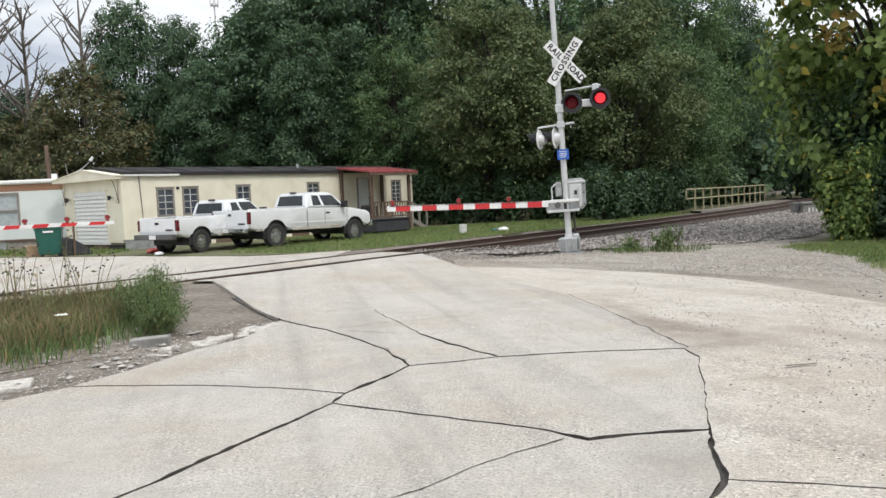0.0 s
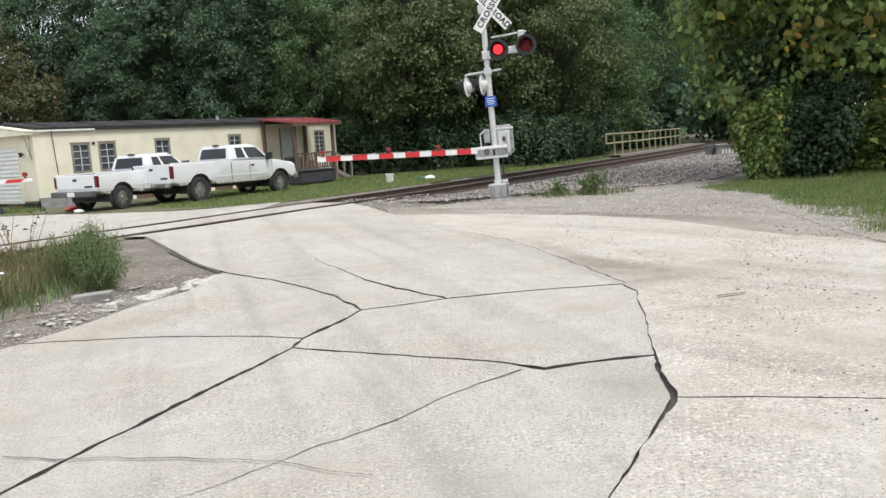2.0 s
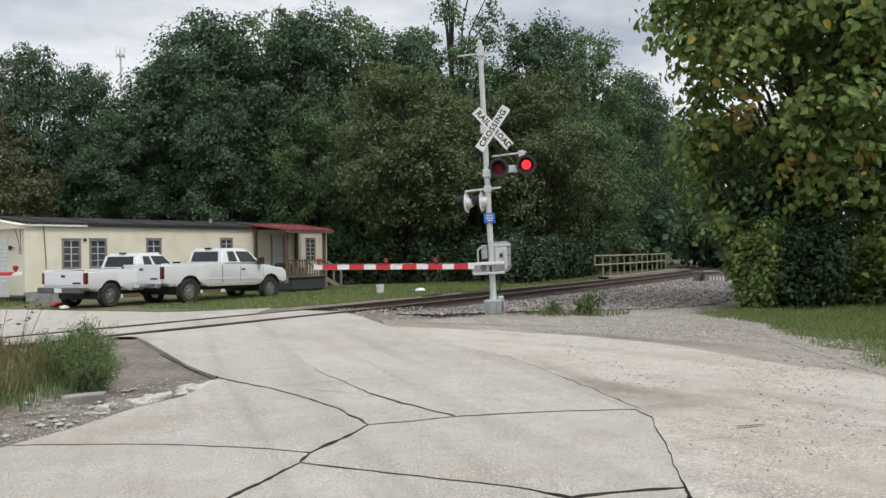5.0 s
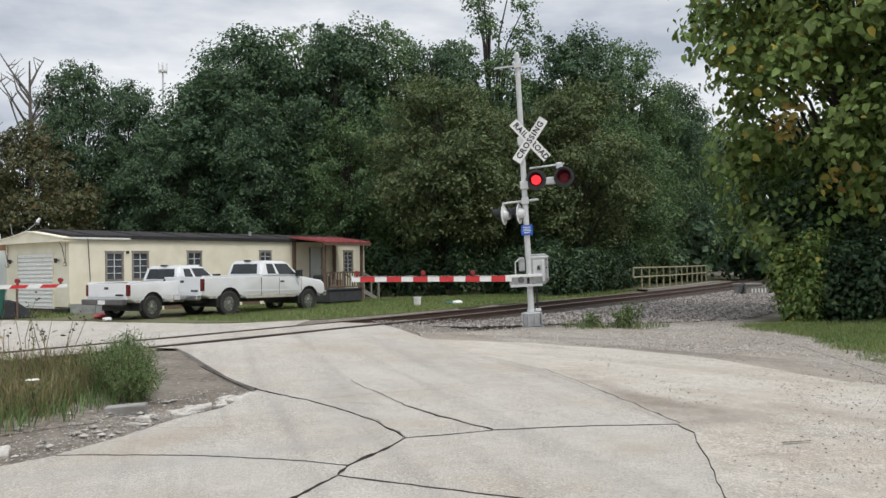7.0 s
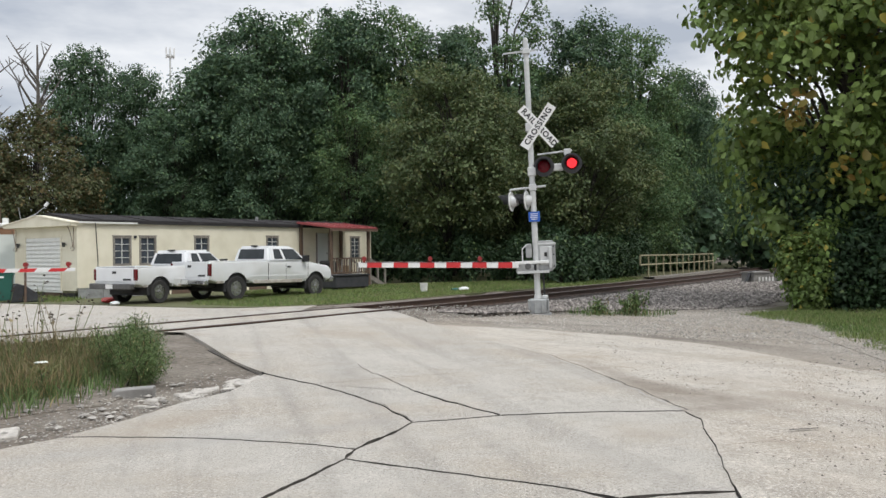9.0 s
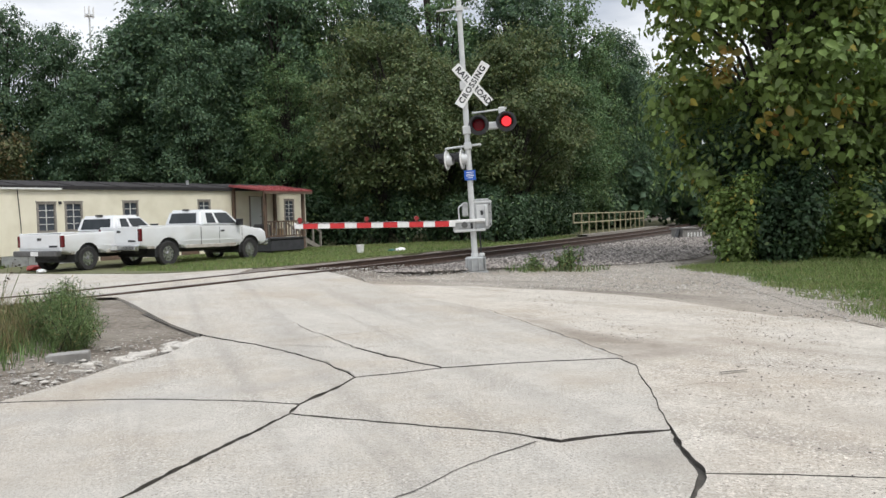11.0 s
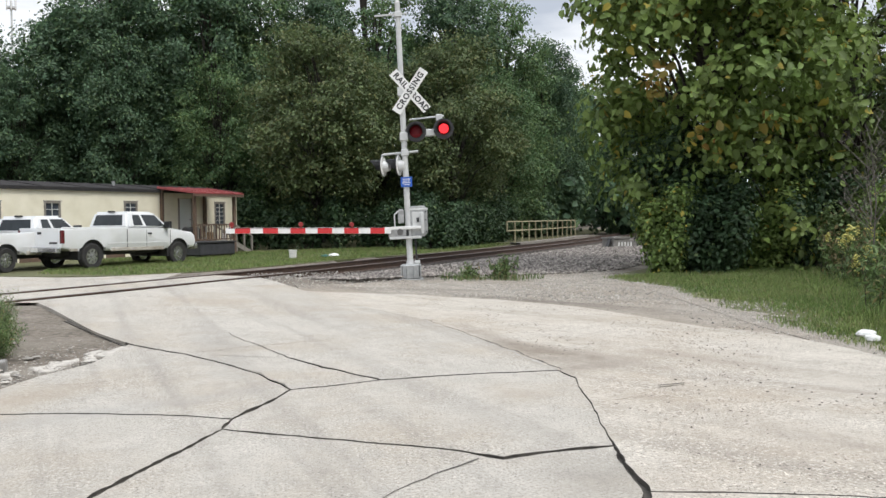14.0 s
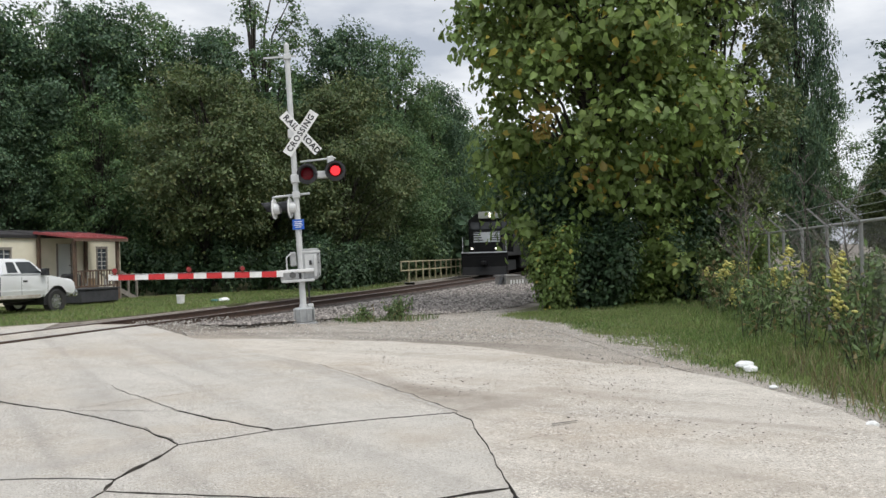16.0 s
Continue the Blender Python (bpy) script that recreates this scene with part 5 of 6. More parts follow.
# front flashers
part("flasher_arm", rd((-0.05, 0.02, 3.48), (1.0, 0.06, 3.5), 0.035, n=8), SILVER, signal)
part("flasher_arm", rd((0.15, 0.02, 3.86), (0.98, 0.04, 3.92), 0.022, n=8), SILVER, signal)
part("junction_box", bx(0.48, -0.02, 3.45, 0.76, 0.14, 3.62, bevel=0.02), SILVER, signal)
part("junction_box", bx(0.78, -0.04, 3.8, 0.94, 0.08, 3.96, bevel=0.02), SILVER, signal)
part("clamp", bx(-0.1, -0.1, 3.36, 0.1, 0.1, 3.56, bevel=0.015), SILVER, signal)
flasher(signal, pose(0.29, -0.1, 3.56, 0, 0, -4), "round black flasher with red lens")
flasher(signal, pose(0.95, -0.1, 3.60, 0, 0, -4), "round black flasher with red lens")
lit_lens = part("lit_lens", tube_ring(bmesh.new(), pose(0, 0, 0, 90), 0.115, 0.02, 22), LENS_LIT, signal, "lit red flasher light")
# rear flashers, turned to the cross street
part("flasher_arm", rd((-0.52, 0.1, 3.06), (0.32, -0.02, 3.1), 0.028, n=8), SILVER, signal)
part("clamp", bx(-0.09, -0.09, 3.0, 0.09, 0.09, 3.16, bevel=0.015), SILVER, signal)
for x, y in ((-0.54, 0.12), (-0.17, 0.05)):
    part("drop_bracket", rd((x, y, 3.08), (x, y, 2.98), 0.022, n=6), SILVER, signal)
    flasher(signal, pose(x, y, 2.78, 0, 0, -106), "round flasher seen edge on")
    part("plate_back", tube_ring(bmesh.new(), pose(x + 0.019, y - 0.005, 2.78, 90, 0, -106), 0.24, 0.012, 24), SIGN_WHITE, signal, "bare aluminium plate back")
# blue notice
notice = part("notice_sign", bx(-0.13, -0.1, 2.26, 0.14, -0.092, 2.5, bevel=0.003), SIGN_BLUE, signal, "small blue notice with white lines of writing")
for i, (z, w) in enumerate(((2.45, 0.09), (2.405, 0.08), (2.365, 0.095), (2.32, 0.07))):
    part("text_bar", bx(0.005 - w, -0.1035, z - 0.010, 0.005 + w, -0.1005, z + 0.006), SIGN_WHITE, notice)
# gate mechanism
mech = part("gate_mechanism", pr([(0.02, 1.10), (0.36, 1.06), (0.46, 1.16), (0.47, 1.72), (0.40, 1.80), (0.04, 1.80), (-0.02, 1.74)], 1, -0.05, 0.36, 0.02), GALV, signal, "grey cast gate machine housing")
part("cover_plate", bx(0.10, -0.066, 1.22, 0.38, -0.052, 1.66, bevel=0.006), SILVER, mech)
part("shadow_gap", bx(-0.40, -0.108, 1.10, 0.0, -0.07, 1.24), BLACK_PLASTIC, mech)
part("housing_lip", bx(-0.02, -0.058, 1.70, 0.48, 0.37, 1.745, bevel=0.008), SILVER, mech)
part("gear_hub", rd((-0.2, -0.175, 1.2), (-0.2, -0.1, 1.2), 0.075, n=12), STEEL_DARK, mech)
for z in (1.18, 1.46, 1.66):
    part("bolt", rd((0.42, -0.075, z), (0.42, -0.05, z), 0.018, n=6), BLACK_PLASTIC, mech)
part("latch", bx(0.2, -0.085, 1.42, 0.26, -0.067, 1.52, bevel=0.004), BLACK_PLASTIC, mech)
part("motor_box", bx(-0.24, -0.06, 1.40, -0.09, 0.25, 1.74, bevel=0.025), GALV, signal)
part("arm_support", bx(-0.50, -0.16, 1.26, 0.34, -0.09, 1.33, bevel=0.008), SIGN_WHITE, signal)
part("arm_support", bx(-0.46, -0.16, 1.03, 0.30, -0.10, 1.09, bevel=0.008), SILVER, signal)
part("arm_support", bx(-0.40, 0.30, 1.26, 0.34, 0.36, 1.33, bevel=0.008), SILVER, signal)
part("pivot_plate", bx(-0.48, -0.14, 1.06, -0.06, -0.11, 1.28, bevel=0.006), GALV, signal)
part("guard_rod", rd((-0.32, -0.12, 1.30), (-0.32, -0.12, 1.62), 0.018, n=6), SILVER, signal)
part("guard_rod", rd((-0.32, -0.12, 1.62), (-0.22, -0.1, 1.70), 0.018, n=6), SILVER, signal)
part("counterweight_arm", bx(0.30, -0.17, 1.14, 0.36, -0.10, 1.64, bevel=0.01), SILVER, signal)
casting = part("base_casting", bx(-0.22, -0.2, 0.06, 0.22, 0.2, 0.42, bevel=0.03), GALV, signal)
for x in (-0.24, -0.1, 0.06, 0.22):
    part("rib", bx(x, -0.235, 0.08, x + 0.035, 0.235, 0.40, bevel=0.008), GALV, casting)
part("junction_lid", bx(0.10, -0.12, 0.42, 0.24, 0.05, 0.50, bevel=0.015), SILVER, casting)
part("base_plate", bx(-0.30, -0.27, -0.06, 0.30, 0.27, 0.07, bevel=0.01), GALV, signal)
part("base_collar", rd((0, 0, 0.34), (0, 0, 0.5), 0.12, 0.09, n=14), SILVER, signal)
part("cable_conduit", rd((0.16, 0.05, 0.3), (0.15, 0.05, 1.1), 0.022, n=6), BLACK_PLASTIC, signal)
for x in (-0.2, 0.2):
    for y in (-0.25, 0.25):
        part("anchor_bolt", rd((x, y, 0.05), (x, y, 0.13), 0.018, n=6), GALV, signal)
gate_arm(signal, (-0.42, -0.16, 1.25), (-4.12, -0.98, 1.44), 0.2, 0.62, 0.34, 0.0, (0.13, 1.68, 2.86), 0.15, 0.13)

far_gate = thing("crossing_gate", pose(-13.2, 22.3, 0.05, 0, 0, 0), "lowered gate arm with slanted red and white stripes across the street", "crossing gate")
part("gate_post", rd((0, 0, -0.05), (0, 0, 2.2), 0.07, n=12), SILVER, far_gate)
part("gate_machine", bx(0.05, -0.2, 0.9, 0.45, 0.2, 1.6, bevel=0.03), GALV, far_gate)
gate_arm(far_gate, (0.4, -0.24, 1.14), (4.8, -0.3, 1.17), 0.22, 0.74, 0.40, 0.04, (0.15, 1.2, 2.3, 3.5), 0.115, 0.085)


# ---- bridge railing and wing wall ----
bridge = thing("bridge_railing", pose(0, 0, 0), "faded yellow steel railing along the railway bridge", "railing")
RX = [14.35 + 0.78 * i for i in range(13)]
for i, x in enumerate(RX):
    z = rail_z(x)
    p = track_at(x, -2.9)
    if i:
        part("post", bx(-0.035, -0.035, -0.15, 0.035, 0.035, 1.14), YELLOW_RAIL, bridge).matrix_basis = pose(p.x, p.y, z, 0, 0, 58)
    if i < len(RX) - 1:
        q = track_at(RX[i + 1], -2.9)
        for hh in (1.12, 0.62):
            part("rail_bar", bar(bmesh.new(), (p.x, p.y, z + hh), (q.x, q.y, rail_z(RX[i + 1]) + hh), 0.06, 0.07), YELLOW_RAIL, bridge)
p = track_at(RX[0], -2.9, rail_z(RX[0]))
part("end_post", bx(-0.035, -0.035, 0.58, 0.035, 0.035, 1.15), YELLOW_RAIL, bridge).matrix_basis = pose(*p, 0, 0, 58)
deck = sweep([(-0.25, -0.32), (0.35, -0.32), (0.35, -0.05), (-0.25, -0.05)], -2.75, "bridge_deck", GREY_WOOD, None, xs=[14.8 + 0.7 * i for i in range(16)])
tagged(deck, "weathered wooden deck edge of the bridge", "bridge deck")
wing = thing("wing_wall", pose(16.3, 40.6, -0.5, 0, 0, 30), "grey concrete bridge wing wall with faded scrawls", "retaining wall")
part("wall_block", pr([(-0.9, 0), (1.7, 0), (1.7, 0.55), (0.2, 0.9), (-0.9, 0.9)], 1, -0.35, 0.35, 0.02), OLD_CONCRETE, wing)
part("coping", bar(bmesh.new(), (-1.3, -0.2, 0.35), (-0.8, -0.1, 0.98), 0.16, 0.1), BLACK_PLASTIC, wing)
part("coping", bx(-0.95, -0.4, 0.9, 0.3, 0.4, 0.97), OLD_CONCRETE, wing)
for i in range(5):
    part("scrawl_bar", bx(-0.55 + 0.24 * i, -0.356, 0.45, -0.43 + 0.24 * i, -0.352, 0.72), SIGN_WHITE, wing)

# ---- far tower ----
tower = thing("lattice_tower", pose(-57, 200, 0), "slender pale communication tower above the trees", "tower")
part("tower_mast", rd((0, 0, 0), (0, 0, 49), 0.3, 0.2, n=6), SILVER, tower)
part("antenna_ring", rd((0, 0, 47.5), (0, 0, 47.9), 1.0, 1.0, n=10), SILVER, tower)
for a in range(6):
    part("antenna", rd((1.0 * math.cos(a), 1.0 * math.sin(a), 47.2), (1.0 * math.cos(a), 1.0 * math.sin(a), 49.6), 0.12, n=5), SIGN_WHITE, tower)


# ---- the mobile home ----
home = thing("mobile_home", pose(-12.3, 32.0, -0.05, 0, 0, 51.1), "long cream mobile home with dark roof and red-roofed porch", "mobile home")
HL, HW, HB, HT = 15.9, 4.6, 0.42, 2.82


def opening_wall(length, openings, z0, z1, thick):
    """A wall along x with its outer face at y = 0, cut through by the openings (x0, x1, z0, z1)."""
    bm = bmesh.new()
    xs = sorted({0.0, length, *[o[0] for o in openings], *[o[1] for o in openings]})
    zs = sorted({z0, z1, *[o[2] for o in openings], *[o[3] for o in openings]})
    for xa, xb in zip(xs, xs[1:]):
        for za, zb in zip(zs, zs[1:]):
            xm, zm = (xa + xb) / 2, (za + zb) / 2
            if not any(o[0] < xm < o[1] and o[2] < zm < o[3] for o in openings):
                box(bm, xa, 0, za, xb, thick, zb)
    bmesh.ops.remove_doubles(bm, verts=bm.verts, dist=0.001)
    return bm


WINS = [(1.46, 2.15, 1.26, 2.28), (2.58, 3.25, 1.27, 2.29), (5.12, 5.78, 1.27, 2.31), (8.96, 9.6, 1.55, 2.34), (14.38, 15.0, 1.35, 2.36)]
DOOR = (12.05, 12.85, 0.62, 2.58)
part("long_wall", opening_wall(HL, WINS + [DOOR], HB, HT, 0.1), SIDING, home)
part("back_wall", bx(0, HW - 0.1, HB, HL, HW, HT), SIDING, home)
part("end_wall", bx(HL - 0.1, 0.103, HB, HL - 0.003, HW - 0.103, HT), SIDING, home)
# front end wall with the boarded bay
BAY = (1.13, 3.75, 0.30, 2.29)
bm = bmesh.new()
box(bm, 0.003, 0.103, HB - 0.1, 0.1, BAY[0], HT)
box(bm, 0.003, BAY[1], HB - 0.1, 0.1, HW - 0.103, HT)
box(bm, 0.003, BAY[0], BAY[3], 0.1, BAY[1], HT)
part("end_wall", bm, SIDING, home)
bay = part("shuttered_bay", bx(0.04, BAY[0], BAY[2], 0.09, BAY[1], BAY[3]), WHITE_TRIM, home, "wide white slatted shutter")
for i in range(13):
    z = BAY[2] + 0.02 + i * 0.152
    bm = pr([(0.036, z), (-0.012, z + 0.005), (0.020, z + 0.145), (0.036, z + 0.145)], 1, BAY[0] + 0.03, BAY[1] - 0.03)
    part("slat", bm, WHITE_TRIM, bay)
for y in (BAY[0], BAY[1]):
    part("trim_board", bx(-0.015, y - 0.04, BAY[2], 0.002, y + 0.04, BAY[3] + 0.05), SIDING, home)
part("trim_board", bx(-0.02, BAY[0] - 0.1, BAY[2] - 0.06, 0.002, BAY[1] + 0.1, BAY[2]), WHITE_TRIM, home)
# gable hood over the end
bm = pr([(-0.04, HT - 0.12), (HW + 0.4, HT - 0.12), (HW + 0.4, HT - 0.02), (HW / 2 + 0.1, HT + 0.29), (-0.04, HT - 0.02)], 0, -0.26, 0.25)
part("gable", bm, SIDING, home, "low cream gable over the end wall")
part("gable_roof", pr([(-0.08, HT - 0.02), (HW / 2 + 0.1, HT + 0.295), (HW + 0.45, HT - 0.02), (HW + 0.45, HT + 0.02), (HW / 2 + 0.1, HT + 0.335), (-0.08, HT + 0.02)], 0, -0.29, 0.3), SIDING, home)
for y, s in ((0.16, 1), (HW - 0.2, -1)):
    bm = bmesh.new()
    pts = [Vector((-0.06 - 0.22 * f, y + s * 0.02, HT - 0.15 - 0.75 * (1 - f) ** 2)) for f in (0, 0.25, 0.5, 0.75, 1.0)]
    limb(bm, pts, 0.014, 0.014, 5)
    curl = [Vector((-0.08 + 0.07 * math.cos(a), y, HT - 0.95 + 0.07 * math.sin(a))) for a in [i * 0.6 for i in range(11)]]
    limb(bm, curl, 0.01, 0.01, 4)
    limb(bm, [Vector((-0.05, y, HT - 1.0)), Vector((-0.05, y, HT - 0.15))], 0.012, 0.012, 4)
    part("iron_bracket", bm, BROWN_WOOD, home, "scrolled rusty iron bracket")
for y in (0.72, 4.1):
    lamp = part("wall_lamp", rd((-0.12, y, 1.93), (-0.12, y, 2.1), 0.05, 0.07, n=8), BLACK_PLASTIC, home, "small black wall lamp")
    part("lamp_bracket", rd((0.0, y, 2.02), (-0.12, y, 2.05), 0.02, n=6), BLACK_PLASTIC, lamp)
# roof with its dark edge
part("roof", pr([(-0.12, HT), (HW + 0.12, HT), (HW + 0.12, HT + 0.12), (HW / 2, HT + 0.42), (-0.12, HT + 0.12)], 0, 0.12, HL + 0.1), ROOFING, home)
for i in range(8):
    part("roof_seam", bar(bmesh.new(), (0.9 + i * 2.0, -0.12, HT + 0.135), (0.9 + i * 2.0, HW / 2, HT + 0.435), 0.04, 0.02), ROOFING, home)
part("roof_vent", rd((9.6, 1.4, HT + 0.25), (9.6, 1.4, HT + 0.5), 0.07, n=8), GALV, home)
part("roof_edging", bx(0.0, -0.14, HT - 0.03, 2.4, -0.122, HT + 0.035), WHITE_TRIM, home, "strip of pale metal at the eave")
part("drip_edge", bx(2.4, -0.135, HT - 0.02, HL + 0.1, -0.122, HT + 0.02), ROOFING, home)
# window units with glazing bars
for k, (xa, xb, za, zb) in enumerate(WINS):
    win = new("window")
    win.parent = home
    bm = bmesh.new()
    for q in ((xa - 0.04, za - 0.05, xa + 0.035, zb + 0.05), (xb - 0.035, za - 0.05, xb + 0.04, zb + 0.05), (xa + 0.036, zb - 0.03, xb - 0.036, zb + 0.05), (xa + 0.036, za - 0.05, xb - 0.036, za + 0.03)):
        box(bm, q[0], -0.025, q[1], q[2], 0.05, q[3])
    part("window_frame", bm, GREY_WOOD, win)
    part("pane", bx(xa, 0.035, za, xb, 0.045, zb), PANE, win)
    rows_ = 4 if k < 4 else 5
    for r in range(1, rows_):
        z = za + (zb - za) * r / rows_
        part("glazing_bar", bx(xa + 0.036, -0.005, z - 0.010, xb - 0.036, 0.033, z + 0.010), WHITE_TRIM, win)
    xm = (xa + xb) / 2
    part("glazing_bar", bx(xm - 0.010, 0.001, za + 0.031, xm + 0.010, 0.031, zb - 0.031), WHITE_TRIM, win)
    part("window_head", bx(xa - 0.07, -0.04, zb + 0.051, xb + 0.07, -0.002, zb + 0.08), GREY_WOOD, win)
door = part("door", bx(DOOR[0] + 0.03, 0.03, DOOR[2], DOOR[1] - 0.03, 0.07, DOOR[3] - 0.03), WHITE_SIDING, home, "pale grey front door")
part("door_frame", bx(DOOR[0] - 0.06, -0.02, DOOR[2], DOOR[0] + 0.028, 0.05, DOOR[3]), GREY_WOOD, door)
part("door_frame", bx(DOOR[1] - 0.028, -0.02, DOOR[2], DOOR[1] + 0.06, 0.05, DOOR[3]), GREY_WOOD, door)
part("door_handle", rd((DOOR[1] - 0.12, 0.03, 1.6), (DOOR[1] - 0.12, -0.03, 1.6), 0.025, n=8), CHROME, door)
bm = bmesh.new()
limb(bm, [Vector((0.72, -0.02, HT)), Vector((0.74, -0.025, 2.4)), Vector((0.80, -0.02, 1.4)), Vector((0.78, -0.02, 0.5))], 0.014, 0.014, 5)
part("service_cable", bm, BLACK_PLASTIC, home, "black cable down the wall")
part("meter_box", bx(2.30, -0.06, 2.25, 2.40, -0.002, 2.36), BLACK_PLASTIC, home)
# skirting panels
for i in range(16):
    x0 = 0.05 + i * 0.99
    part("skirting_panel", bx(x0, 0.02, 0.0, x0 + 0.97, 0.05, HB - 0.002), GALV if i < 3 else (SIDING if i % 4 else BROWN_WOOD), home)
for i in range(4):
    y0 = 0.2 + i * 1.1
    part("skirting_panel", bx(0.03, y0, 0.0, 0.06, y0 + 1.06, BAY[2] - 0.07), BROWN_WOOD if i % 2 else DARK_VOID, home)

# porch
porch = thing("porch", pose(-12.3, 32.0, -0.05, 0, 0, 51.1), "weathered wooden porch with posts, railing and faded red metal roof", "porch")
PX0, PX1, PD = 10.95, 13.7, -1.9
for i in range(8):
    x0 = PX0 + i * 0.344
    part("deck_board", bx(x0, PD, 0.54, x0 + 0.334, -0.03, 0.60), GREY_WOOD, porch)
part("porch_roof", pr([(-0.02, 2.98), (PD - 0.35, 2.72), (PD - 0.35, 2.77), (-0.02, 3.06)], 0, PX0 - 0.2, PX1 + 0.2), RED_ROOF, porch, "faded red metal roof")
for i in range(6):
    x = PX0 - 0.15 + i * 0.60
    part("roof_rib", bar(bmesh.new(), (x, -0.03, 3.07), (x, PD - 0.36, 2.785), 0.04, 0.03), RED_ROOF, porch)
part("fascia", bx(PX0 - 0.2, PD - 0.34, 2.6, PX1 + 0.2, PD - 0.30, 2.72), BROWN_WOOD, porch)
for x, y in ((PX0, -0.1), (PX0 + 0.15, PD), (PX1 - 0.1, PD), (PX1 - 0.1, -0.1)):
    part("porch_post", bx(x - 0.06, y - 0.06, -0.05, x + 0.06, y + 0.06, 2.72 if y < -1 else 2.94), BROWN_WOOD, porch)
part("hand_rail", bx(PX0 + 0.15, PD - 0.03, 1.32, PX1 - 0.1, PD + 0.05, 1.38), BROWN_WOOD, porch)
part("bottom_rail", bx(PX0 + 0.15, PD - 0.01, 0.66, PX1 - 0.1, PD + 0.03, 0.72), BROWN_WOOD, porch)
for i in range(14):
    x = PX0 + 0.32 + i * 0.165
    part("baluster", bx(x, PD - 0.015, 0.72, x + 0.045, PD + 0.025, 1.32), BROWN_WOOD if i % 3 else GREY_WOOD, porch)
part("skirt", bx(PX0, PD + 0.03, -0.05, PX1 - 0.1, PD + 0.06, 0.53), DARK_VOID, porch, "boards coloured near-black for the shade under the porch")
for i in range(4):
    z = 0.48 - i * 0.16
    part("step", bx(PX1 + 0.05 + i * 0.28, PD + 0.1, z - 0.04, PX1 + 0.36 + i * 0.28, -0.5, z), GREY_WOOD, porch)
for y in (PD + 0.1, -0.5):
    part("stringer", bar(bmesh.new(), (PX1, y, 0.5), (PX1 + 1.25, y, -0.05), 0.05, 0.2), GREY_WOOD, porch)
    part("stair_rail", bar(bmesh.new(), (PX1, y, 1.36), (PX1 + 1.2, y, 0.8), 0.05, 0.08), GREY_WOOD, porch)
    for f in (0.1, 0.55, 1.0):
        part("stair_post", bx(PX1 + 1.2 * f - 0.04, y - 0.04, -0.05, PX1 + 1.2 * f + 0.04, y + 0.04, 1.36 - 0.56 * f), GREY_WOOD, porch)
grill = thing("porch_clutter", pose(-12.3, 32.0, -0.05, 0, 0, 51.1), "dark grill and boxes standing on the porch", "clutter")
part("grill_body", bx(11.15, -1.5, 0.61, 11.9, -1.0, 1.25, bevel=0.08), BLACK_PLASTIC, grill)
part("box", bx(12.95, -1.0, 0.61, 13.3, -0.6, 1.0, bevel=0.01), CARDBOARD, grill)
part("can", rd((13.15, -1.7, 0.61), (13.15, -1.7, 0.95), 0.13, n=10), PLASTIC_WHITE, grill)
boards = thing("leaning_boards", pose(-3.9, 40.0, -0.05, 0, 0, 40), "grey boards and pallets leaning by the porch", "boards")
for i in range(5):
    part("board", bx(-0.6 + 0.28 * i, 0, 0, -0.4 + 0.28 * i, 0.03, 0.95 - 0.1 * (i % 3)), GREY_WOOD, boards).matrix_basis = pose(0, 0, 0, -18, 0, 0)
heap = thing("dark_container", pose(-3.1, 37.6, -0.05, 0, 0, 50), "dark low trailer bed beside the porch", "container")
part("container_body", bx(-1.0, -0.5, 0.12, 1.0, 0.5, 0.62, bevel=0.03), TARP, heap)
part("container_lid", bx(-1.05, -0.55, 0.62, 1.05, 0.55, 0.68, bevel=0.01), BLACK_PLASTIC, heap)
part("leg", bx(-0.9, -0.4, 0, -0.8, 0.4, 0.12), BLACK_PLASTIC, heap)
part("leg", bx(0.8, -0.4, 0, 0.9, 0.4, 0.12), BLACK_PLASTIC, heap)

# neighbouring trailer
trailer = thing("white_trailer", pose(-27.0, 35.0, -0.05, 0, 0, 4), "white house trailer with brown band under the roof", "mobile home")
TWIN = (7.0, 8.85, 1.02, 2.4)
part("front_wall", opening_wall(11.6, [TWIN], 0.42, 2.5, 0.1), WHITE_SIDING, trailer)
part("band", bx(0, -0.012, 2.502, 11.6, 0.1, 2.78), BROWN_BAND, trailer, "brown band")
part("roof", bx(-0.1, -0.1, 2.782, 11.7, 3.8, 2.96, bevel=0.05), WHITE_TRIM, trailer)
part("back_wall", bx(0, 3.6, 0.42, 11.6, 3.7, 2.78), WHITE_SIDING, trailer)
part("end_wall", bx(11.5, 0.103, 0.42, 11.6, 3.597, 2.78), WHITE_SIDING, trailer)
part("end_wall", bx(0, 0.103, 0.42, 0.1, 3.597, 2.78), WHITE_SIDING, trailer)
tw = new("window")
tw.parent = trailer
part("pane", bx(TWIN[0], 0.05, TWIN[2], TWIN[1], 0.06, TWIN[3]), CURTAIN_PANE, tw)
for q in ((TWIN[0] - 0.05, TWIN[2] - 0.05, TWIN[0] + 0.04, TWIN[3] + 0.05), (TWIN[1] - 0.04, TWIN[2] - 0.05, TWIN[1] + 0.05, TWIN[3] + 0.05), (TWIN[0] + 0.041, TWIN[3] - 0.03, TWIN[1] - 0.041, TWIN[3] + 0.05), (TWIN[0] + 0.041, TWIN[2] - 0.05, TWIN[1] - 0.041, TWIN[2] + 0.03), (TWIN[0] + 0.041, 1.68, TWIN[1] - 0.041, 1.74)):
    part("window_frame", bx(q[0], -0.02, q[1], q[2], 0.049, q[3]), GREY_WOOD, tw)
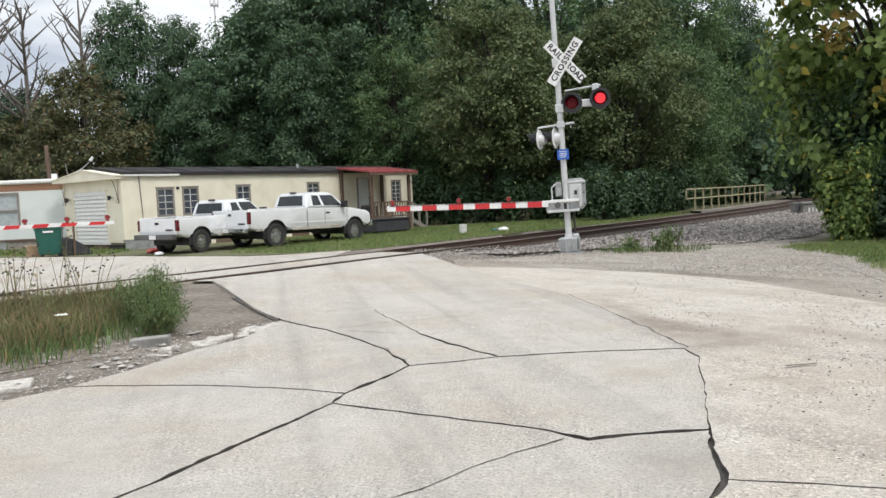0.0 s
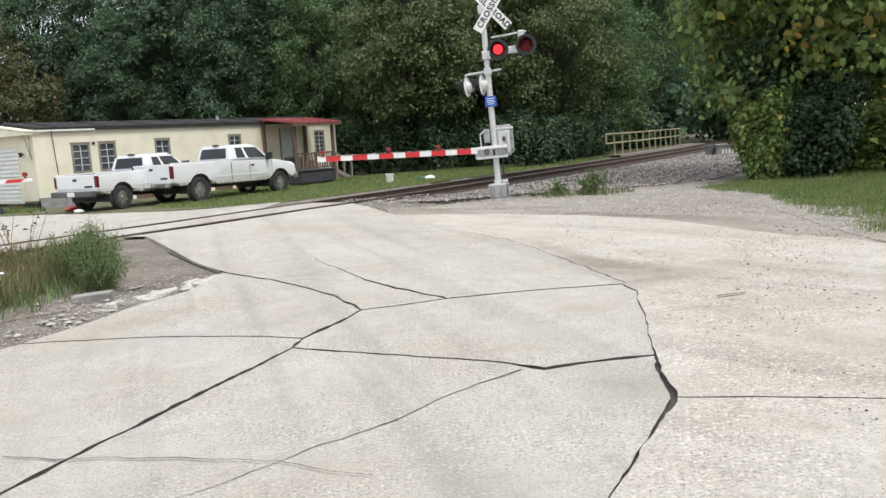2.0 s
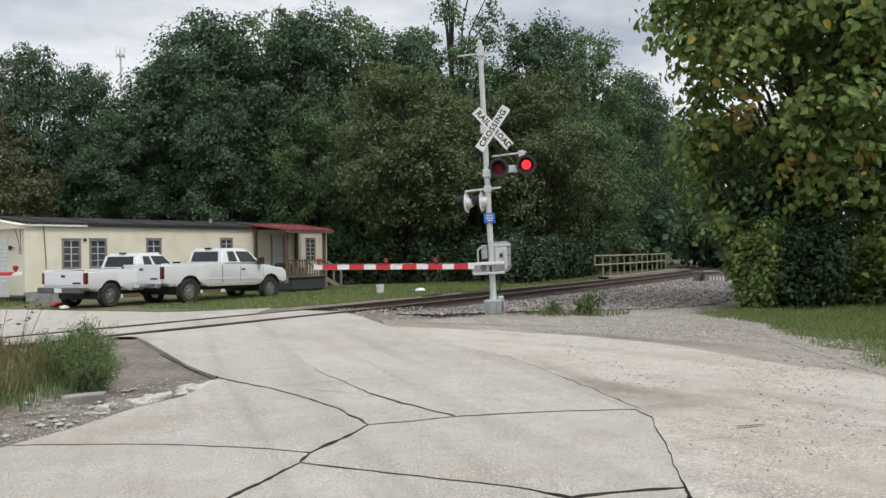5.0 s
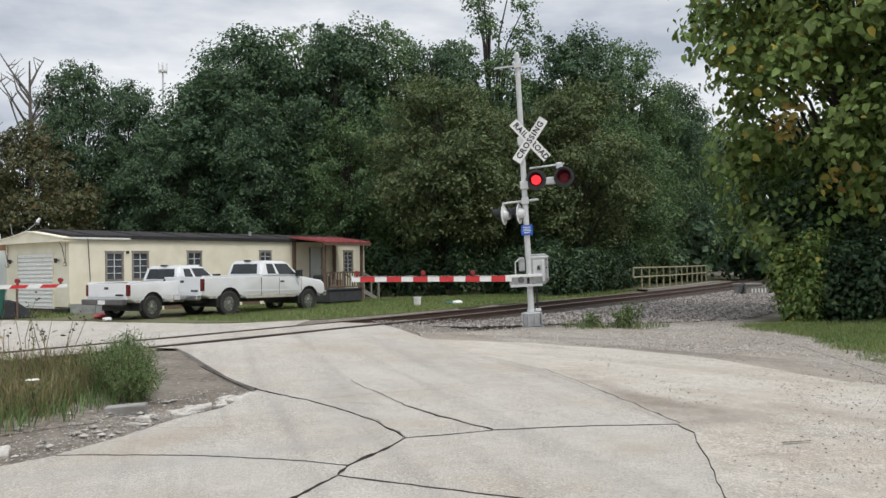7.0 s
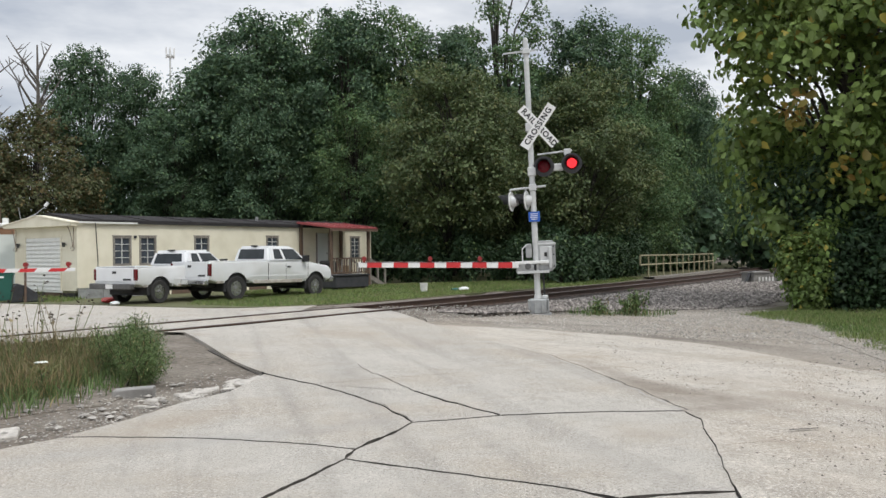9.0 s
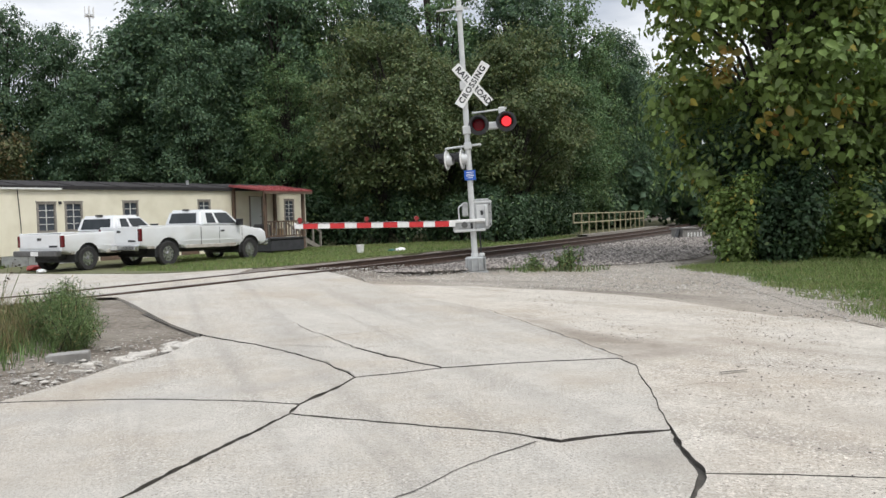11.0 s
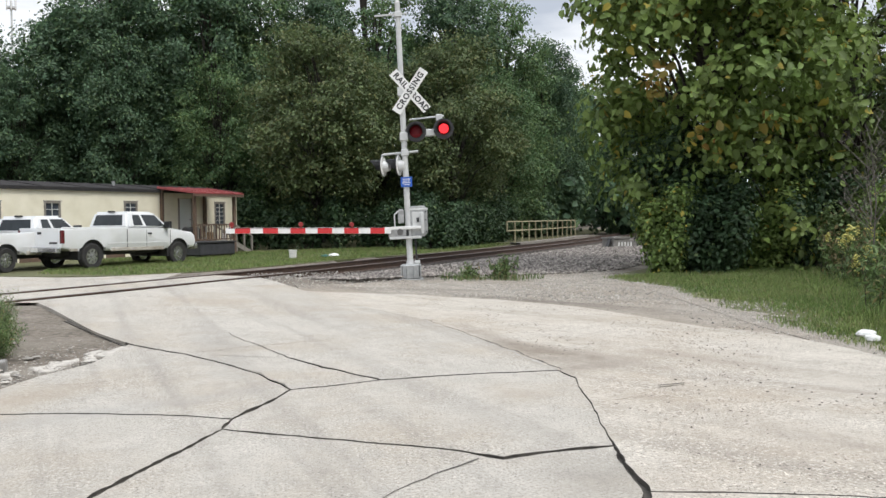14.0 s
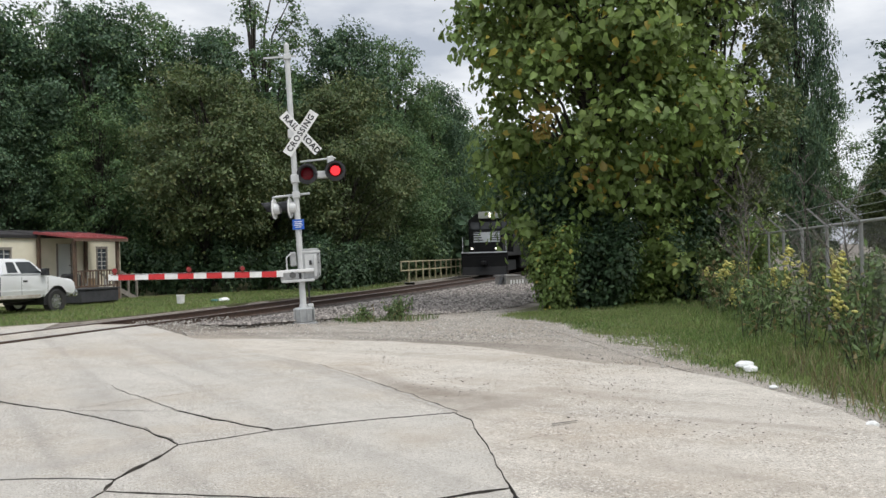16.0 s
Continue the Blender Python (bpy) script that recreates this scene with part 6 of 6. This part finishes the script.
for i in range(7):
    part("skirting_panel", bx(i * 1.65 + 0.02, 0.03, 0, i * 1.65 + 1.61, 0.06, 0.418), GREY_WOOD if i % 2 else GALV, trailer)
part("trim_board", bx(0, -0.02, 0.42, 11.6, -0.002, 0.5), BROWN_WOOD, trailer)
part("roof_vent", rd((10.0, 1.0, 2.94), (10.0, 1.0, 3.2), 0.12, n=10), WHITE_TRIM, trailer)

# utility pole stub and dish behind the roof
polez = thing("utility_pole", pose(-19.6, 41.5, -0.05, 0, -2, 0), "short grey wooden utility pole behind the homes", "pole")
part("pole_shaft", rd((0, 0, 0), (0, 0, 4.8), 0.13, 0.10, n=10), BROWN_WOOD, polez)
dish = thing("satellite_dish", pose(-15.4, 34.8, 2.72, 0, 0, 30), "old satellite dish arm on the roof edge", "satellite dish")
bm = bmesh.new()
limb(bm, [Vector((0, 0, 0)), Vector((0.05, 0, 0.35)), Vector((0.35, 0, 0.5)), Vector((0.75, 0, 0.85))], 0.022, 0.018, 6)
limb(bm, [Vector((0, 0, 0.1)), Vector((-0.2, 0, 0.35)), Vector((-0.25, 0, 0.75))], 0.02, 0.012, 6)
part("dish_arm", bm, GALV, dish)
part("receiver_head", rd((0.70, 0, 0.82), (0.8, 0, 0.98), 0.07, 0.05, n=8), PLASTIC_WHITE, dish)

# ---- bin and clutter by the home ----
bin_ = thing("wheelie_bin", pose(-14.0, 29.75, -0.02, 0, 0, 22), "green plastic wheeled rubbish bin", "rubbish bin")
bm = bmesh.new()
lo = [bm.verts.new((x * 0.34, y * 0.34, 0.1)) for x, y in ((-1, -1), (1, -1), (1, 1), (-1, 1))]
hi = [bm.verts.new((x * 0.43, y * 0.43, 1.02)) for x, y in ((-1, -1), (1, -1), (1, 1), (-1, 1))]
bm.faces.new(lo[::-1])
bm.faces.new(hi)
for i in range(4):
    bm.faces.new((lo[i], lo[(i + 1) % 4], hi[(i + 1) % 4], hi[i]))
bmesh.ops.bevel(bm, geom=bm.edges[:], offset=0.03, segments=2, affect="EDGES")
part("bin_body", bm, BIN_GREEN, bin_)
part("lid", bx(-0.46, -0.46, 1.02, 0.46, 0.46, 1.09, bevel=0.03, seg=2), BIN_GREEN, bin_)
part("rim", bx(-0.45, -0.45, 0.95, 0.45, 0.45, 1.0, bevel=0.01), BIN_GREEN, bin_)
part("label_bar", bx(-0.16, -0.452, 0.86, 0.16, -0.436, 0.92), SIGN_WHITE, bin_)
for x in (-0.3, 0.3):
    part("wheel", rd((x - 0.03, 0.36, 0.1), (x + 0.03, 0.36, 0.1), 0.11, n=14), TYRE, bin_)
tarp = thing("tarp_heap", pose(-13.45, 30.4, -0.03, 0, 0, 30), "heap of dark boards under a tarpaulin", "tarpaulin heap")
part("tarp", pr([(-0.55, 0), (0.68, 0), (0.3, 0.36), (0.0, 0.58), (-0.25, 0.66), (-0.5, 0.5)], 1, -0.2, 0.25, 0.05), TARP, tarp)
part("post", bx(-0.05, -0.32, 0, 0.02, -0.25, 1.2), BROWN_WOOD, tarp)
carton = thing("cardboard_box", pose(-14.65, 29.95, -0.03, 0, 8, 12), "torn brown cardboard beside the bin", "cardboard box")
part("carton_body", bx(-0.25, -0.2, 0, 0.25, 0.2, 0.42, bevel=0.01), CARDBOARD, carton)
part("flap", bx(-0.42, -0.2, 0.36, -0.25, 0.2, 0.38), CARDBOARD, carton)


def litter(name, x, y, s, material, label, seed, z=0.0):
    rng = np.random.default_rng(seed)
    bm = bmesh.new()
    bmesh.ops.create_icosphere(bm, subdivisions=2, radius=s)
    for v in bm.verts:
        v.co *= 1 + 0.35 * noise.noise(v.co * (2.2 / s) + Vector((seed, 0, 0)))
        v.co.z = max(v.co.z * 0.55, -0.2 * s)
    t = part(name, bm, material)
    t.matrix_basis = pose(x, y, land(x, y) + z + 0.15 * s, 0, 0, seed * 40)
    return tagged(t, label, "litter")


litter("crumpled_bag", 6.95, 10.1, 0.115, PLASTIC_WHITE, "crumpled white plastic bag lying in the grass", 1, 0.03)
litter("crumpled_bag", 6.85, 9.85, 0.09, PLASTIC_WHITE, "crumpled white plastic bag lying in the grass", 2, 0.02)
litter("paper_scrap", 6.28, 8.72, 0.05, PLASTIC_WHITE, "scrap of white paper at the grass edge", 3)
litter("paper_scrap", 5.7, 6.75, 0.06, PLASTIC_WHITE, "scrap of white paper at the grass edge", 4)
litter("plastic_bag", 1.9, 34.6, 0.2, PLASTIC_WHITE, "pale plastic bag lying on the grass", 5)
litter("plastic_bag", 1.55, 34.5, 0.17, BIN_GREEN, "teal plastic bag lying on the grass", 6)
litter("red_wrapper", -10.3, 29.6, 0.24, TRASH_RED, "red plastic wrapper on the ground by the truck", 7)
litter("paper_scrap", -9.55, 28.0, 0.15, PLASTIC_WHITE, "white crumpled paper at the road edge", 8)
bucket = thing("white_bucket", pose(0.3, 34.4, -0.03), "white plastic bucket standing on the grass", "bucket")
part("bucket_body", rd((0, 0, 0), (0, 0, 0.34), 0.13, 0.155, n=18), PLASTIC_WHITE, bucket)
part("rim", rd((0, 0, 0.32), (0, 0, 0.36), 0.165, 0.165, n=18), PLASTIC_WHITE, bucket)
CHUNKS = [(-3.15, 10.45, 0.22, 0.09, 0.09, 10), (-3.75, 8.4, 0.24, 0.16, 0.02, 25), (-2.0, 11.35, 0.26, 0.10, 0.03, 62), (-2.45, 10.6, 0.13, 0.08, 0.02, 20)]
rng = np.random.default_rng(19)
for k in range(16):
    f = rng.random()
    CHUNKS.append((-2.85 + 0.85 * f - abs(rng.normal(0, 0.15)), 9.7 + 1.7 * f + rng.normal(0, 0.12), rng.uniform(0.05, 0.15), rng.uniform(0.04, 0.08), rng.uniform(0.005, 0.03), rng.uniform(0, 180)))
for i, (x, y, sx, sy, sz, a) in enumerate(CHUNKS):
    bm = bx(-sx, -sy, -0.08, sx, sy, sz, bevel=0.012)
    bmesh.ops.subdivide_edges(bm, edges=bm.edges[:], cuts=1)
    for v in bm.verts:
        q = noise.noise_vector(v.co * 6 + Vector((i, 0, 0))) * (0.025 if i < 4 else 0.04)
        v.co += Vector((q.x, q.y, q.z * 0.4))
    s = part("concrete_chunk", bm, OLD_CONCRETE if i < 1 else PALE_STONE)
    s.matrix_basis = pose(x, y, land(x, y) - 0.03, 4, -3, a)
    tagged(s, "broken chunk of old concrete beside the road" if i < 2 else "pale broken concrete fragment beside the road", "rubble", "concrete chunks")


# ---- pickup trucks ----
def face_panel(bm, quad, u0, u1, v0, v1, out=0.006, thick=0.012):
    """A panel on a four-cornered face (a b low, d c high), between the fractions u and v, standing a little proud."""
    a, b, c, d = [Vector(q) for q in quad]
    n = (b - a).cross(d - a).normalized()

    def at(u, v):
        return (a + (b - a) * u) * (1 - v) + (d + (c - d) * u) * v
    ps = [at(u0, v0), at(u1, v0), at(u1, v1), at(u0, v1)]
    lo = [bm.verts.new(p - n * thick) for p in ps]
    hi = [bm.verts.new(p + n * out) for p in ps]
    bm.faces.new(lo[::-1])
    bm.faces.new(hi)
    for i in range(4):
        bm.faces.new((lo[i], lo[(i + 1) % 4], hi[(i + 1) % 4], hi[i]))
    return bm


def arch(cx, cz, r, z0, n=9):
    """Points of a wheel arch from back to front."""
    a0 = math.asin((z0 - cz) / r)
    return [(cx - r * math.cos(a), cz + r * math.sin(a)) for a in [a0 + (math.pi - 2 * a0) * i / n for i in range(n + 1)]]


def wheel(parent, x, y, r, side):
    w = new("wheel")
    w.parent = parent
    w.matrix_basis = pose(x, y, r)
    bm = bmesh.new()
    prof = [(0.60, -0.12), (0.93, -0.135), (1.0, -0.1), (1.0, 0.1), (0.93, 0.135), (0.60, 0.12)]
    n = 26
    rings = [[bm.verts.new((p * r * math.cos(6.2832 * i / n), o, p * r * math.sin(6.2832 * i / n))) for p, o in prof] for i in range(n)]
    for i in range(n):
        for k in range(len(prof) - 1):
            bm.faces.new((rings[i][k], rings[i][k + 1], rings[(i + 1) % n][k + 1], rings[(i + 1) % n][k]))
    part("tyre", bm, TYRE, w)
    bm = bmesh.new()
    rod(bm, (0, -0.1, 0), (0, 0.1, 0), r * 0.61, n=22)
    rim = part("rim", bm, CHROME, w, "dull silver wheel rim")
    for i in range(8):
        bm = bmesh.new()
        a = 6.2832 * i / 8
        rod(bm, (r * 0.42 * math.cos(a), side * 0.09, r * 0.42 * math.sin(a)), (r * 0.42 * math.cos(a), side * 0.106, r * 0.42 * math.sin(a)), r * 0.085, n=8)
        part("rim_hole", bm, BLACK_PLASTIC, rim)
    part("hub", rd((0, side * 0.09, 0), (0, side * 0.14, 0), r * 0.2, r * 0.15, n=12), CHROME, rim)


def pickup(m, label, wb, rear, front, bed, hood, roof, cab0, cab1, r, sill, wid, lamp_z, dark_bumper):
    t = thing("pickup_truck", m, label, "pickup truck", "white pickup trucks")
    h = wid / 2
    ra = arch(0, r + 0.06, r + 0.16, sill + 0.02)
    fa = arch(wb, r + 0.06, r + 0.16, sill + 0.02)
    out = [(rear, sill + 0.14), (rear + 0.35, sill + 0.04)] + ra + [(0.8, sill), (wb - 0.8, sill)] + fa + [(front - 0.1, sill + 0.06), (front, sill + 0.16), (front + 0.02, hood - 0.40), (front - 0.03, hood - 0.17), (front - 0.2, hood - 0.06), (front - 0.75, hood), (cab1 - 0.05, bed - 0.01), (cab0, bed), (rear, bed)]
    smooth(part("body", pr(out, 1, -h, h, 0.085, 4), WHITE_PAINT, t), 50)
    part("arch_liner", bx(-r - 0.1, -h + 0.09, r - 0.1, r + 0.1, h - 0.09, r * 2 + 0.1), BLACK_PLASTIC, t)
    part("arch_liner", bx(wb - r - 0.1, -h + 0.09, r - 0.1, wb + r + 0.1, h - 0.09, r * 2 + 0.1), BLACK_PLASTIC, t)
    part("chassis", bx(rear + 0.25, -0.5, sill - 0.14, front - 0.4, 0.5, sill + 0.06, bevel=0.02), BLACK_PLASTIC, t)
    part("axle", rd((0, -h + 0.1, r), (0, h - 0.1, r), 0.06, n=8), BLACK_PLASTIC, t)
    part("axle", rd((wb, -h + 0.1, r), (wb, h - 0.1, r), 0.06, n=8), BLACK_PLASTIC, t)
    part("bed_liner", bx(rear + 0.1, -h + 0.12, bed - 0.01, cab0 - 0.06, h - 0.12, bed + 0.006), BLACK_PLASTIC, t)
    for s in (-1, 1):
        part("bed_rail", bx(rear + 0.06, s * (h - 0.06) - 0.045, bed - 0.005, cab0 - 0.05, s * (h - 0.06) + 0.045, bed + 0.03, bevel=0.012), WHITE_PAINT, t)
    # cab
    lo = [Vector((cab0, -h + 0.03, bed - 0.03)), Vector((cab1, -h + 0.03, bed - 0.03)), Vector((cab1, h - 0.03, bed - 0.03)), Vector((cab0, h - 0.03, bed - 0.03))]
    hi = [Vector((cab0 + 0.16, -h + 0.2, roof)), Vector((cab1 - 0.74, -h + 0.2, roof)), Vector((cab1 - 0.74, h - 0.2, roof)), Vector((cab0 + 0.16, h - 0.2, roof))]
    bm = bmesh.new()
    vl, vh = [bm.verts.new(v) for v in lo], [bm.verts.new(v) for v in hi]
    bm.faces.new(vl[::-1])
    top = bm.faces.new(vh)
    for i in range(4):
        bm.faces.new((vl[i], vl[(i + 1) % 4], vh[(i + 1) % 4], vh[i]))
    bmesh.ops.bevel(bm, geom=bm.edges[:], offset=0.09, segments=4, affect="EDGES")
    cab = smooth(part("cab", bm, WHITE_PAINT, t), 35)
    right, left, back, wind = (lo[0], lo[1], hi[1], hi[0]), (lo[2], lo[3], hi[3], hi[2]), (lo[3], lo[0], hi[0], hi[3]), (lo[1], lo[2], hi[2], hi[1])
    part("rear_window", face_panel(bmesh.new(), back, 0.13, 0.87, 0.2, 0.8), VEHICLE_GLASS, cab)
    part("windscreen", face_panel(bmesh.new(), wind, 0.06, 0.94, 0.1, 0.9), VEHICLE_GLASS, cab)
    for q in (right, left):
        f = q is right
        ua, ub, uc, ud = (0.15, 0.37, 0.44, 0.89) if f else (0.63, 0.85, 0.11, 0.56)
        part("quarter_window", face_panel(bmesh.new(), q, ua, ub, 0.2, 0.80), VEHICLE_GLASS, cab)
        part("door_window", face_panel(bmesh.new(), q, uc, ud, 0.17, 0.81), VEHICLE_GLASS, cab)
    # wheel-arch lips, mud along the sills, the pressed line along the side
    for cx in (0, wb):
        pts = arch(cx, r + 0.06, r + 0.17, sill + 0.03)
        for s in (-1, 1):
            bm = bmesh.new()
            limb(bm, [Vector((px_, s * (h - 0.012), pz)) for px_, pz in pts], 0.013, 0.013, 6)
            part("arch_lip", bm, WHITE_PAINT, t)
    for s in (-1, 1):
        part("muddy_sill", bx(0.74, s * (h - 0.02) - 0.03, sill - 0.015, wb - 0.74, s * (h - 0.02) + 0.03, sill + 0.12, bevel=0.02), MUD_PAINT, t, "white paint splashed with brown mud")
        part("rear_sill", bx(rear + 0.3, s * (h - 0.03) - 0.03, sill + 0.02, -r - 0.16, s * (h - 0.03) + 0.03, sill + 0.13, bevel=0.02), MUD_PAINT, t, "white paint splashed with brown mud")
    part("roof_lamp", bx(cab0 + 0.17, -0.14, roof - 0.03, cab0 + 0.26, 0.14, roof + 0.025, bevel=0.012), BLACK_PLASTIC, t)
    # doors: seams and handles
    xd0, xd1 = cab0 + (cab1 - cab0) * 0.40, cab1 - 0.12
    for s in (-1, 1):
        y = s * (h + 0.001)
        for x in (xd0, xd1):
            part("door_seam", bx(x - 0.006, y - 0.004, sill + 0.1, x + 0.006, y + 0.004, bed - 0.06), BLACK_PLASTIC, t)
        part("bed_seam", bx(cab0 - 0.05, y - 0.006, sill + 0.05, cab0 - 0.025, y + 0.006, bed - 0.05), BLACK_PLASTIC, t)
        part("door_handle", bx(xd0 + 0.06, y - 0.02, bed - 0.22, xd0 + 0.24, y + 0.02, bed - 0.16, bevel=0.008), BLACK_PLASTIC, t)
        part("side_mirror", bx(cab1 - 0.42, s * (h + 0.02), bed + 0.02, cab1 - 0.3, s * (h + 0.2), bed + 0.2, bevel=0.03), BLACK_PLASTIC, t)
        part("side_crease", bx(0.62, y - 0.008, sill + 0.24, wb - 0.6, y + 0.008, sill + 0.28), WHITE_PAINT, t)
        part("tail_lamp", bx(rear - 0.012, s * (h - 0.045) - 0.055, lamp_z[0], rear + 0.1, s * (h - 0.045) + 0.055, lamp_z[1], bevel=0.012), TAIL_RED, t)
        part("headlight", bx(front - 0.02, s * (h - 0.2) - 0.12, hood - 0.36, front + 0.03, s * (h - 0.2) + 0.12, hood - 0.2, bevel=0.02), CHROME, t)
    gate = part("tailgate", bx(rear - 0.014, -h + 0.13, sill + 0.22, rear + 0.02, h - 0.13, bed - 0.01, bevel=0.008), WHITE_PAINT, t)
    part("tailgate_handle", bx(rear - 0.022, -0.09, bed - 0.2, rear - 0.012, 0.09, bed - 0.12), BLACK_PLASTIC, gate)
    part("badge_bar", bx(rear - 0.018, -h + 0.2, sill + 0.26, rear - 0.0145, -h + 0.55, sill + 0.32), BLACK_PLASTIC, gate)
    bump = part("rear_bumper", bx(rear - 0.22, -h + 0.02, sill - 0.02, rear - 0.02, h - 0.02, sill + 0.16, bevel=0.03, seg=2), CHROME if not dark_bumper else STEEL_DARK, t, "dull steel rear bumper")
    part("number_plate", bx(rear - 0.228, -0.16, sill + 0.0, rear - 0.2205, 0.16, sill + 0.14), SIGN_WHITE, bump)
    part("front_bumper", bx(front - 0.1, -h + 0.02, sill - 0.02, front + 0.14, h - 0.02, sill + 0.2, bevel=0.04, seg=2), CHROME, t)
    part("grille", bx(front - 0.02, -h + 0.4, hood - 0.45, front + 0.035, h - 0.4, hood - 0.16, bevel=0.02), CHROME, t)
    for x in (0, wb):
        for s in (-1, 1):
            wheel(t, x, s * (h - 0.14), r, s)
    return t


pickup(pose(-6.93, 30.62, -0.04, 0, 0.8, 54), "white extended-cab pickup truck parked on the grass, muddy sills", 3.93, -1.2, 4.82, 1.34, 1.25, 1.91, 1.5, 3.62, 0.42, 0.58, 1.98, (0.86, 1.27), False)
pickup(pose(-9.19, 29.30, -0.03, 0, 0, 60), "white older pickup truck parked beside the home, steel bumper", 3.6, -1.02, 4.5, 1.19, 1.15, 1.74, 1.2, 3.2, 0.38, 0.52, 1.92, (0.78, 1.14), True)

# ---- locomotive ----
loco = thing("locomotive", pose(0, 0, 0), "black freight locomotive with white striped nose and lit headlights", "locomotive")
part("frame_sill", bx(-18.5, -1.5, 1.28, -0.1, 1.5, 1.52, bevel=0.02), LOCO_BLACK, loco)
part("sill_stripe", bx(-0.098, -1.48, 1.50, -0.06, 1.48, 1.57), LOCO_WHITE, loco, "white line along the front sill")
part("pilot", pr([(-1.45, 0.35), (1.45, 0.35), (1.5, 1.28), (-1.5, 1.28)], 0, -0.25, -0.08, 0.02), LOCO_BLACK, loco)
part("snow_plough", pr([(-0.10, 0.12), (0.22, 0.12), (-0.04, 0.62), (-0.14, 0.62)], 1, -1.4, 1.4), LOCO_BLACK, loco)
part("coupler", bx(-0.2, -0.15, 0.72, 0.42, 0.15, 0.98, bevel=0.05), LOCO_BLACK, loco)
part("short_nose", pr([(-1.05, 1.52), (1.05, 1.52), (1.05, 2.72), (0.85, 2.92), (-0.85, 2.92), (-1.05, 2.72)], 0, -3.0, -1.1, 0.05), LOCO_BLACK, loco)
part("nose_emblem", bx(-1.098, -0.86, 2.20, -1.08, 0.86, 2.84), LOCO_WHITE, loco, "white emblem panel on the nose")
for i in range(4):
    part("emblem_stripe", bx(-1.084, -0.9, 2.30 + 0.15 * i, -1.074, 0.9 - 1.15 - 0.07 * i, 2.37 + 0.15 * i), LOCO_BLACK, loco)
    part("emblem_stripe", bx(-1.084, 0.28 + 0.05 * i, 2.30 + 0.15 * i, -1.074, 0.9, 2.35 + 0.15 * i), LOCO_BLACK, loco)
part("cab_body", pr([(-1.5, 1.52), (1.5, 1.52), (1.5, 3.7), (0.95, 4.12), (-0.95, 4.12), (-1.5, 3.7)], 0, -5.2, -2.6, 0.04), LOCO_BLACK, loco)
for y0, y1 in ((-1.35, -0.75), (-0.65, -0.05), (0.05, 0.65), (0.75, 1.35)):
    part("cab_window", bx(-2.602, y0, 3.08, -2.585, y1, 3.55), VEHICLE_GLASS, loco)
part("number_board", bx(-2.61, -0.78, 3.78, -2.45, 0.78, 4.24, bevel=0.02), LOCO_GREY, loco, "pale number board over the cab")
for z in (3.93, 4.08):
    part("headlight", rd((-2.46, 0, z), (-2.40, 0, z), 0.055, n=14), HEADLIGHT, loco, "lit headlight")
for y in (-0.78, 0.78):
    part("ditch_light", rd((-0.1, y, 1.78), (-0.04, y, 1.78), 0.055, n=14), HEADLIGHT, loco, "lit ditch light")
    part("light_bracket", bx(-0.3, y - 0.13, 1.6, -0.1, y + 0.13, 1.92, bevel=0.02), LOCO_BLACK, loco)
for y in (-1.4, 1.4):
    part("hand_rail", rd((-0.15, y, 1.52), (-0.15, y, 2.5), 0.02, n=6), LOCO_WHITE, loco)
    part("hand_rail", rd((-0.15, y, 2.5), (-2.6, y, 2.5), 0.02, n=6), LOCO_BLACK, loco)
part("long_hood", pr([(-0.95, 1.52), (0.95, 1.52), (0.95, 3.75), (0.7, 4.0), (-0.7, 4.0), (-0.95, 3.75)], 0, -18.0, -5.2, 0.04), LOCO_BLACK, loco)
part("fuel_tank", bx(-12, -1.35, 0.35, -7, 1.35, 1.28, bevel=0.1), LOCO_BLACK, loco)
for x0 in (-5.2, -16.8):
    part("bogie", bx(x0, -1.25, 0.3, x0 + 3.6, 1.25, 1.0, bevel=0.05), LOCO_BLACK, loco)
    for k in range(3):
        part("wheelset", rd((x0 + 0.6 + 1.2 * k, -0.8, 0.5), (x0 + 0.6 + 1.2 * k, 0.8, 0.5), 0.5, n=18), RAIL_STEEL, loco)

# ---- ties, last: one mesh shared by all ----
s, x, count = 0.0, -38.0, 0
while x < 40 and count < 170:
    u = track_dir(x)
    if not -6.6 < x < -1.3:
        tie = new("tie", tie_me)
        tie.parent = track
        p = track_at(x, 0.0, rail_z(x) - 0.165)
        tie.matrix_basis = Matrix.LocRotScale(p, Euler((0, 0, math.atan2(-u.x, u.y) + random.uniform(-0.02, 0.02))), None)
        count += 1
    x += 0.55 * u.x * (1.0 if -10 < x < 20 else 1.6)


# ---- what moves ----
FLASH = 0.614


def motions():
    # the lit light swaps between the two flashers
    seats = [pose(0.29, -0.156, 3.56, 0, 0, -4), pose(0.95, -0.156, 3.60, 0, 0, -4)]
    rows, k, t = [(0.0, seats[1])], 1, 0.53
    while t < 16.0:
        rows += [(t, seats[k]), (t + 0.04, seats[1 - k])]
        k, t = 1 - k, t + FLASH
    rows.append((16.0, seats[k]))
    walk(lit_lens, rows)
    # the train runs in along the track at an even pace
    rows = []
    n = 33
    for i in range(n):
        t = 16.0 * i / (n - 1)
        x, left = 18.9, 12.5 * (16.0 - t)
        while left > 0:
            x += 0.5 * track_dir(x).x
            left -= 0.5
        x += left * track_dir(x).x
        u = track_dir(x)
        rows.append((t, pose(x, track_y(x), rail_z(x), 0, 0, math.degrees(math.atan2(-u.y, -u.x)))))
    walk(loco, rows)


motions()
